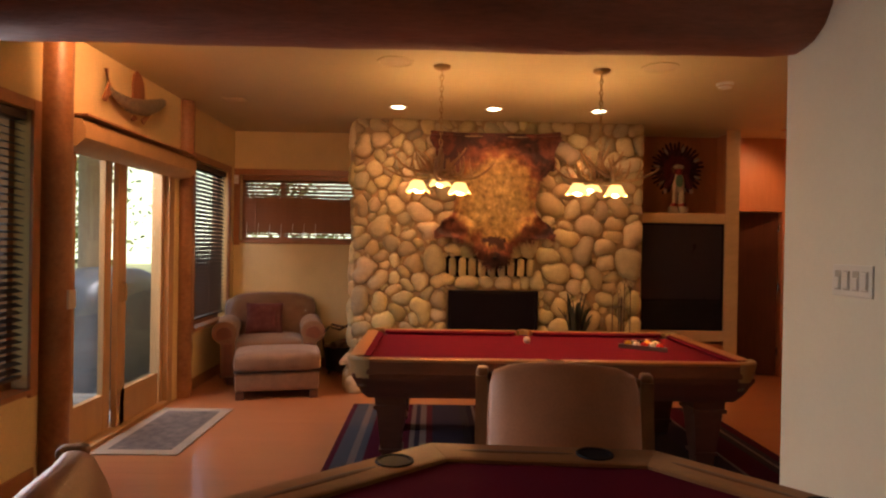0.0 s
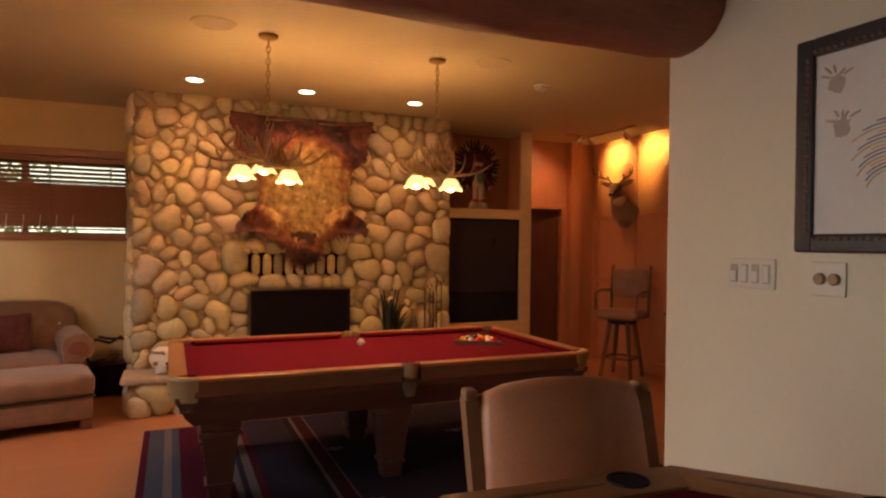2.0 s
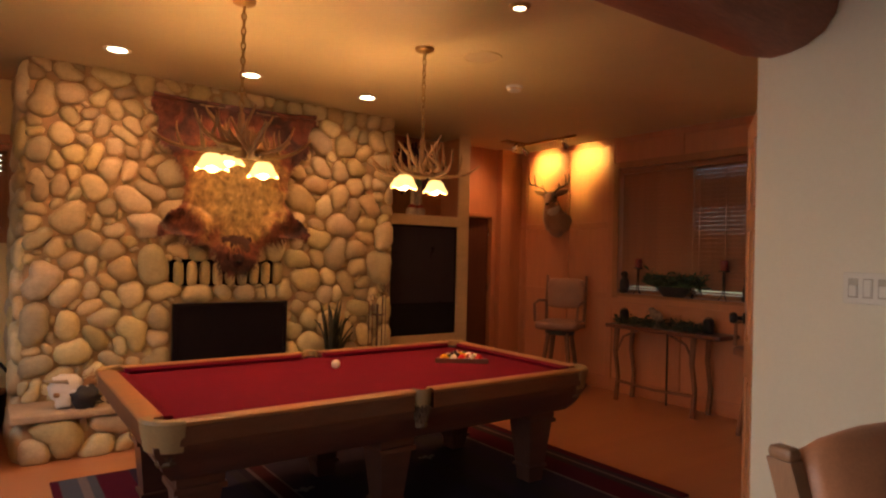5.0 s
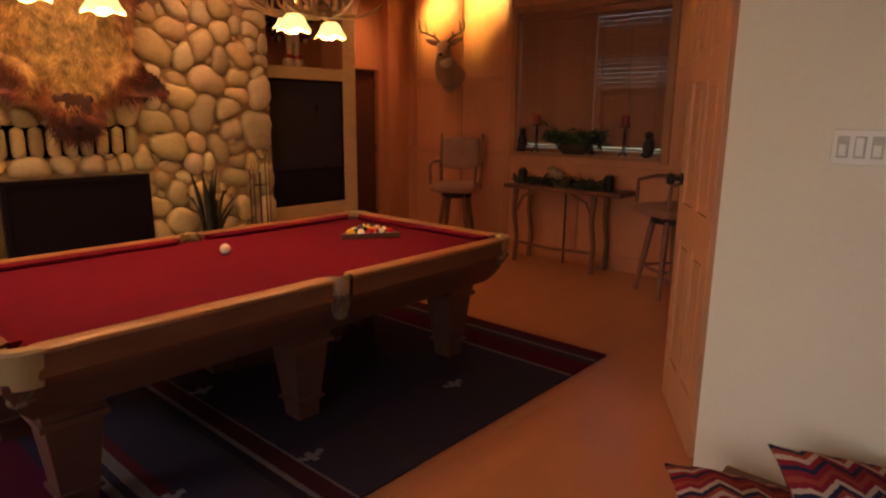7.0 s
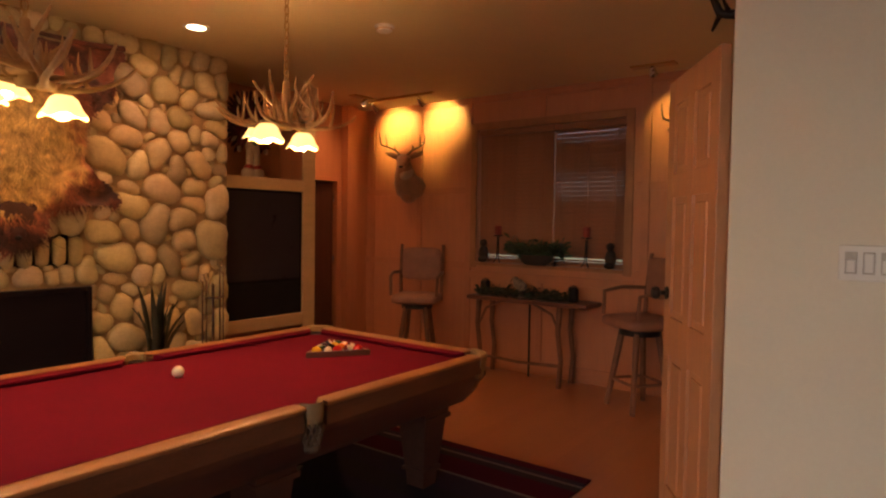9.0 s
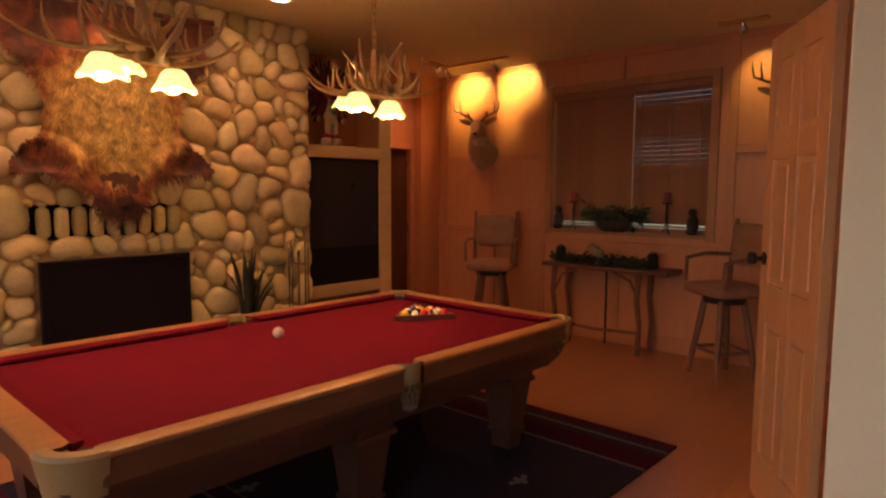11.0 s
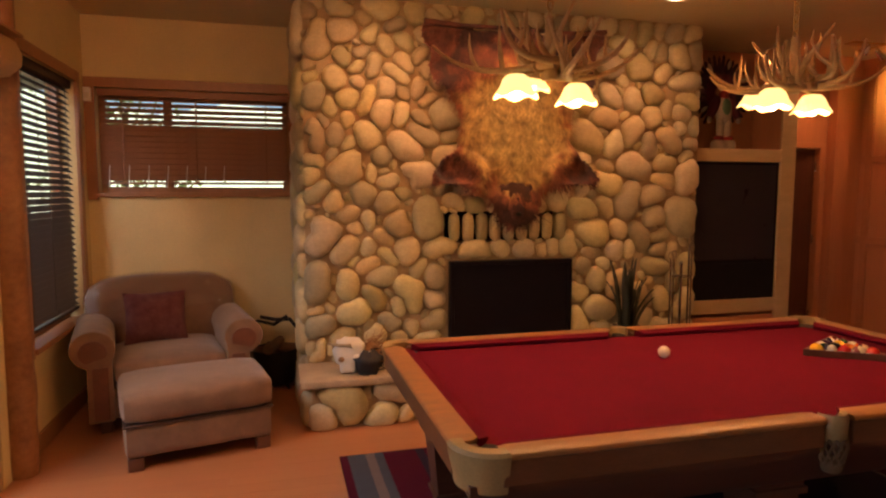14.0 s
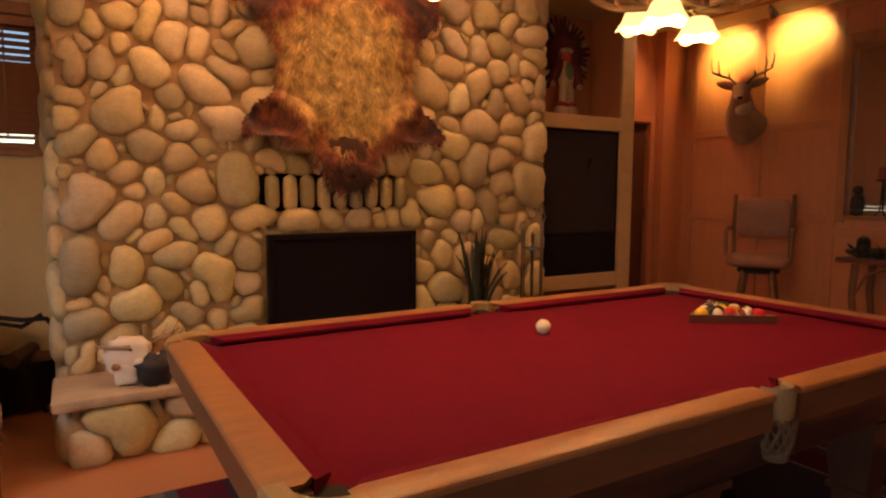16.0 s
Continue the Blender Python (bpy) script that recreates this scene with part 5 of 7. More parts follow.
# ---- fish on the west wall ----
FISH = mat("trout_skin", (0.12, 0.10, 0.075), 0.35, var=0.4, scale=30, fine=160, bump=0.2, coat=0.3, other=(0.22, 0.18, 0.12))
FIN = mat("brown_fin", (0.26, 0.10, 0.04), 0.5, var=0.2, scale=20, bump=0.2)
fsh = empty("mounted_fish", pose(XL, 4.90, 2.475) @ Matrix.Diagonal((1, 1.02, 0.84, 1)), "mounted brown trout with raised fins on the wall", "fish mount")
bm = B()
spine = [(0.05, 0.50, 0.20), (0.07, 0.43, 0.165), (0.085, 0.30, 0.10), (0.09, 0.10, 0.025), (0.085, -0.10, -0.01), (0.075, -0.25, 0.0), (0.065, -0.36, 0.03), (0.06, -0.42, 0.06)]
tube(bm, spine, [0.014, 0.042, 0.062, 0.076, 0.070, 0.050, 0.030, 0.024], 16)
for v in bm.verts:
    v.co.x = 0.07 + (v.co.x - 0.07) * 0.62
part("fish_body", bm, FISH, fsh, "", 60)


def fin(bm, pts, x=0.07, t=0.006):
    lo = [bm.verts.new((x - t, y, z)) for y, z in pts]
    hi = [bm.verts.new((x + t, y, z)) for y, z in pts]
    n = len(pts)
    for k in range(n):
        bm.faces.new((lo[k], lo[(k + 1) % n], hi[(k + 1) % n], hi[k]))
    bm.faces.new(lo[::-1])
    bm.faces.new(hi)


for name, pts in (("tail_fin", [(-0.40, 0.07), (-0.47, 0.20), (-0.44, 0.21), (-0.43, 0.10), (-0.50, -0.06), (-0.46, -0.07), (-0.38, 0.03)]),
                  ("dorsal_fin", [(-0.08, 0.05), (-0.09, 0.19), (-0.07, 0.28), (-0.02, 0.33), (0.04, 0.31), (0.09, 0.24), (0.11, 0.08)]),
                  ("ventral_fin", [(-0.05, -0.08), (-0.10, -0.13), (-0.07, -0.14), (0.0, -0.10)]),
                  ("pectoral_fin", [(0.16, -0.02), (0.06, -0.10), (0.10, -0.13), (0.20, -0.02)])):
    bm = B()
    fin(bm, pts)
    part(name, bm, FIN, fsh)
part("wall_mount", box(B(), 0, 0.03, -0.06, 0.06, -0.04, 0.06, 0.004), OAK_DARK, fsh)

# ---- feathered doll in the niche ----
PLUME = mat("dark_plumes", (0.05, 0.015, 0.02), 0.8, var=0.4, scale=20, bump=0.2, island=0.5)
BEAD = mat("red_beadwork", (0.30, 0.03, 0.03), 0.7, var=0.3, scale=30, bump=0.2)
BONE = mat("cream_hide_cloth", (0.42, 0.34, 0.25), 0.8, var=0.2, scale=20, bump=0.2)
TEAL = mat("green_cloth", (0.10, 0.20, 0.12), 0.8, var=0.2, scale=20, bump=0.2)
bm = B()
rg = random.Random(4)


def plume(cx_, cz_, a, r0, r1, w, y, mi):
    d, n_ = Vector((math.cos(a), 0, math.sin(a))), Vector((-math.sin(a), 0, math.cos(a)))
    c = Vector((cx_, y, cz_))
    pts = [c + d * r0, c + d * (r0 * 0.6 + r1 * 0.4) + n_ * w, c + d * r1 * 0.93 + n_ * w * 0.8, c + d * r1, c + d * r1 * 0.93 - n_ * w * 0.8, c + d * (r0 * 0.6 + r1 * 0.4) - n_ * w]
    vs = [bm.verts.new(p) for p in pts] + [bm.verts.new(p + Vector((0, 0.006, 0))) for p in pts]
    fs_ = [bm.faces.new(vs[:6]), bm.faces.new(vs[6:][::-1])] + [bm.faces.new((vs[k], vs[(k + 1) % 6], vs[6 + (k + 1) % 6], vs[6 + k])) for k in range(6)]
    for f in fs_:
        f.material_index = mi


for ring, (r0, r1, n) in enumerate(((0.12, 0.31, 34), (0.08, 0.24, 28), (0.05, 0.165, 22))):
    for k in range(n):
        a = radians(-70 + 320 * k / (n - 1))
        plume(0, 0.50, a, r0, r1 * rg.uniform(0.9, 1.05), 0.018, -0.01 * ring + rg.uniform(-0.004, 0.004), (0, 0, 4)[ring])
        if ring == 0 and k % 5 == 0:
            plume(0, 0.50, a, r1 * 0.62, r1 * 0.9, 0.016, -0.03, 2)


def lump(c, s, mi, **kw):
    n0 = len(bm.faces)
    blob(bm, c, s, **kw)
    bm.faces.ensure_lookup_table()
    for f in bm.faces[n0:]:
        f.material_index = mi


lump((0, -0.05, 0.47), (0.04, 0.04, 0.05), 1)
lump((0, -0.055, 0.525), (0.062, 0.04, 0.026), 2)
lump((0, -0.05, 0.33), (0.07, 0.045, 0.12), 2, power=0.8)
lump((0, -0.08, 0.36), (0.045, 0.03, 0.075), 3)
for s in (-1, 1):
    lump((s * 0.10, -0.05, 0.36), (0.042, 0.04, 0.11), 4, m=pose(0, 0, 0, 0, -s * 26, 0))
    lump((s * 0.145, -0.06, 0.255), (0.022, 0.02, 0.028), 2)
    lump((s * 0.036, -0.06, 0.19), (0.030, 0.032, 0.10), 2, power=0.8)
    lump((s * 0.05, -0.06, 0.10), (0.042, 0.042, 0.026), 1)
    lump((s * 0.055, -0.06, 0.045), (0.055, 0.05, 0.046), 2, power=0.7)
doll = tagged(part("feathered_doll", bm, [PLUME, BEAD, BONE, TEAL, mat("maroon_cloth", (0.11, 0.02, 0.03), 0.85, var=0.3, scale=20, bump=0.2)], None, "", 60), "doll in a dark feather bonnet, maroon and cream clothes", "doll")
doll.matrix_world = pose(2.74, 7.02, 1.857)

# ---- armchair corner ----
def cushion_box(x0, x1, y0, y1, z0, z1, bev, puff=0.0, seed=0):
    """A soft block: bevelled, its faces swollen and slightly uneven."""
    bm = B()
    box(bm, x0, x1, y0, y1, z0, z1)
    bmesh.ops.subdivide_edges(bm, edges=bm.edges[:], cuts=7, use_grid_fill=True)
    cx_, cy_, cz_ = (x0 + x1) / 2, (y0 + y1) / 2, (z0 + z1) / 2
    hx, hy, hz = (x1 - x0) / 2, (y1 - y0) / 2, (z1 - z0) / 2
    for v in bm.verts:
        u, w, h = (v.co.x - cx_) / hx, (v.co.y - cy_) / hy, (v.co.z - cz_) / hz
        p = Vector((v.co.x, v.co.y, v.co.z))
        core = Vector((max(-hx + bev, min(hx - bev, p.x - cx_)), max(-hy + bev, min(hy - bev, p.y - cy_)), max(-hz + bev, min(hz - bev, p.z - cz_))))
        d = Vector((p.x - cx_, p.y - cy_, p.z - cz_)) - core
        if d.length > 1e-6:
            p = Vector((cx_, cy_, cz_)) + core + d.normalized() * min(d.length, bev)
        f = (1 - u * u) * (1 - w * w)
        if abs(h) > 0.99:
            p.z += math.copysign(puff * f, h)
        if abs(w) > 0.99:
            p.y += math.copysign(puff * 0.6 * (1 - u * u) * (1 - h * h), w)
        if abs(u) > 0.99:
            p.x += math.copysign(puff * 0.5 * (1 - w * w) * (1 - h * h), u)
        p += Vector((1, 1, 1)) * 0.004 * noise.noise(p * 6 + Vector((seed, 0, 0)))
        v.co = p
    return bm


def pillow(w, h, t, seed=0):
    """A knife-edged pillow with pointed corners, lying in x, y."""
    bm = B()
    n = 14
    sides = []
    for sgn in (1, -1):
        g = []
        for i in range(n + 1):
            row = []
            for j in range(n + 1):
                u, v = 2 * i / n - 1, 2 * j / n - 1
                k = 1 - 0.07 * ((1 - v * v) * abs(u) ** 3) , 1 - 0.07 * ((1 - u * u) * abs(v) ** 3)
                z = sgn * t * ((1 - abs(u) ** 2.6) * (1 - abs(v) ** 2.6)) ** 0.6 + 0.006 * noise.noise(Vector((u * 2, v * 2, seed)))
                row.append(bm.verts.new((u * w * k[0], v * h * k[1], z)))
            g.append(row)
        for i in range(n):
            for j in range(n):
                bm.faces.new((g[i][j], g[i + 1][j], g[i + 1][j + 1], g[i][j + 1]))
        sides.append(g)
    bmesh.ops.remove_doubles(bm, verts=bm.verts, dist=0.0008)
    return bm


ac = empty("armchair", pose(-1.735, 6.93, 0, 0, 0, 13), "tan upholstered armchair with rolled arms and loose cushion", "armchair")
part("seat_base", cushion_box(-0.36, 0.36, -0.42, 0.36, 0.09, 0.30, 0.03, 0.004, 1), FABRIC, ac, "", 60)
part("seat_cushion", cushion_box(-0.33, 0.33, -0.46, 0.22, 0.30, 0.46, 0.05, 0.025, 2), FABRIC, ac, "", 60)
def back_shape(grow):
    bm = cushion_box(-0.49 - grow, 0.49 + grow, 0.14 - grow, 0.40 + grow, 0.30, 0.875 + grow, 0.07, 0.02, 3)
    for v in bm.verts:
        v.co.y += 0.16 * max(0, v.co.z - 0.3)
        if v.co.z > 0.7:
            v.co.z -= 0.055 * (abs(v.co.x) / 0.49) ** 5
    return bm


part("backrest", back_shape(0), FABRIC, ac, "", 60)
bm = back_shape(0.012)
for v in bm.verts:
    v.co += Vector((0, 1, 1)) * 0.007 * noise.noise(Vector((v.co.x * 9, v.co.y * 9, v.co.z * 7)))
bmesh.ops.delete(bm, geom=[v for v in bm.verts if v.co.z < 0.66], context="VERTS")
sheet = part("plastic_cover", bm, glass("clear_vinyl", (0.97, 0.96, 0.95), 0.06), ac, "clear glossy plastic cover over the back", 60)
sheet.visible_shadow = False
for s in (-1, 1):
    bm = B()
    prof = [(0.33, 0.09), (0.335, 0.46)]
    prof += [(0.44 + 0.125 * math.cos(t), 0.545 + 0.115 * math.sin(t)) for t in [radians(205 - 22 * k) for k in range(13)]]
    prof += [(0.475, 0.43), (0.475, 0.09)]
    pts = [(s * x_, z_) for x_, z_ in prof]
    fin_ys = [-0.44, -0.43, 0.28, 0.36]
    rows = []
    for yy in fin_ys:
        sc = 0.985 if yy == fin_ys[0] else 1.0
        rows.append([bm.verts.new((s * 0.44 + (x_ - s * 0.44) * sc, yy, 0.4 + (z_ - 0.4) * sc)) for x_, z_ in pts])
    n = len(pts)
    for r0, r1 in zip(rows, rows[1:]):
        for k in range(n):
            bm.faces.new((r0[k], r0[(k + 1) % n], r1[(k + 1) % n], r1[k]))
    bm.faces.new(rows[0])
    bm.faces.new(rows[-1][::-1])
    arm = part("armrest", bm, FABRIC, ac, "", 50)
    bm = B()
    prism(bm, [(s * 0.44 + (x_ - s * 0.44) * 0.62, 0.5 + (z_ - 0.5) * 0.62) for x_, z_ in pts[2:15]], 0, 0.012, Matrix(((1, 0, 0, 0), (0, 0, -1, -0.438), (0, 1, 0, 0), (0, 0, 0, 1))))
    box(bm, min(s * 0.36, s * 0.445), max(s * 0.36, s * 0.445), -0.450, -0.438, 0.11, 0.43, 0.004)
    part("arm_front", bm, mat("dark_arm_leather", (0.13, 0.042, 0.022), 0.5, var=0.3, scale=8, fine=120, bump=0.2) if s < 0 else bpy.data.materials["dark_arm_leather"], arm, "darker leather arm front")
for sx_, sy_ in ((-1, -1), (1, -1), (-1, 1), (1, 1)):
    part("foot", box(B(), sx_ * 0.38 - 0.035, sx_ * 0.38 + 0.035, sy_ * 0.34 - 0.035, sy_ * 0.34 + 0.035, 0.0, 0.09, 0.008), OAK_DARK, ac)
ot = empty("ottoman", pose(-1.47, 6.19, 0, 0, 0, 13.5), "tan upholstered ottoman on short wooden feet", "ottoman")
part("ottoman_base", cushion_box(-0.385, 0.385, -0.285, 0.285, 0.075, 0.25, 0.025, 0.006, 5), FABRIC, ot, "", 60)
part("top_cushion", cushion_box(-0.395, 0.395, -0.295, 0.295, 0.255, 0.425, 0.045, 0.02, 6), FABRIC, ot, "", 60)
bm = B()
box(bm, -0.392, 0.392, -0.292, 0.292, 0.249, 0.257, 0.003)
part("piping", bm, SEAM, ot, "thin dark piping")
for sx_, sy_ in ((-1, -1), (1, -1), (-1, 1), (1, 1)):
    part("foot", box(B(), sx_ * 0.335 - 0.04, sx_ * 0.335 + 0.04, sy_ * 0.235 - 0.04, sy_ * 0.235 + 0.04, 0.0, 0.075, 0.008), OAK_DARK, ot)
bm = pillow(0.20, 0.18, 0.07, 8)
tp = part("throw_pillow", bm, REDCLOTH, None, "", 60)
tagged(tp, "dark red kilim throw pillow leaning on the armchair", "pillow")
tp.matrix_world = pose(-1.80, 6.93, 0.635, 70, 0, 13)

lb = empty("log_basket", pose(-1.02, 7.22, 0), "black wrought-iron log basket with looped handles", "log basket")
bm = B()
lathe(bm, [(0.13, 0.03), (0.15, 0.05), (0.17, 0.22), (0.175, 0.30), (0.165, 0.30), (0.14, 0.06), (0, 0.06)], segs=24)
part("bucket", bm, IRON, lb, "", 40)
bm = B()
for s in (-1, 1):
    tube(bm, [(s * 0.17, -0.03, 0.28), (s * 0.19, -0.03, 0.42), (s * 0.12, -0.02, 0.52), (0, 0, 0.50 + 0.02 * s), (s * -0.10, 0.02, 0.54)], 0.014, 8)
part("handle", bm, IRON, lb, "", 50)
for k in range(4):
    a_ = math.pi / 4 + k * math.pi / 2
    part("foot", tube(B(), [(0.10 * math.cos(a_), 0.10 * math.sin(a_), 0.05), (0.15 * math.cos(a_), 0.15 * math.sin(a_), 0.0)], 0.012, 8), IRON, lb)
LOGEND = mat("split_firewood", (0.16, 0.09, 0.05), 0.9, var=0.3, scale=12, bump=0.5)
for k, (dx, dy, dz, rz) in enumerate(((-0.05, 0.0, 0.30, 20), (0.06, 0.02, 0.31, -35), (0.0, -0.05, 0.35, 70))):
    bm = B()
    tube(bm, [(-0.13, 0, 0), (0.13, 0, 0.01)], [0.042, 0.038], 9)
    fw = part("firewood_log", bm, LOGEND, None, "", 40)
    tagged(fw, "split dark firewood log lying in the basket", "firewood", "logs in the basket")
    fw.matrix_world = pose(-1.02 + dx, 7.22 + dy, dz - 0.02, 0, 0, rz)

# painted skull on the hearth
SKULL = mat("chalky_bone", (0.66, 0.62, 0.56), 0.75, var=0.08, scale=14, bump=0.25)
FEATH = mat("black_feathers", (0.015, 0.014, 0.018), 0.6, var=0.3, scale=30, bump=0.4)
STRAW = mat("rusty_straw", (0.30, 0.16, 0.07), 0.9, var=0.3, scale=30, bump=0.3)
sk = empty("decorated_skull", pose(-0.50, 6.31, HZ + 0.001, 0, 0, 0), "white painted animal skull with black feathers and straw", "skull ornament")
bm = B()
blob(bm, (-0.045, 0, 0.135), (0.098, 0.06, 0.085), m=pose(0, 0, 0, 0, 8, 0), rough=0.3, power=0.6, seed=2)
blob(bm, (-0.055, -0.015, 0.065), (0.062, 0.055, 0.062), rough=0.4, power=0.7, seed=3)
tube(bm, [(-0.02, -0.06, 0.11), (0.03, -0.075, 0.125), (0.08, -0.08, 0.15)], [0.016, 0.012, 0.004], 8)
part("skull_bone", bm, SKULL, sk, "", 60)
bm = B()
tube(bm, [(-0.04, -0.055, 0.185), (-0.11, -0.05, 0.19), (-0.19, -0.03, 0.20)], [0.013, 0.011, 0.004], 8)
part("horn", bm, BARK, sk, "thin grey-brown horn", 60)
bm = B()
blob(bm, (-0.105, -0.06, 0.10), (0.02, 0.014, 0.018), segs=10, rings=6)
part("eye_socket", bm, STRAW, sk)
bm = B()
blob(bm, (0.065, -0.075, 0.075), (0.092, 0.06, 0.076), rough=0.4, seed=9)
rg = random.Random(2)
for _ in range(60):
    p = Vector((0.075 + rg.gauss(0, 0.04), -0.06 + rg.gauss(0, 0.03), 0.085 + rg.gauss(0, 0.03)))
    tube(bm, [p, p + Vector((rg.gauss(0.03, 0.03), rg.gauss(-0.02, 0.03), rg.gauss(-0.02, 0.03)))], [0.007, 0.001], 4)
part("feather_tuft", bm, FEATH, sk, "black feather tuft", 60)
bm = B()
for _ in range(110):
    p = Vector((0.10 + rg.gauss(0, 0.035), 0.03 + rg.gauss(0, 0.04), 0.08 + abs(rg.gauss(0, 0.05))))
    tube(bm, [p, p + Vector((rg.gauss(0.06, 0.05), rg.gauss(0, 0.04), rg.gauss(0.03, 0.04)))], [0.004, 0.001], 4)
blob(bm, (0.10, 0.03, 0.09), (0.07, 0.06, 0.09), rough=0.4, seed=12)
part("straw_tuft", bm, STRAW, sk, "rusty straw bundle", 60)

# snake plant and fire irons
SNAKE = mat("snake_plant_leaf", (0.010, 0.014, 0.010), 0.5, var=0.5, scale=18, fine=60, bump=0.1, other=(0.04, 0.045, 0.026))
POT = mat("dark_glazed_pot", (0.05, 0.035, 0.028), 0.3, var=0.3, scale=8, bump=0.1)
sp_ = empty("snake_plant", pose(1.49, 6.36, HZ + 0.001), "dark green snake plant in a brown glazed pot", "plant")
part("pot", lathe(B(), [(0, 0), (0.085, 0), (0.10, 0.02), (0.115, 0.17), (0.122, 0.18), (0.11, 0.185), (0.10, 0.16), (0, 0.155)], segs=24), POT, sp_, "", 40)
rg = random.Random(31)
for k in range(22):
    a_ = rg.uniform(0, 2 * math.pi)
    r0, ln, lean = rg.uniform(0.0, 0.07), rg.uniform(0.26, 0.55), rg.uniform(0.02, 0.17)
    bm = B()
    d, n_ = Vector((math.cos(a_), math.sin(a_), 0)), Vector((-math.sin(a_), math.cos(a_), 0))
    rows = []
    for i in range(8):
        f = i / 7
        c = d * (r0 + lean * f * f) + Vector((0, 0, 0.15 + ln * f))
        w = 0.021 * (0.75 + 0.6 * f) * (1 - f ** 4) + 0.001
        tw = 0.5 * f
        n2 = n_ * math.cos(tw) + d * math.sin(tw)
        rows.append([bm.verts.new(c - n2 * w), bm.verts.new(c + d * 0.008), bm.verts.new(c + n2 * w), bm.verts.new(c - d * 0.004)])
    for r0_, r1_ in zip(rows, rows[1:]):
        for q in range(4):
            bm.faces.new((r0_[q], r0_[(q + 1) % 4], r1_[(q + 1) % 4], r1_[q]))
    bm.faces.new(rows[0])
    bm.faces.new(rows[-1])
    part("leaf", bm, SNAKE, sp_, "", 60)
fi = empty("fire_irons", pose(1.95, 6.38, HZ + 0.001), "set of bright steel fireplace tools on a stand", "fireplace tools")
bm = B()
lathe(bm, [(0, 0), (0.10, 0), (0.10, 0.012), (0.02, 0.02), (0.011, 0.03), (0.011, 0.62), (0.016, 0.63), (0, 0.65)], segs=20)
box(bm, -0.10, 0.10, -0.006, 0.006, 0.53, 0.545)
box(bm, -0.006, 0.006, -0.10, 0.10, 0.53, 0.545)
part("stand", bm, STEEL, fi, "", 40)
for k, (dx, dy) in enumerate(((-0.09, 0), (0.09, 0), (0, -0.09), (0, 0.09))):
    bm = B()
    hh = 0.66 + 0.06 * (k % 3)
    tube(bm, [(dx, dy, 0.10), (dx, dy, hh)], 0.006, 8)
    tube(bm, [Vector((dx, dy, hh + 0.03)) + Vector((0.02 * math.cos(t), 0, 0.03 * math.sin(t))) for t in [2 * math.pi * j / 10 for j in range(11)]], 0.004, 6, False)
    if k == 0:
        box(bm, dx - 0.035, dx + 0.035, dy - 0.004, dy + 0.004, 0.03, 0.12)
    elif k == 1:
        lathe(bm, [(0.006, 0.14), (0.03, 0.10), (0.035, 0.03), (0, 0.03)], (dx, dy, 0), 12)
    part("tool", bm, STEEL, fi, "", 40)

# ---- balls ----
BR, BZ = 0.0285, TZ - 0.035 + 0.0285
def ball_mat(name, c):
    return mat(name, c, 0.12, var=0.02, bump=0.0, coat=0.5)


IVORY = ball_mat("ivory_ball", (0.72, 0.62, 0.46))
ball_cols = [ball_mat("ball_" + n, c) for n, c in (("yellow", (0.62, 0.36, 0.03)), ("blue", (0.02, 0.02, 0.06)), ("red", (0.45, 0.02, 0.02)), ("purple", (0.06, 0.02, 0.05)), ("orange", (0.60, 0.16, 0.02)), ("green", (0.03, 0.06, 0.03)), ("maroon", (0.17, 0.02, 0.02)), ("black", (0.01, 0.01, 0.01)))]


def ball(name, x, y, m, striped, label):
    bm = B()
    bmesh.ops.create_uvsphere(bm, u_segments=20, v_segments=14, radius=BR)
    for f in bm.faces:
        if striped and abs(f.calc_center_median().z) > BR * 0.52:
            f.material_index = 1
    ob = part(name, bm, [m, IVORY], None, "", 60)
    ob.matrix_world = pose(x, y, BZ, rg.uniform(0, 180), rg.uniform(0, 180), rg.uniform(0, 180)) if striped else pose(x, y, BZ)
    return tagged(ob, label, "ball", "racked balls" if name == "pool_ball" else "")


ball("cue_ball", 0.752, 4.825, IVORY, False, "plain ivory cue ball on the crimson cloth")
order = [0, 1, 5, 2, 7, 3, 6, 4, 0, 1, 2, 3, 4, 5, 6]
ANG = radians(-4)
k = 0
for r_i in range(5):
    for q in range(r_i + 1):
        u, v = (r_i - 2.67) * BR * 1.75, (q - r_i / 2) * BR * 2.02
        x_, y_ = 1.62 + u * math.cos(ANG) - v * math.sin(ANG), 4.68 + u * math.sin(ANG) + v * math.cos(ANG)
        st = k in (1, 2, 5, 6, 9, 11, 12, 14)
        nm = ("yellow", "blue", "red", "purple", "orange", "green", "maroon", "black")[order[k]]
        ball("pool_ball", x_, y_, ball_cols[order[k]], st and nm != "black", ("%s striped pool ball in the wooden rack" if st and nm != "black" else "solid %s pool ball in the wooden rack") % nm)
        k += 1
rk = empty("ball_rack", pose(1.62, 4.68, TZ - 0.035 + 0.001, 0, 0, -4), "brown wooden triangle rack round the balls", "ball rack")
R0, R1 = 0.205, 0.178
bm = B()
tri = lambda R: [(R * math.cos(t), R * math.sin(t)) for t in (radians(180), radians(300), radians(60))]
o_, i_ = tri(R0), tri(R1)
for z0, z1 in ((0.0, 0.03),):
    vs = [[bm.verts.new((x_, y_, z)) for x_, y_ in ring] for ring, z in ((o_, z0), (o_, z1), (i_, z1), (i_, z0))]
    for r0_, r1_ in zip(vs, vs[1:] + vs[:1]):
        for q in range(3):
            bm.faces.new((r0_[q], r0_[(q + 1) % 3], r1_[(q + 1) % 3], r1_[q]))
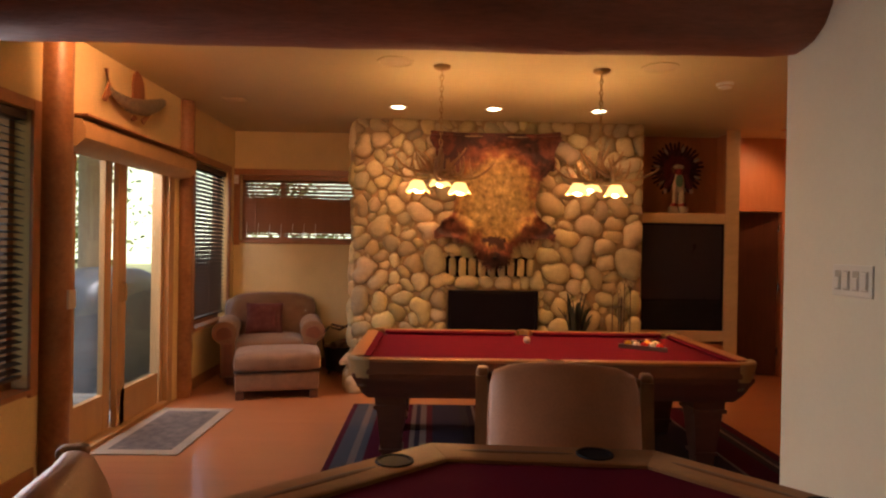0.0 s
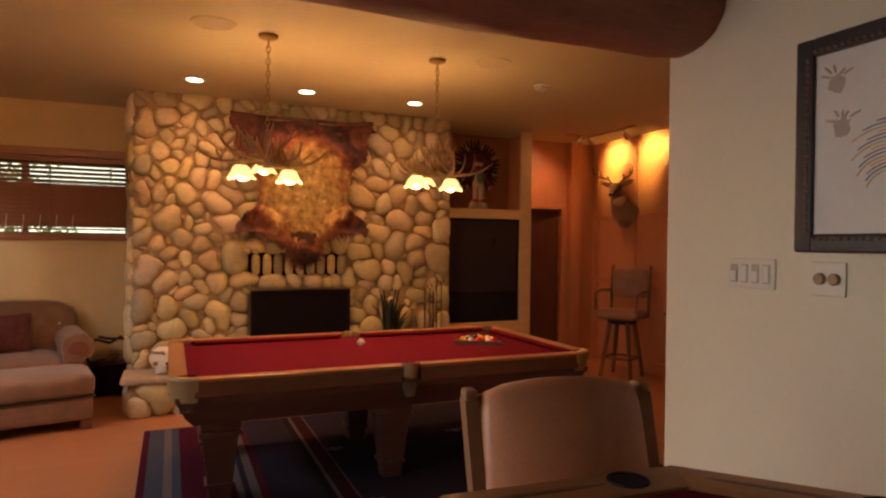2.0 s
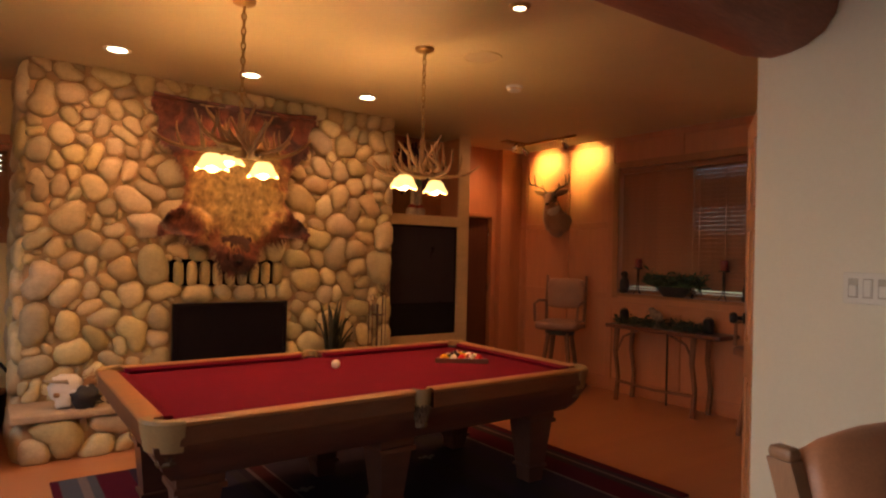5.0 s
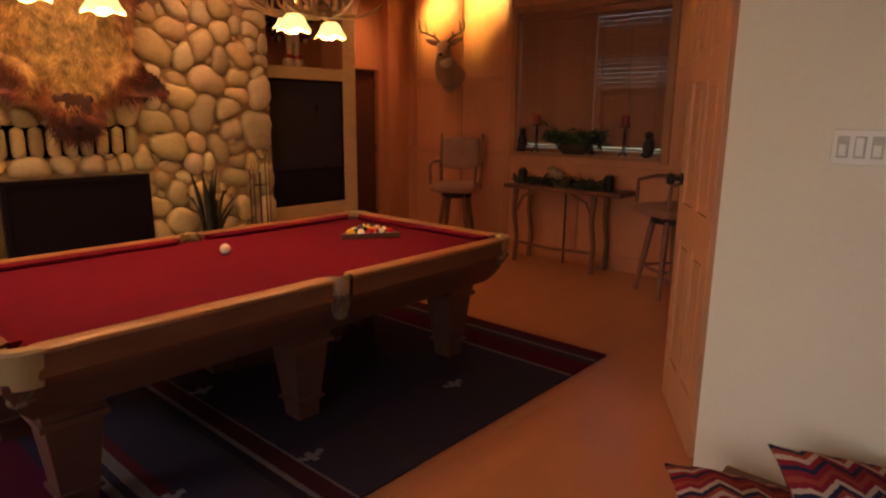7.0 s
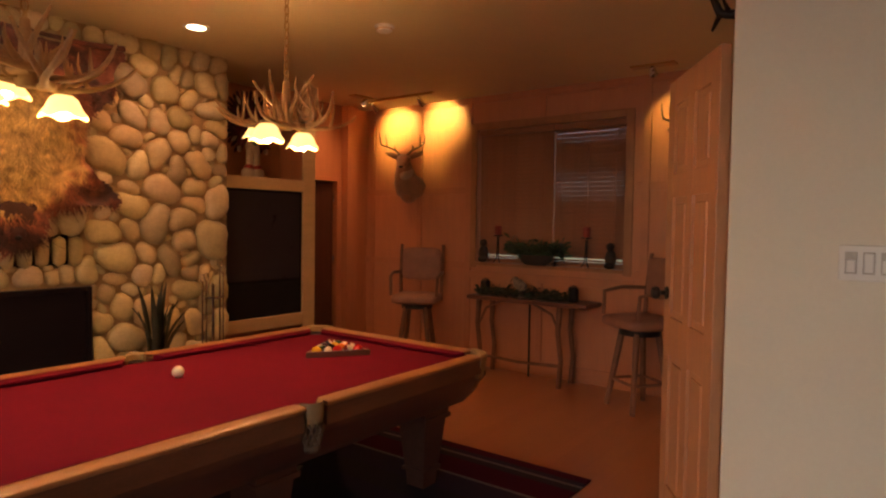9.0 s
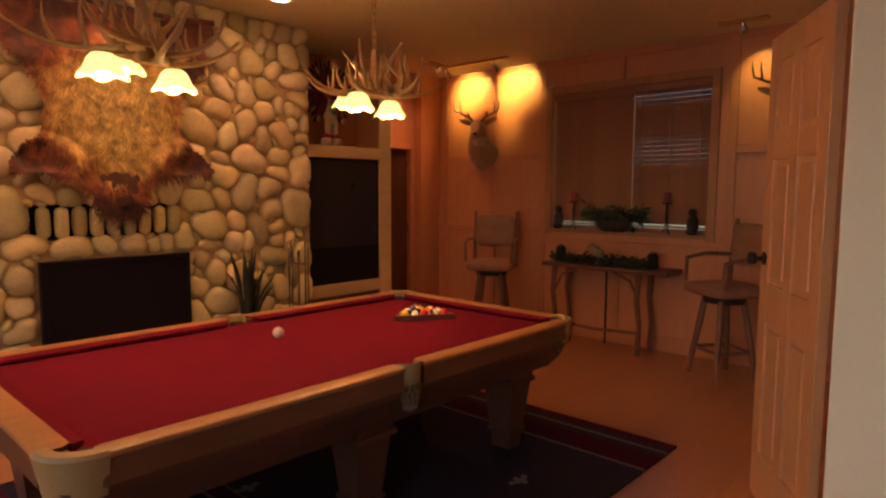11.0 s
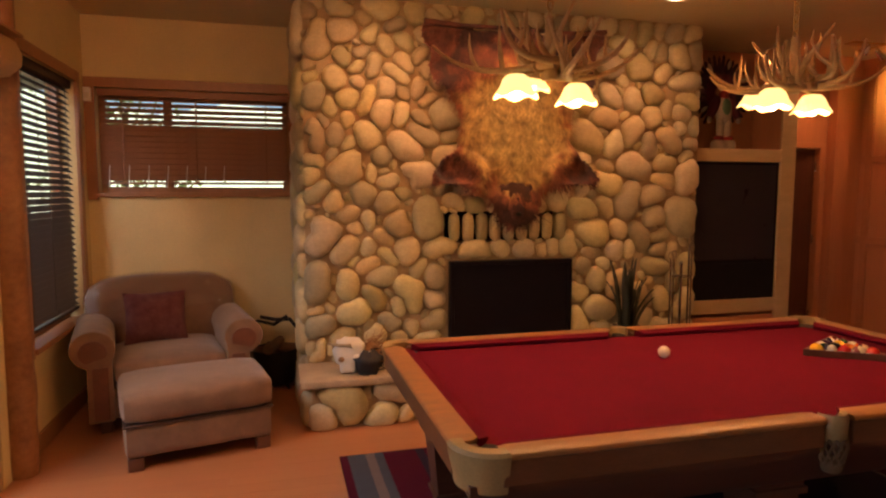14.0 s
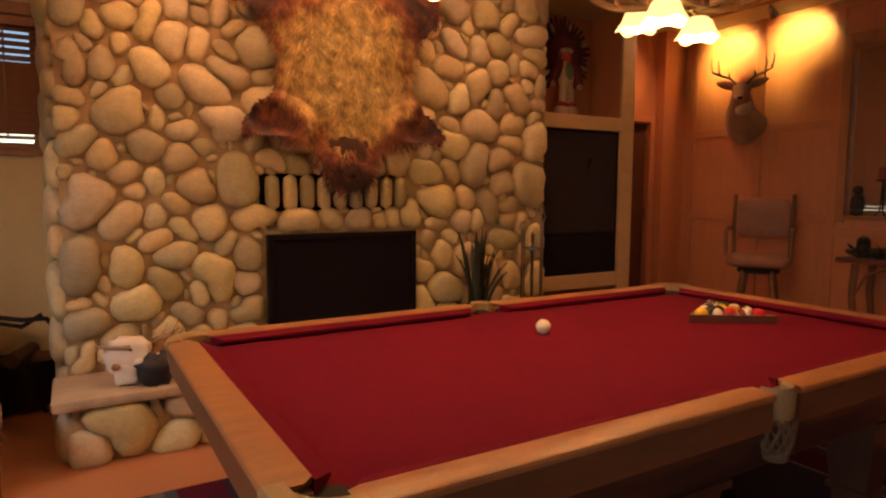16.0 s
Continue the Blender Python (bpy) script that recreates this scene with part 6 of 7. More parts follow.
part("rack_frame", bm, OAK_DARK, rk)

# ---- game table and chairs ----
GX, GY, GZ, GA = 0.256, 0.974, 0.945, 0.70
gt = empty("game_table", pose(GX, GY, 0, 0, 0, -3.8), "octagonal oak game table with crimson cloth and cup wells", "game table")
oc = lambda r: [(r / math.cos(math.pi / 8) * math.cos(math.pi / 8 + k * math.pi / 4), r / math.cos(math.pi / 8) * math.sin(math.pi / 8 + k * math.pi / 4)) for k in range(8)]
part("cloth_top", prism(B(), oc(GA - 0.118), GZ - 0.05, GZ - 0.012), CLOTH, gt, "crimson cloth top")
rings = [(GA - 0.12, GZ - 0.045), (GA - 0.12, GZ - 0.004), (GA - 0.112, GZ), (GA - 0.012, GZ), (GA, GZ - 0.012), (GA - 0.002, GZ - 0.045), (GA - 0.02, GZ - 0.06)]
for k in range(8):
    bm = B()
    rows = []
    for e, j in ((0.0008, k), (-0.0008, k + 1)):
        row = []
        for r, z in rings:
            x_, y_ = oc(r)[j % 8]
            nx, ny = oc(r)[(k + 1) % 8][0] - oc(r)[k][0], oc(r)[(k + 1) % 8][1] - oc(r)[k][1]
            row.append(bm.verts.new((x_ + e * nx, y_ + e * ny, z)))
        rows.append(row)
    n = len(rings)
    for q in range(n):
        bm.faces.new((rows[0][q], rows[0][(q + 1) % n], rows[1][(q + 1) % n], rows[1][q]))
    bm.faces.new(rows[0])
    bm.faces.new(rows[1][::-1])
    rl = part("rail", bm, OAK, gt, "", 30)
    p0, p1 = Vector((*oc(GA - 0.062)[k], 0)), Vector((*oc(GA - 0.062)[(k + 1) % 8], 0))
    c = p0.lerp(p1, 0.26)
    part("cup_well", lathe(B(), [(0.0, GZ + 0.0012), (0.036, GZ + 0.0012), (0.039, GZ + 0.004), (0.045, GZ + 0.004), (0.047, GZ - 0.001)], (c.x, c.y, 0), 22), BLACK, rl, "black cup well", 40)
    # groove is not cut: a thin lump in darker oak carries its shade
    c = p0.lerp(p1, 0.63)
    part("chip_slot", blob(B(), (c.x, c.y, GZ), (0.145, 0.011, 0.002), m=pose(0, 0, 0, 0, 0, math.degrees(math.atan2(p1.y - p0.y, p1.x - p0.x))), segs=20, rings=6, power=0.8), OAK_SHADE, rl, "chip groove drawn as a thin strip in shade-dark oak", 40)
part("apron", prism(B(), oc(GA - 0.16), GZ - 0.16, GZ - 0.05), OAK_DARK, gt)
part("pedestal", lathe(B(), [(0.0, 0.05), (0.13, 0.05), (0.15, 0.10), (0.09, 0.16), (0.10, 0.45), (0.12, 0.60), (0.18, GZ - 0.16)], segs=24), OAK_DARK, gt, "", 40)
for k in range(4):
    a_ = math.pi / 4 + k * math.pi / 2
    d = Vector((math.cos(a_), math.sin(a_), 0))
    part("foot", tube(B(), [d * 0.05 + Vector((0, 0, 0.14)), d * 0.22 + Vector((0, 0, 0.10)), d * 0.40 + Vector((0, 0, 0.035))], [0.05, 0.045, 0.034], 10), OAK_DARK, gt, "", 50)

OAKV = mat("oak_upright", (0.25, 0.125, 0.058), 0.38, var=0.25, scale=5, fine=60, bump=0.06, stretch=(5, 5, 0.8), coat=0.2)
ch = empty("game_chair", pose(0.385, 1.80, 0, 0, 0, -9.3) @ Matrix.Diagonal((0.95, 1, 1.012, 1)), "tall oak game chair with padded tan leather back", "chair", "chairs round the game table")
for s in (-1, 1):
    bm = B()
    pts = [(s * 0.20, -0.06, 0.0), (s * 0.21, -0.09, 0.35), (s * 0.222, -0.085, 0.62), (s * 0.236, -0.022, 0.92), (s * 0.240, 0.025, 1.075)]
    for (x0, y0, z0), (x1, y1, z1) in zip(pts, pts[1:]):
        vs = [bm.verts.new((x_ + dx, y_ + dy, z_)) for x_, y_, z_ in ((x0, y0, z0), (x1, y1, z1)) for dx, dy in ((-0.018, -0.024), (0.018, -0.024), (0.018, 0.024), (-0.018, 0.024))]
        for q in range(4):
            bm.faces.new((vs[q], vs[(q + 1) % 4], vs[4 + (q + 1) % 4], vs[4 + q]))
        bm.faces.new(vs[:4][::-1])
        bm.faces.new(vs[4:])
    box(bm, s * 0.240 - 0.018, s * 0.240 + 0.018, 0.001, 0.049, 1.073, 1.098, 0.009)
    part("back_post", bm, OAKV, ch)
    part("front_leg", tube(B(), [(s * 0.19, -0.42, 0), (s * 0.20, -0.42, 0.3), (s * 0.21, -0.42, 0.60)], [0.018, 0.022, 0.024], 10), OAKV, ch, "", 50)
    part("stretcher", tube(B(), [(s * 0.20, -0.42, 0.22), (s * 0.205, -0.08, 0.22)], 0.012, 8), OAKV, ch, "", 50)
part("foot_rail", tube(B(), [(-0.20, -0.42, 0.28), (0.20, -0.42, 0.28)], 0.014, 8), OAKV, ch, "", 50)
part("seat", cushion_box(-0.235, 0.235, -0.47, -0.07, 0.60, 0.68, 0.03, 0.015, 4), LEATHER, ch, "tan leather seat", 60)
bm = cushion_box(-0.212, 0.212, -0.045, 0.022, 0.72, 1.10, 0.028, 0.018, 14)
for v in bm.verts:
    v.co.y += -0.035 * (1 - (v.co.x / 0.22) ** 2) + 0.28 * (v.co.z - 1.10) + 0.025
    if v.co.z > 0.95:
        v.co.z += 0.008 * (1 - (v.co.x / 0.22) ** 2)
part("back_pad", bm, LEATHER, ch, "padded tan leather back", 60)
bm = B()
tube(bm, [(-0.235, 0.03, 1.065), (-0.12, 0.012, 1.09), (0, 0.005, 1.10), (0.12, 0.012, 1.09), (0.235, 0.03, 1.065)], 0.013, 10)
part("crest_rail", bm, OAKV, ch, "", 50)
copy_thing(ch, pose(-0.515, 0.90, 0, 0, 0, 101.8))

# ---- bench with pillows ----
bn = empty("low_bench", pose(1.10, 2.16, 0), "low dark wooden bench against the partition wall", "bench")
part("bench_top", box(B(), -0.33, 0.33, -0.42, 0.30, 0.13, 0.17, 0.008), OAK_DARK, bn)
for sx_ in (-1, 1):
    for sy_ in (-0.36, 0.24):
        part("leg", box(B(), sx_ * 0.28 - 0.025, sx_ * 0.28 + 0.025, sy_ - 0.025, sy_ + 0.025, 0, 0.13, 0.004), OAK_DARK, bn)
DEEP, BLUE, PALER, RUST = (0.17, 0.015, 0.025), (0.02, 0.02, 0.045), (0.36, 0.29, 0.24), (0.22, 0.045, 0.03)
KILIM = banded("kilim_bands", [(k / 27, (DEEP, BLUE, DEEP, PALER, RUST, BLUE, PALER, DEEP, RUST)[k % 9]) for k in range(27)], -0.24, 0.29, zig=0.055)
for k, m_ in enumerate((pose(0.95, 2.24, 0.275, 12, 0, 0) @ pose(0, 0, 0, 0, 6, 30), pose(1.13, 1.98, 0.315, 16, 0, 0) @ pose(0, 0, 0, 0, -10, 40))):
    bm = pillow(0.23, 0.23, 0.085, 20 + k)
    ob = tagged(part("patterned_pillow", bm, KILIM, None, "", 60), "red, navy and cream banded woven pillow on the bench", "pillow", "pillows on the bench")
    ob.matrix_world = m_

# ---- on the partition wall ----
CARVED = mat("black_carved_frame", (0.022, 0.013, 0.009), 0.4, var=0.3, scale=20, fine=60, bump=0.5)
PAPER = mat("cream_art_paper", (0.66, 0.62, 0.55), 0.85, var=0.05, scale=4, bump=0.05)
PY1, PY0, PZ0, PZ1 = 1.975, 1.22, 1.443, 2.140
pc = empty("framed_picture", pose(XW, 0, 0), "cream abstract print in a carved black frame", "picture")
for y0, y1, z0, z1 in ((PY0, PY0 + 0.06, PZ0, PZ1), (PY1 - 0.06, PY1, PZ0, PZ1), (PY0 + 0.06, PY1 - 0.06, PZ0, PZ0 + 0.06), (PY0 + 0.06, PY1 - 0.06, PZ1 - 0.06, PZ1)):
    part("frame_side", box(B(), -0.032, 0, y0, y1, z0, z1, 0.008), CARVED, pc)
bm = B()
for q in range(28):
    f = PY0 + 0.07 + (PY1 - PY0 - 0.14) * q / 27
    for z in (PZ0 + 0.045, PZ1 - 0.045):
        blob(bm, (-0.032, f, z), (0.006, 0.009, 0.007), segs=8, rings=5)
for q in range(26):
    f = PZ0 + 0.07 + (PZ1 - PZ0 - 0.14) * q / 25
    for y_ in (PY0 + 0.045, PY1 - 0.045):
        blob(bm, (-0.032, y_, f), (0.006, 0.007, 0.009), segs=8, rings=5)
part("beading", bm, OAK_DARK, pc, "carved bead moulding", 60)
part("print", box(B(), -0.014, -0.010, PY0 + 0.06, PY1 - 0.06, PZ0 + 0.06, PZ1 - 0.06), PAPER, pc, "cream paper print")
ART = [mat("art_ink_" + n, c, 0.85, var=0.1, bump=0.0) for n, c in (("umber", (0.42, 0.35, 0.28)), ("ochre", (0.55, 0.33, 0.08)), ("blue", (0.10, 0.16, 0.36)), ("red", (0.36, 0.06, 0.05)))]
rg = random.Random(9)
for k in range(4):
    bm = B()
    y_, z_ = 1.845 - 0.02 * (k % 2) - 0.22 * (k // 2), 1.99 - 0.14 * (k % 2)
    blob(bm, (-0.0142, y_, z_ - 0.012), (0.0012, 0.026, 0.028), rough=0.6, seed=k)
    for q in range(5):
        a_, l_ = radians(35 + 27 * q + rg.uniform(-8, 8)), rg.uniform(0.05, 0.075)
        tube(bm, [(-0.0142, y_ + f * l_ * math.cos(a_), z_ + f * l_ * math.sin(a_) - 0.012 * f * f) for f in (0.45, 0.7, 1.0)], [0.004, 0.0045, 0.003], 5)
    part("ink_stroke", bm, ART[0], pc)
for k in range(16):
    bm = B()
    r = 0.07 + 0.011 * k
    pts = [(-0.0145, 1.68 + r * math.cos(t), 1.62 + r * math.sin(t)) for t in [radians(20 + 9 * q + 3 * k) for q in range(14)]]
    tube(bm, pts[k % 4:k % 5 + 9], 0.0022, 5)
    part("ink_arc", bm, ART[(1, 2, 3, 1)[k % 4]], pc)
# darker tint that draws the shade round each rocker
SWITCH_SHADE = mat("switch_shade_tint", (0.40, 0.35, 0.26), 0.6, bump=0.0)
sw = empty("switch_plate", pose(XW, 2.163, 1.362), "cream four-gang light switch plate on the wall", "light switch")
part("cover_plate", box(B(), -0.008, 0, -0.102, 0.102, -0.055, 0.055, 0.004), CREAM, sw)
for k in range(4):
    y_ = -0.069 + 0.046 * k
    t_ = part("toggle_surround", box(B(), -0.0095, -0.0072, y_ - 0.016, y_ + 0.016, -0.034, 0.034, 0.001), SWITCH_SHADE, sw, "tinted plate drawing the shade round the rocker")
    part("rocker", box(B(), -0.014, -0.0097, y_ - 0.012, y_ + 0.012, -0.028, 0.030 - 0.02 * (k % 2), 0.003), CREAM, t_)
dmn = empty("dimmer_plate", pose(XW, 1.868, 1.358), "cream plate with two round brown dimmer knobs", "dimmer switch")
part("cover_plate", box(B(), -0.008, 0, -0.058, 0.058, -0.055, 0.055, 0.004), CREAM, dmn)
for s in (-1, 1):
    part("dimmer_knob", lathe(B(), [(0.019, 0), (0.019, 0.012), (0.016, 0.016), (0, 0.016)], segs=18, m=pose(-0.0072, s * 0.024, 0, 0, -90, 0)), POCKET, dmn, "brown round knob", 40)
ls = empty("post_switch", pose(XL + 0.137, 3.94, 1.09), "small cream switch on the log post", "light switch")
part("cover_plate", box(B(), -0.01, 0.006, -0.038, 0.038, -0.058, 0.058, 0.004), CREAM, ls)
part("rocker", box(B(), 0.0062, 0.010, -0.014, 0.014, -0.03, 0.03, 0.002), CREAM, ls)
ps = empty("alarm_sensor", pose(-2.31, YB, 2.2), "small white alarm sensor in the room corner", "sensor")
part("housing", box(B(), -0.015, 0.035, -0.045, 0, -0.05, 0.05, 0.006), WHITE, ps)
part("lens", box(B(), -0.006, 0.026, -0.049, -0.0452, -0.03, 0.01, 0.002), PAPER, ps)

# ---- console, stools and sill display ----
RUSTIC = mat("rustic_branch_wood", (0.18, 0.085, 0.045), 0.65, var=0.35, scale=8, fine=60, bump=0.5)
cs = empty("console_table", pose(4.37, 4.93, 0), "rustic console table with branch legs and dark top", "console table")
bm = B()
box(bm, -0.17, 0.17, -0.63, 0.63, 0.735, 0.775, 0.012)
for v in bm.verts:
    v.co.x += 0.012 * noise.noise(v.co * 6)
part("tabletop", bm, DARKWOOD, cs, "dark plank top")
for x_, y_ in ((-0.13, -0.36), (-0.13, 0.50), (0.13, -0.36), (0.13, 0.50)):
    bm = B()
    tube(bm, [(x_, y_, 0), (x_ + 0.012, y_ - 0.012, 0.25), (x_ - 0.01, y_ + 0.01, 0.5), (x_, y_, 0.736)], [0.026, 0.022, 0.024, 0.028], 9)
    part("leg", bm, RUSTIC, cs, "", 50)
for x_, s in ((-0.13, 1), (-0.13, -1)):
    part("curved_brace", tube(B(), [(x_, 0.50 if s > 0 else -0.36, 0.50), (x_, (0.42 if s > 0 else -0.28), 0.66), (x_, (0.25 if s > 0 else -0.1), 0.735)], 0.012, 8), RUSTIC, cs, "", 50)
part("stretcher", tube(B(), [(-0.13, -0.36, 0.20), (-0.13, 0.07, 0.18), (-0.13, 0.50, 0.20)], 0.014, 8), RUSTIC, cs, "", 50)
part("back_upright", tube(B(), [(0.10, 0.07, 0), (0.10, 0.07, 0.735)], 0.010, 8), IRON, cs, "", 50)
GREEN = mat("dark_evergreen", (0.022, 0.035, 0.018), 0.7, var=0.4, scale=20, bump=0.2, island=0.4)


def sprigs(bm, n, sx_, sy_, sz_, rg, ln=0.09, w=0.012):
    for _ in range(n):
        p = Vector((rg.gauss(0, sx_), rg.uniform(-sy_, sy_), abs(rg.gauss(0, sz_))))
        d = Vector((rg.gauss(0, 0.6), rg.gauss(0, 0.8), rg.gauss(0.4, 0.5))).normalized()
        n_ = d.orthogonal().normalized() * w
        q = p + d * ln * rg.uniform(0.5, 1.1)
        m_ = (p + q) / 2
        vs = [bm.verts.new(p), bm.verts.new(m_ + n_), bm.verts.new(q), bm.verts.new(m_ - n_)]
        bm.faces.new(vs)


rg = random.Random(14)
gl = empty("evergreen_garland", pose(4.36, 5.0, 0.776), "dark evergreen garland lying along the console table", "garland")
bm = B()
sprigs(bm, 700, 0.05, 0.50, 0.03, rg)
part("foliage", bm, GREEN, gl)
bm = B()
tube(bm, [(0, -0.5, 0.006), (0.02, 0, 0.012), (0, 0.5, 0.006)], 0.006, 6)
part("stem", bm, RUSTIC, gl)
bd = tagged(part("bird_figurine", blob(blob(tube(B(), [(0, 0, 0), (0, 0, 0.08)], [0.035, 0.02], 10), (0, 0.01, 0.12), (0.045, 0.075, 0.05), m=pose(0, 0, 0, 35, 0, 0)), (0, 0.055, 0.175), (0.025, 0.03, 0.025)), mat("speckled_bird", (0.24, 0.18, 0.12), 0.7, var=0.6, scale=25, bump=0.2), None, "", 60), "speckled bird figurine on the console table", "figurine")
bd.matrix_world = pose(4.33, 5.02, 0.776, 0, 0, 40)
for nm, y_, h_ in (("small_lantern", 5.44, 0.16), ("dark_canister", 4.50, 0.15)):
    cn = empty(nm, pose(4.36, y_, 0.776), "small dark metal %s on the console table" % nm.split("_")[1], nm.split("_")[1])
    part("body", lathe(B(), [(0, 0), (0.045, 0), (0.05, 0.01), (0.046, h_ * 0.8), (0.03, h_ * 0.9), (0, h_ * 0.9)], segs=18), IRON, cn, "", 40)
    part("cap", lathe(B(), [(0.034, h_ * 0.9), (0.03, h_ * 0.96), (0.01, h_), (0, h_ * 1.04)], segs=18), RUSTIC, cn, "", 40)

SEATC = mat("brown_stool_cover", (0.28, 0.14, 0.085), 0.7, var=0.2, scale=10, fine=150, bump=0.3)
stl = empty("bar_stool", pose(4.13, 6.12, 0, 0, 0, -62), "swivel wooden bar stool with padded seat and back", "bar stool", "bar stools")
for k in range(4):
    a_ = math.pi / 4 + k * math.pi / 2
    d = Vector((math.cos(a_), math.sin(a_), 0))
    part("leg", tube(B(), [d * 0.25, d * 0.14 + Vector((0, 0, 0.62))], [0.022, 0.026], 9), RUSTIC, stl, "", 50)
bm = B()
tube(bm, [Vector((0.212 * math.cos(t), 0.212 * math.sin(t), 0.22)) for t in [math.pi / 4 + math.pi / 2 * j for j in range(5)]], 0.013, 8)
part("foot_ring", bm, RUSTIC, stl, "", 50)
part("swivel", lathe(B(), [(0, 0.60), (0.16, 0.60), (0.16, 0.64), (0.10, 0.65), (0, 0.66)], segs=20), IRON, stl, "", 40)
part("seat", cushion_box(-0.23, 0.23, -0.22, 0.22, 0.655, 0.745, 0.035, 0.015, 31), SEATC, stl, "padded brown seat", 60)
bm = cushion_box(-0.20, 0.20, 0.19, 0.25, 0.88, 1.20, 0.025, 0.012, 32)
part("back_pad", bm, SEATC, stl, "padded brown back", 60)
for s in (-1, 1):
    part("back_post", tube(B(), [(s * 0.215, 0.20, 0.66), (s * 0.222, 0.22, 0.95), (s * 0.222, 0.26, 1.24)], [0.02, 0.018, 0.016], 9), RUSTIC, stl, "", 50)
    part("armrest", tube(B(), [(s * 0.222, 0.22, 0.95), (s * 0.25, 0.0, 0.96), (s * 0.24, -0.18, 0.93), (s * 0.23, -0.19, 0.74)], 0.016, 9), RUSTIC, stl, "", 50)
copy_thing(stl, pose(4.11, 3.80, 0.0, 0, 0, -125))

SILL = RW[2] + 0.007
CANDLE = mat("red_candle_wax", (0.24, 0.04, 0.03), 0.5, var=0.1, bump=0.05)
cd = empty("candle_holder", pose(4.55, 4.47, SILL), "wrought-iron holder with a thick red candle", "candle holder", "candle holders on the window sill")
bm = B()
for k in range(3):
    a_ = 2 * math.pi * k / 3
    tube(bm, [(0.045 * math.cos(a_), 0.045 * math.sin(a_), 0.004), (0.012 * math.cos(a_), 0.012 * math.sin(a_), 0.05), (0.010 * math.cos(a_ + 1), 0.010 * math.sin(a_ + 1), 0.27)], 0.005, 6)
lathe(bm, [(0, 0.265), (0.045, 0.27), (0.05, 0.28), (0, 0.276)], (0, 0, 0), 16)
part("stand", bm, IRON, cd, "", 40)
part("candle", lathe(B(), [(0, 0.281), (0.034, 0.281), (0.035, 0.37), (0.03, 0.375), (0, 0.371)], segs=18), CANDLE, cd, "thick red candle", 40)
copy_thing(cd, pose(4.55, 5.42, SILL))
BEAR = mat("dark_carved_wood", (0.025, 0.017, 0.013), 0.6, var=0.3, scale=20, bump=0.4)
br = tagged(part("bear_carving", blob(blob(blob(blob(B(), (0, 0, 0.09), (0.05, 0.05, 0.09)), (-0.01, 0, 0.20), (0.036, 0.036, 0.036)), (-0.04, 0, 0.195), (0.02, 0.016, 0.014)), (-0.03, 0, 0.03), (0.04, 0.05, 0.03)), BEAR, None, "", 60), "small dark carved bear figure on the sill", "figurine", "bear carvings on the sill")
br.matrix_world = pose(4.56, 4.24, SILL)
copy_thing(br, pose(4.56, 5.60, SILL, 0, 0, 20))
ga = empty("green_arrangement", pose(4.53, 4.98, SILL), "low basket of dark green leaves on the sill", "plant arrangement")
bm = B()
lathe(bm, [(0, 0), (0.06, 0), (0.09, 0.05), (0.10, 0.10), (0.09, 0.10), (0, 0.07)], segs=18)
for v in bm.verts:
    v.co.y *= 1.9
    v.co.x *= 0.8
part("basket", bm, BEAR, ga, "", 40)
bm = B()
sprigs(bm, 520, 0.03, 0.30, 0.05, rg, 0.10, 0.016)
for v in bm.verts:
    v.co.z += 0.10
part("leaves", bm, mat("sill_foliage", (0.045, 0.075, 0.03), 0.6, var=0.4, scale=20, bump=0.1, island=0.4), ga)
wf = empty("wire_fan", pose(4.50, 4.76, SILL), "dark wire fan ornament on the sill", "ornament")
bm = B()
for k in range(9):
    t = radians(20 + 17.5 * k)
    tube(bm, [(0, 0, 0.0), (0.0, 0.10 * math.cos(t), 0.20 * math.sin(t))], 0.0025, 5)
tube(bm, [(0, 0.10 * math.cos(t), 0.20 * math.sin(t)) for t in [radians(10 + 16 * k) for k in range(11)]], 0.004, 6)
part("wires", bm, IRON, wf)

# ---- outside ----
setting("ground", box(B(), -400, 400, -400, 400, -0.6, -0.5), GRASS, "sunlit grassy ground round the house", "ground")
dk = empty("deck", None, "weathered grey plank deck outside the patio door", "deck", "", "structure")
me = mesh_of("plank", box(B(), -1.6, 1.6, 0.003, 0.137, -0.04, 0.0), DECK, False)
for i in range(58):
    ob = new("plank", me)
    ob.parent = dk
    ob.matrix_world = pose(-2.52 - 1.6, 1.5 + 0.14 * i, -0.03)
setting("deck_skirt", box(B(), -5.7, -2.52, 1.5, 9.6, -0.5, -0.075), DECK, "grey boards closing the underside of the deck", "deck")
setting("porch_roof", box(B(), -4.5, -2.52, 0.4, 9.8, 2.55, 2.72), BARK, "wooden porch roof over the deck", "roof")
log("porch_post", (-3.55, 6.72, -0.03), (-3.55, 6.72, 2.55), 0.15, BARK, "pale peeled log post of the porch", "post", 22)
gc = empty("covered_grill", pose(-3.12, 6.15, -0.03), "barbecue grill under a dark grey vinyl cover", "grill")
bm = cushion_box(-0.30, 0.30, -0.62, 0.62, 0.06, 1.22, 0.10, 0.01, 44)
for v in bm.verts:
    f = 1 + 0.10 * max(0, 0.9 - v.co.z) * 0.6 + 0.035 * noise.noise(Vector((v.co.x * 4, v.co.y * 4, v.co.z * 1.2)))
    v.co.x *= f
    v.co.y *= f
    if v.co.z > 1.0:
        v.co.z -= 0.12 * (abs(v.co.y) / 0.62) ** 2
part("cover", bm, COVER, gc, "", 60)
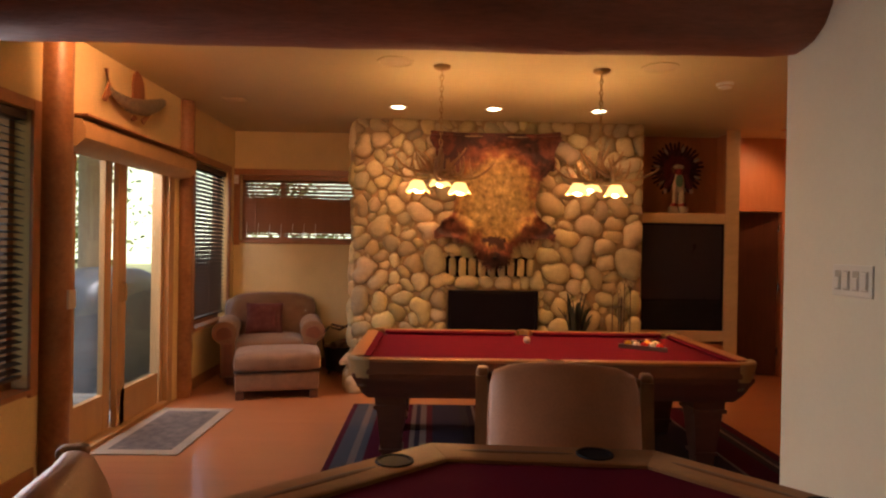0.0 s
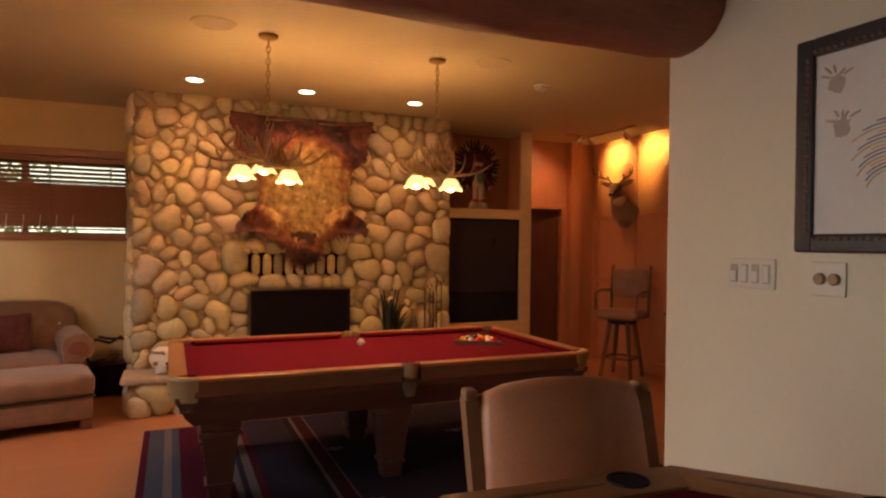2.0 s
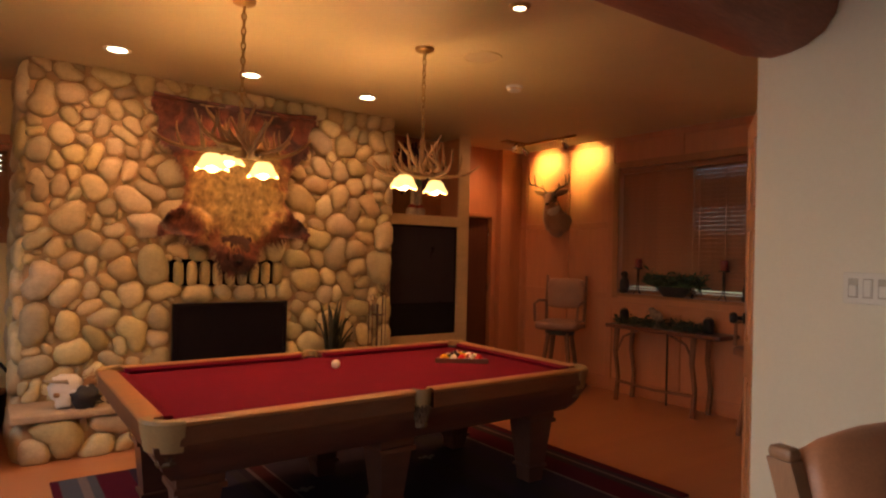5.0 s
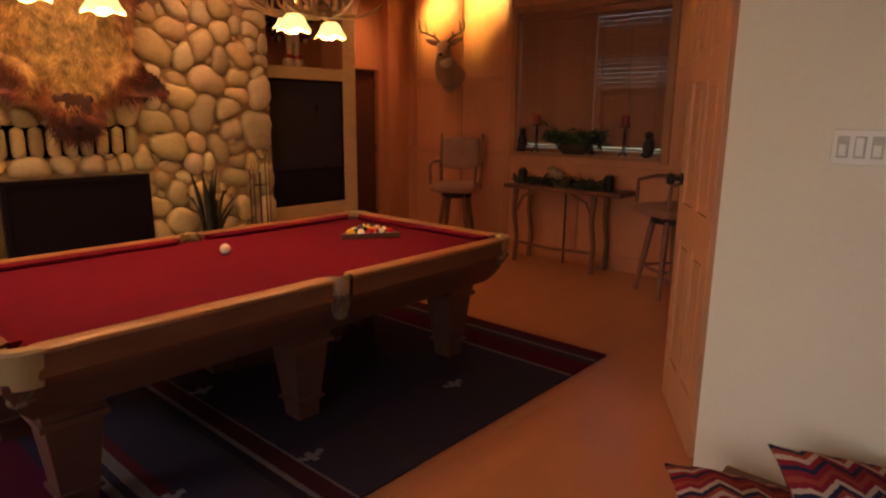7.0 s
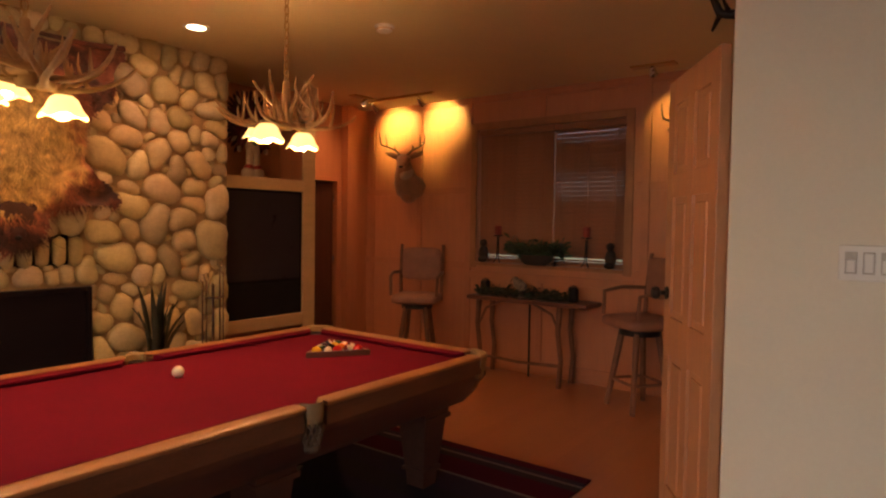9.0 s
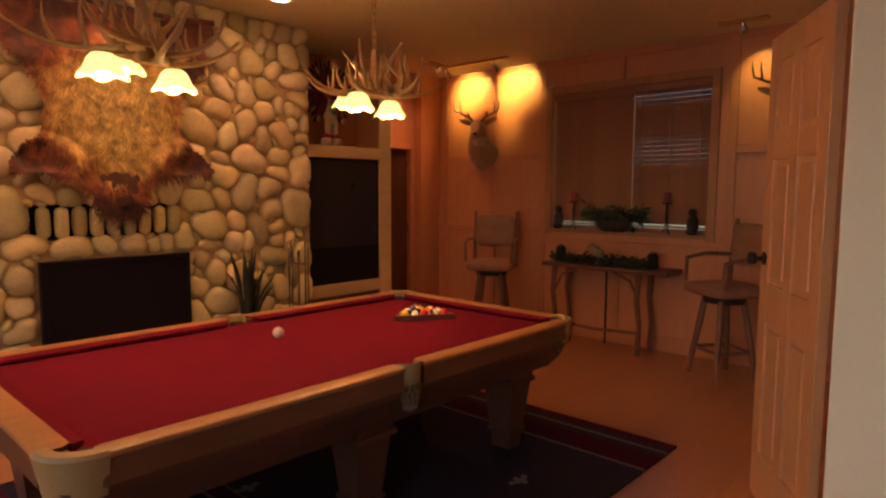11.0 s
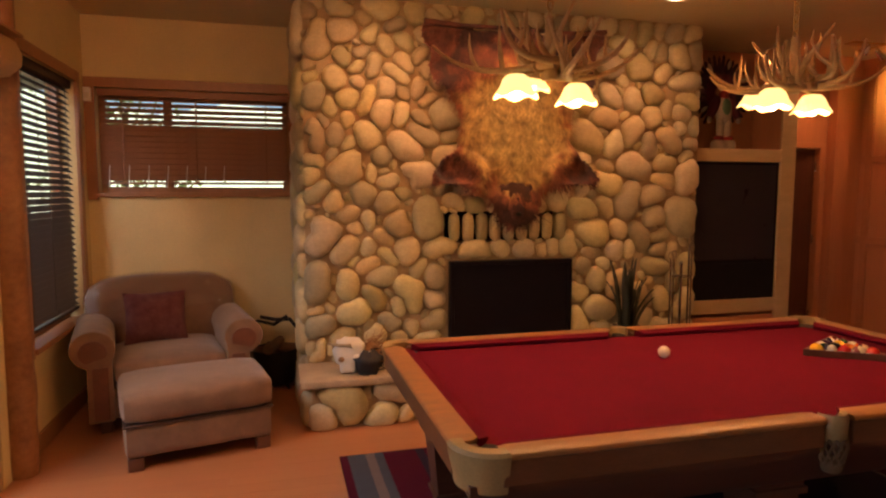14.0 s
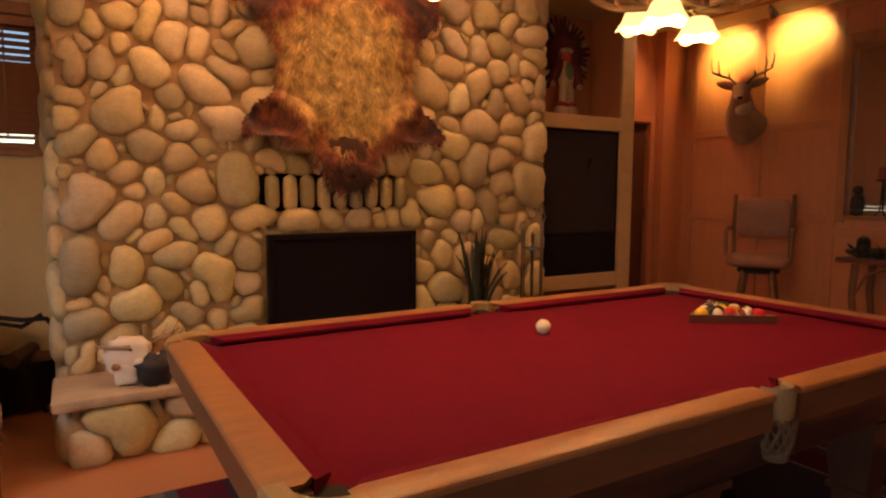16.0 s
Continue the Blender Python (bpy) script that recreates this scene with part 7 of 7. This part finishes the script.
for sx_ in (-0.24, 0.24):
    for sy_ in (-0.5, 0.5):
        part("caster", lathe(B(), [(0, 0), (0.03, 0.0), (0.03, 0.07), (0, 0.07)], (sx_, sy_, 0), 12), BLACK, gc)
part("hem", box(B(), -0.335, 0.335, -0.66, 0.66, 0.07, 0.16, 0.02), mat("pale_cover_hem", (0.40, 0.40, 0.38), 0.6, bump=0.1), gc, "pale reflective hem")

TRUNK = mat("tree_bark", (0.10, 0.075, 0.05), 0.9, var=0.3, scale=6, bump=0.6)


def tree(x, y, h, crown, seed, n=1500):
    rg = random.Random(seed)
    t = empty("tree", pose(x, y, -0.5), "leafy green tree in sunlight beyond the deck", "tree", "trees beyond the deck")
    bm = B()
    tube(bm, [(0, 0, 0), (0.05, 0.03, h * 0.3), (0.0, 0.08, h * 0.6), (0.05, 0.0, h * 0.9)], [0.16, 0.13, 0.09, 0.03], 9)
    ends = []
    for k in range(11):
        z = h * (0.22 + 0.06 * k)
        a = k * 2.4 + rg.random()
        e = Vector((math.cos(a) * crown * rg.uniform(0.5, 0.95), math.sin(a) * crown * rg.uniform(0.5, 0.95), z + h * rg.uniform(0.05, 0.2)))
        tube(bm, [(0, 0, z), e * 0.5 + Vector((0, 0, z * 0.5)), e], [0.05, 0.035, 0.01], 6)
        ends.append(e)
        ends.append(e * 0.6 + Vector((0, 0, z * 0.4)))
    part("trunk", bm, TRUNK, t, "", 50)
    bm = B()
    for _ in range(n):
        c = rg.choice(ends)
        p = c + Vector((rg.gauss(0, crown * 0.26), rg.gauss(0, crown * 0.26), rg.gauss(0, h * 0.075)))
        u = Vector((rg.gauss(0, 1), rg.gauss(0, 1), rg.gauss(0, 0.6))).normalized() * rg.uniform(0.07, 0.14)
        v = u.orthogonal().normalized() * rg.uniform(0.04, 0.07)
        bm.faces.new([bm.verts.new(q) for q in (p - u, p + v, p + u, p - v)])
    tagged(part("crown", bm, LEAF, t), kind="stuff")


for k, (x, y, h, c) in enumerate(((-9.0, 13.5, 6.0, 2.2), (-16.5, 14.0, 6.5, 2.3), (-11.5, 10.5, 6.5, 2.4), (-12.5, 17.5, 7.5, 2.8), (-8.5, 9.5, 4.8, 1.8), (-13.2, 22.0, 8.0, 3.0), (-13.0, 6.0, 7.0, 2.6), (-5.6, 24.0, 5.0, 2.2))):
    tree(x, y, h, c, 90 + k)

# added sheet whose emission stands in for the overbright daylight outside
GLOW_SHEET = mat("glowing_daylight_sheet", (0.80, 0.86, 0.62), 0.9, var=0.35, scale=0.12, fine=0.9, bump=0.0, other=(0.95, 0.95, 0.86), glow=1.5)
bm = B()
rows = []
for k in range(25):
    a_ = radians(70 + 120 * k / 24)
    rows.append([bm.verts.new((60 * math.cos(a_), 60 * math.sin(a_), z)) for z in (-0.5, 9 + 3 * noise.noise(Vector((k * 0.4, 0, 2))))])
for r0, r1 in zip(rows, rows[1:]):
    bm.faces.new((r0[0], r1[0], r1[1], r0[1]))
setting("backdrop", bm, GLOW_SHEET, "added glowing pale sheet standing in for the bright distance", "backdrop")

# ---- stones, last ----
FRONT = Matrix(((1, 0, 0, FX0), (0, 0, -1, FY), (0, 1, 0, HZ), (0, 0, 0, 1)))
stone_face(fp, FRONT, FX1 - FX0, ZC - HZ, 345, [(IX0 - FX0 - 0.01, IX1 - FX0 + 0.01, -1, IZ1 - HZ + 0.005), (SX0 - FX0, SX1 - FX0, SZ0 - HZ, SZ1 - HZ)], 21)
for i in range(9):
    u = SX0 + 0.07 + i * (SX1 - SX0 - 0.11) / 8
    rg = random.Random(60 + i)
    hh = (SZ1 - SZ0) / 2 + 0.012
    wd = rg.uniform(0.038, 0.044)
    rad = []
    for k in range(16):
        an = 2 * math.pi * k / 16
        rad.append((abs(math.cos(an) / wd) ** 4 + abs(math.sin(an) / hh) ** 4) ** (-1 / 4) * rg.uniform(0.97, 1.03) + 0.008)
    ob = new("stone", mesh_of("stone", stone(rad, 0.06, 700 + i), STONE, 75))
    ob.parent = fp
    ob.matrix_world = Matrix(((1, 0, 0, u), (0, 0, -1, FY), (0, 1, 0, (SZ0 + SZ1) / 2), (0, 0, 0, 1)))
SIDE = Matrix(((0, 0, -1, FX0), (-1, 0, 0, YB - 0.004), (0, 1, 0, 0), (0, 0, 0, 1)))
stone_face(fp, SIDE, YB - FY, ZC, 70, [], 33)
HFRONT = Matrix(((1, 0, 0, HX0 + 0.05), (0, 0, -1, HY + 0.06), (0, 1, 0, 0), (0, 0, 0, 1)))
stone_face(hearth, HFRONT, HX1 - HX0 - 0.06, HZ - 0.055, 40, [], 41)
HSIDE = Matrix(((0, 0, -1, HX0 + 0.06), (-1, 0, 0, FY), (0, 1, 0, 0), (0, 0, 0, 1)))
stone_face(hearth, HSIDE, FY - HY - 0.06, HZ - 0.055, 6, [], 47)
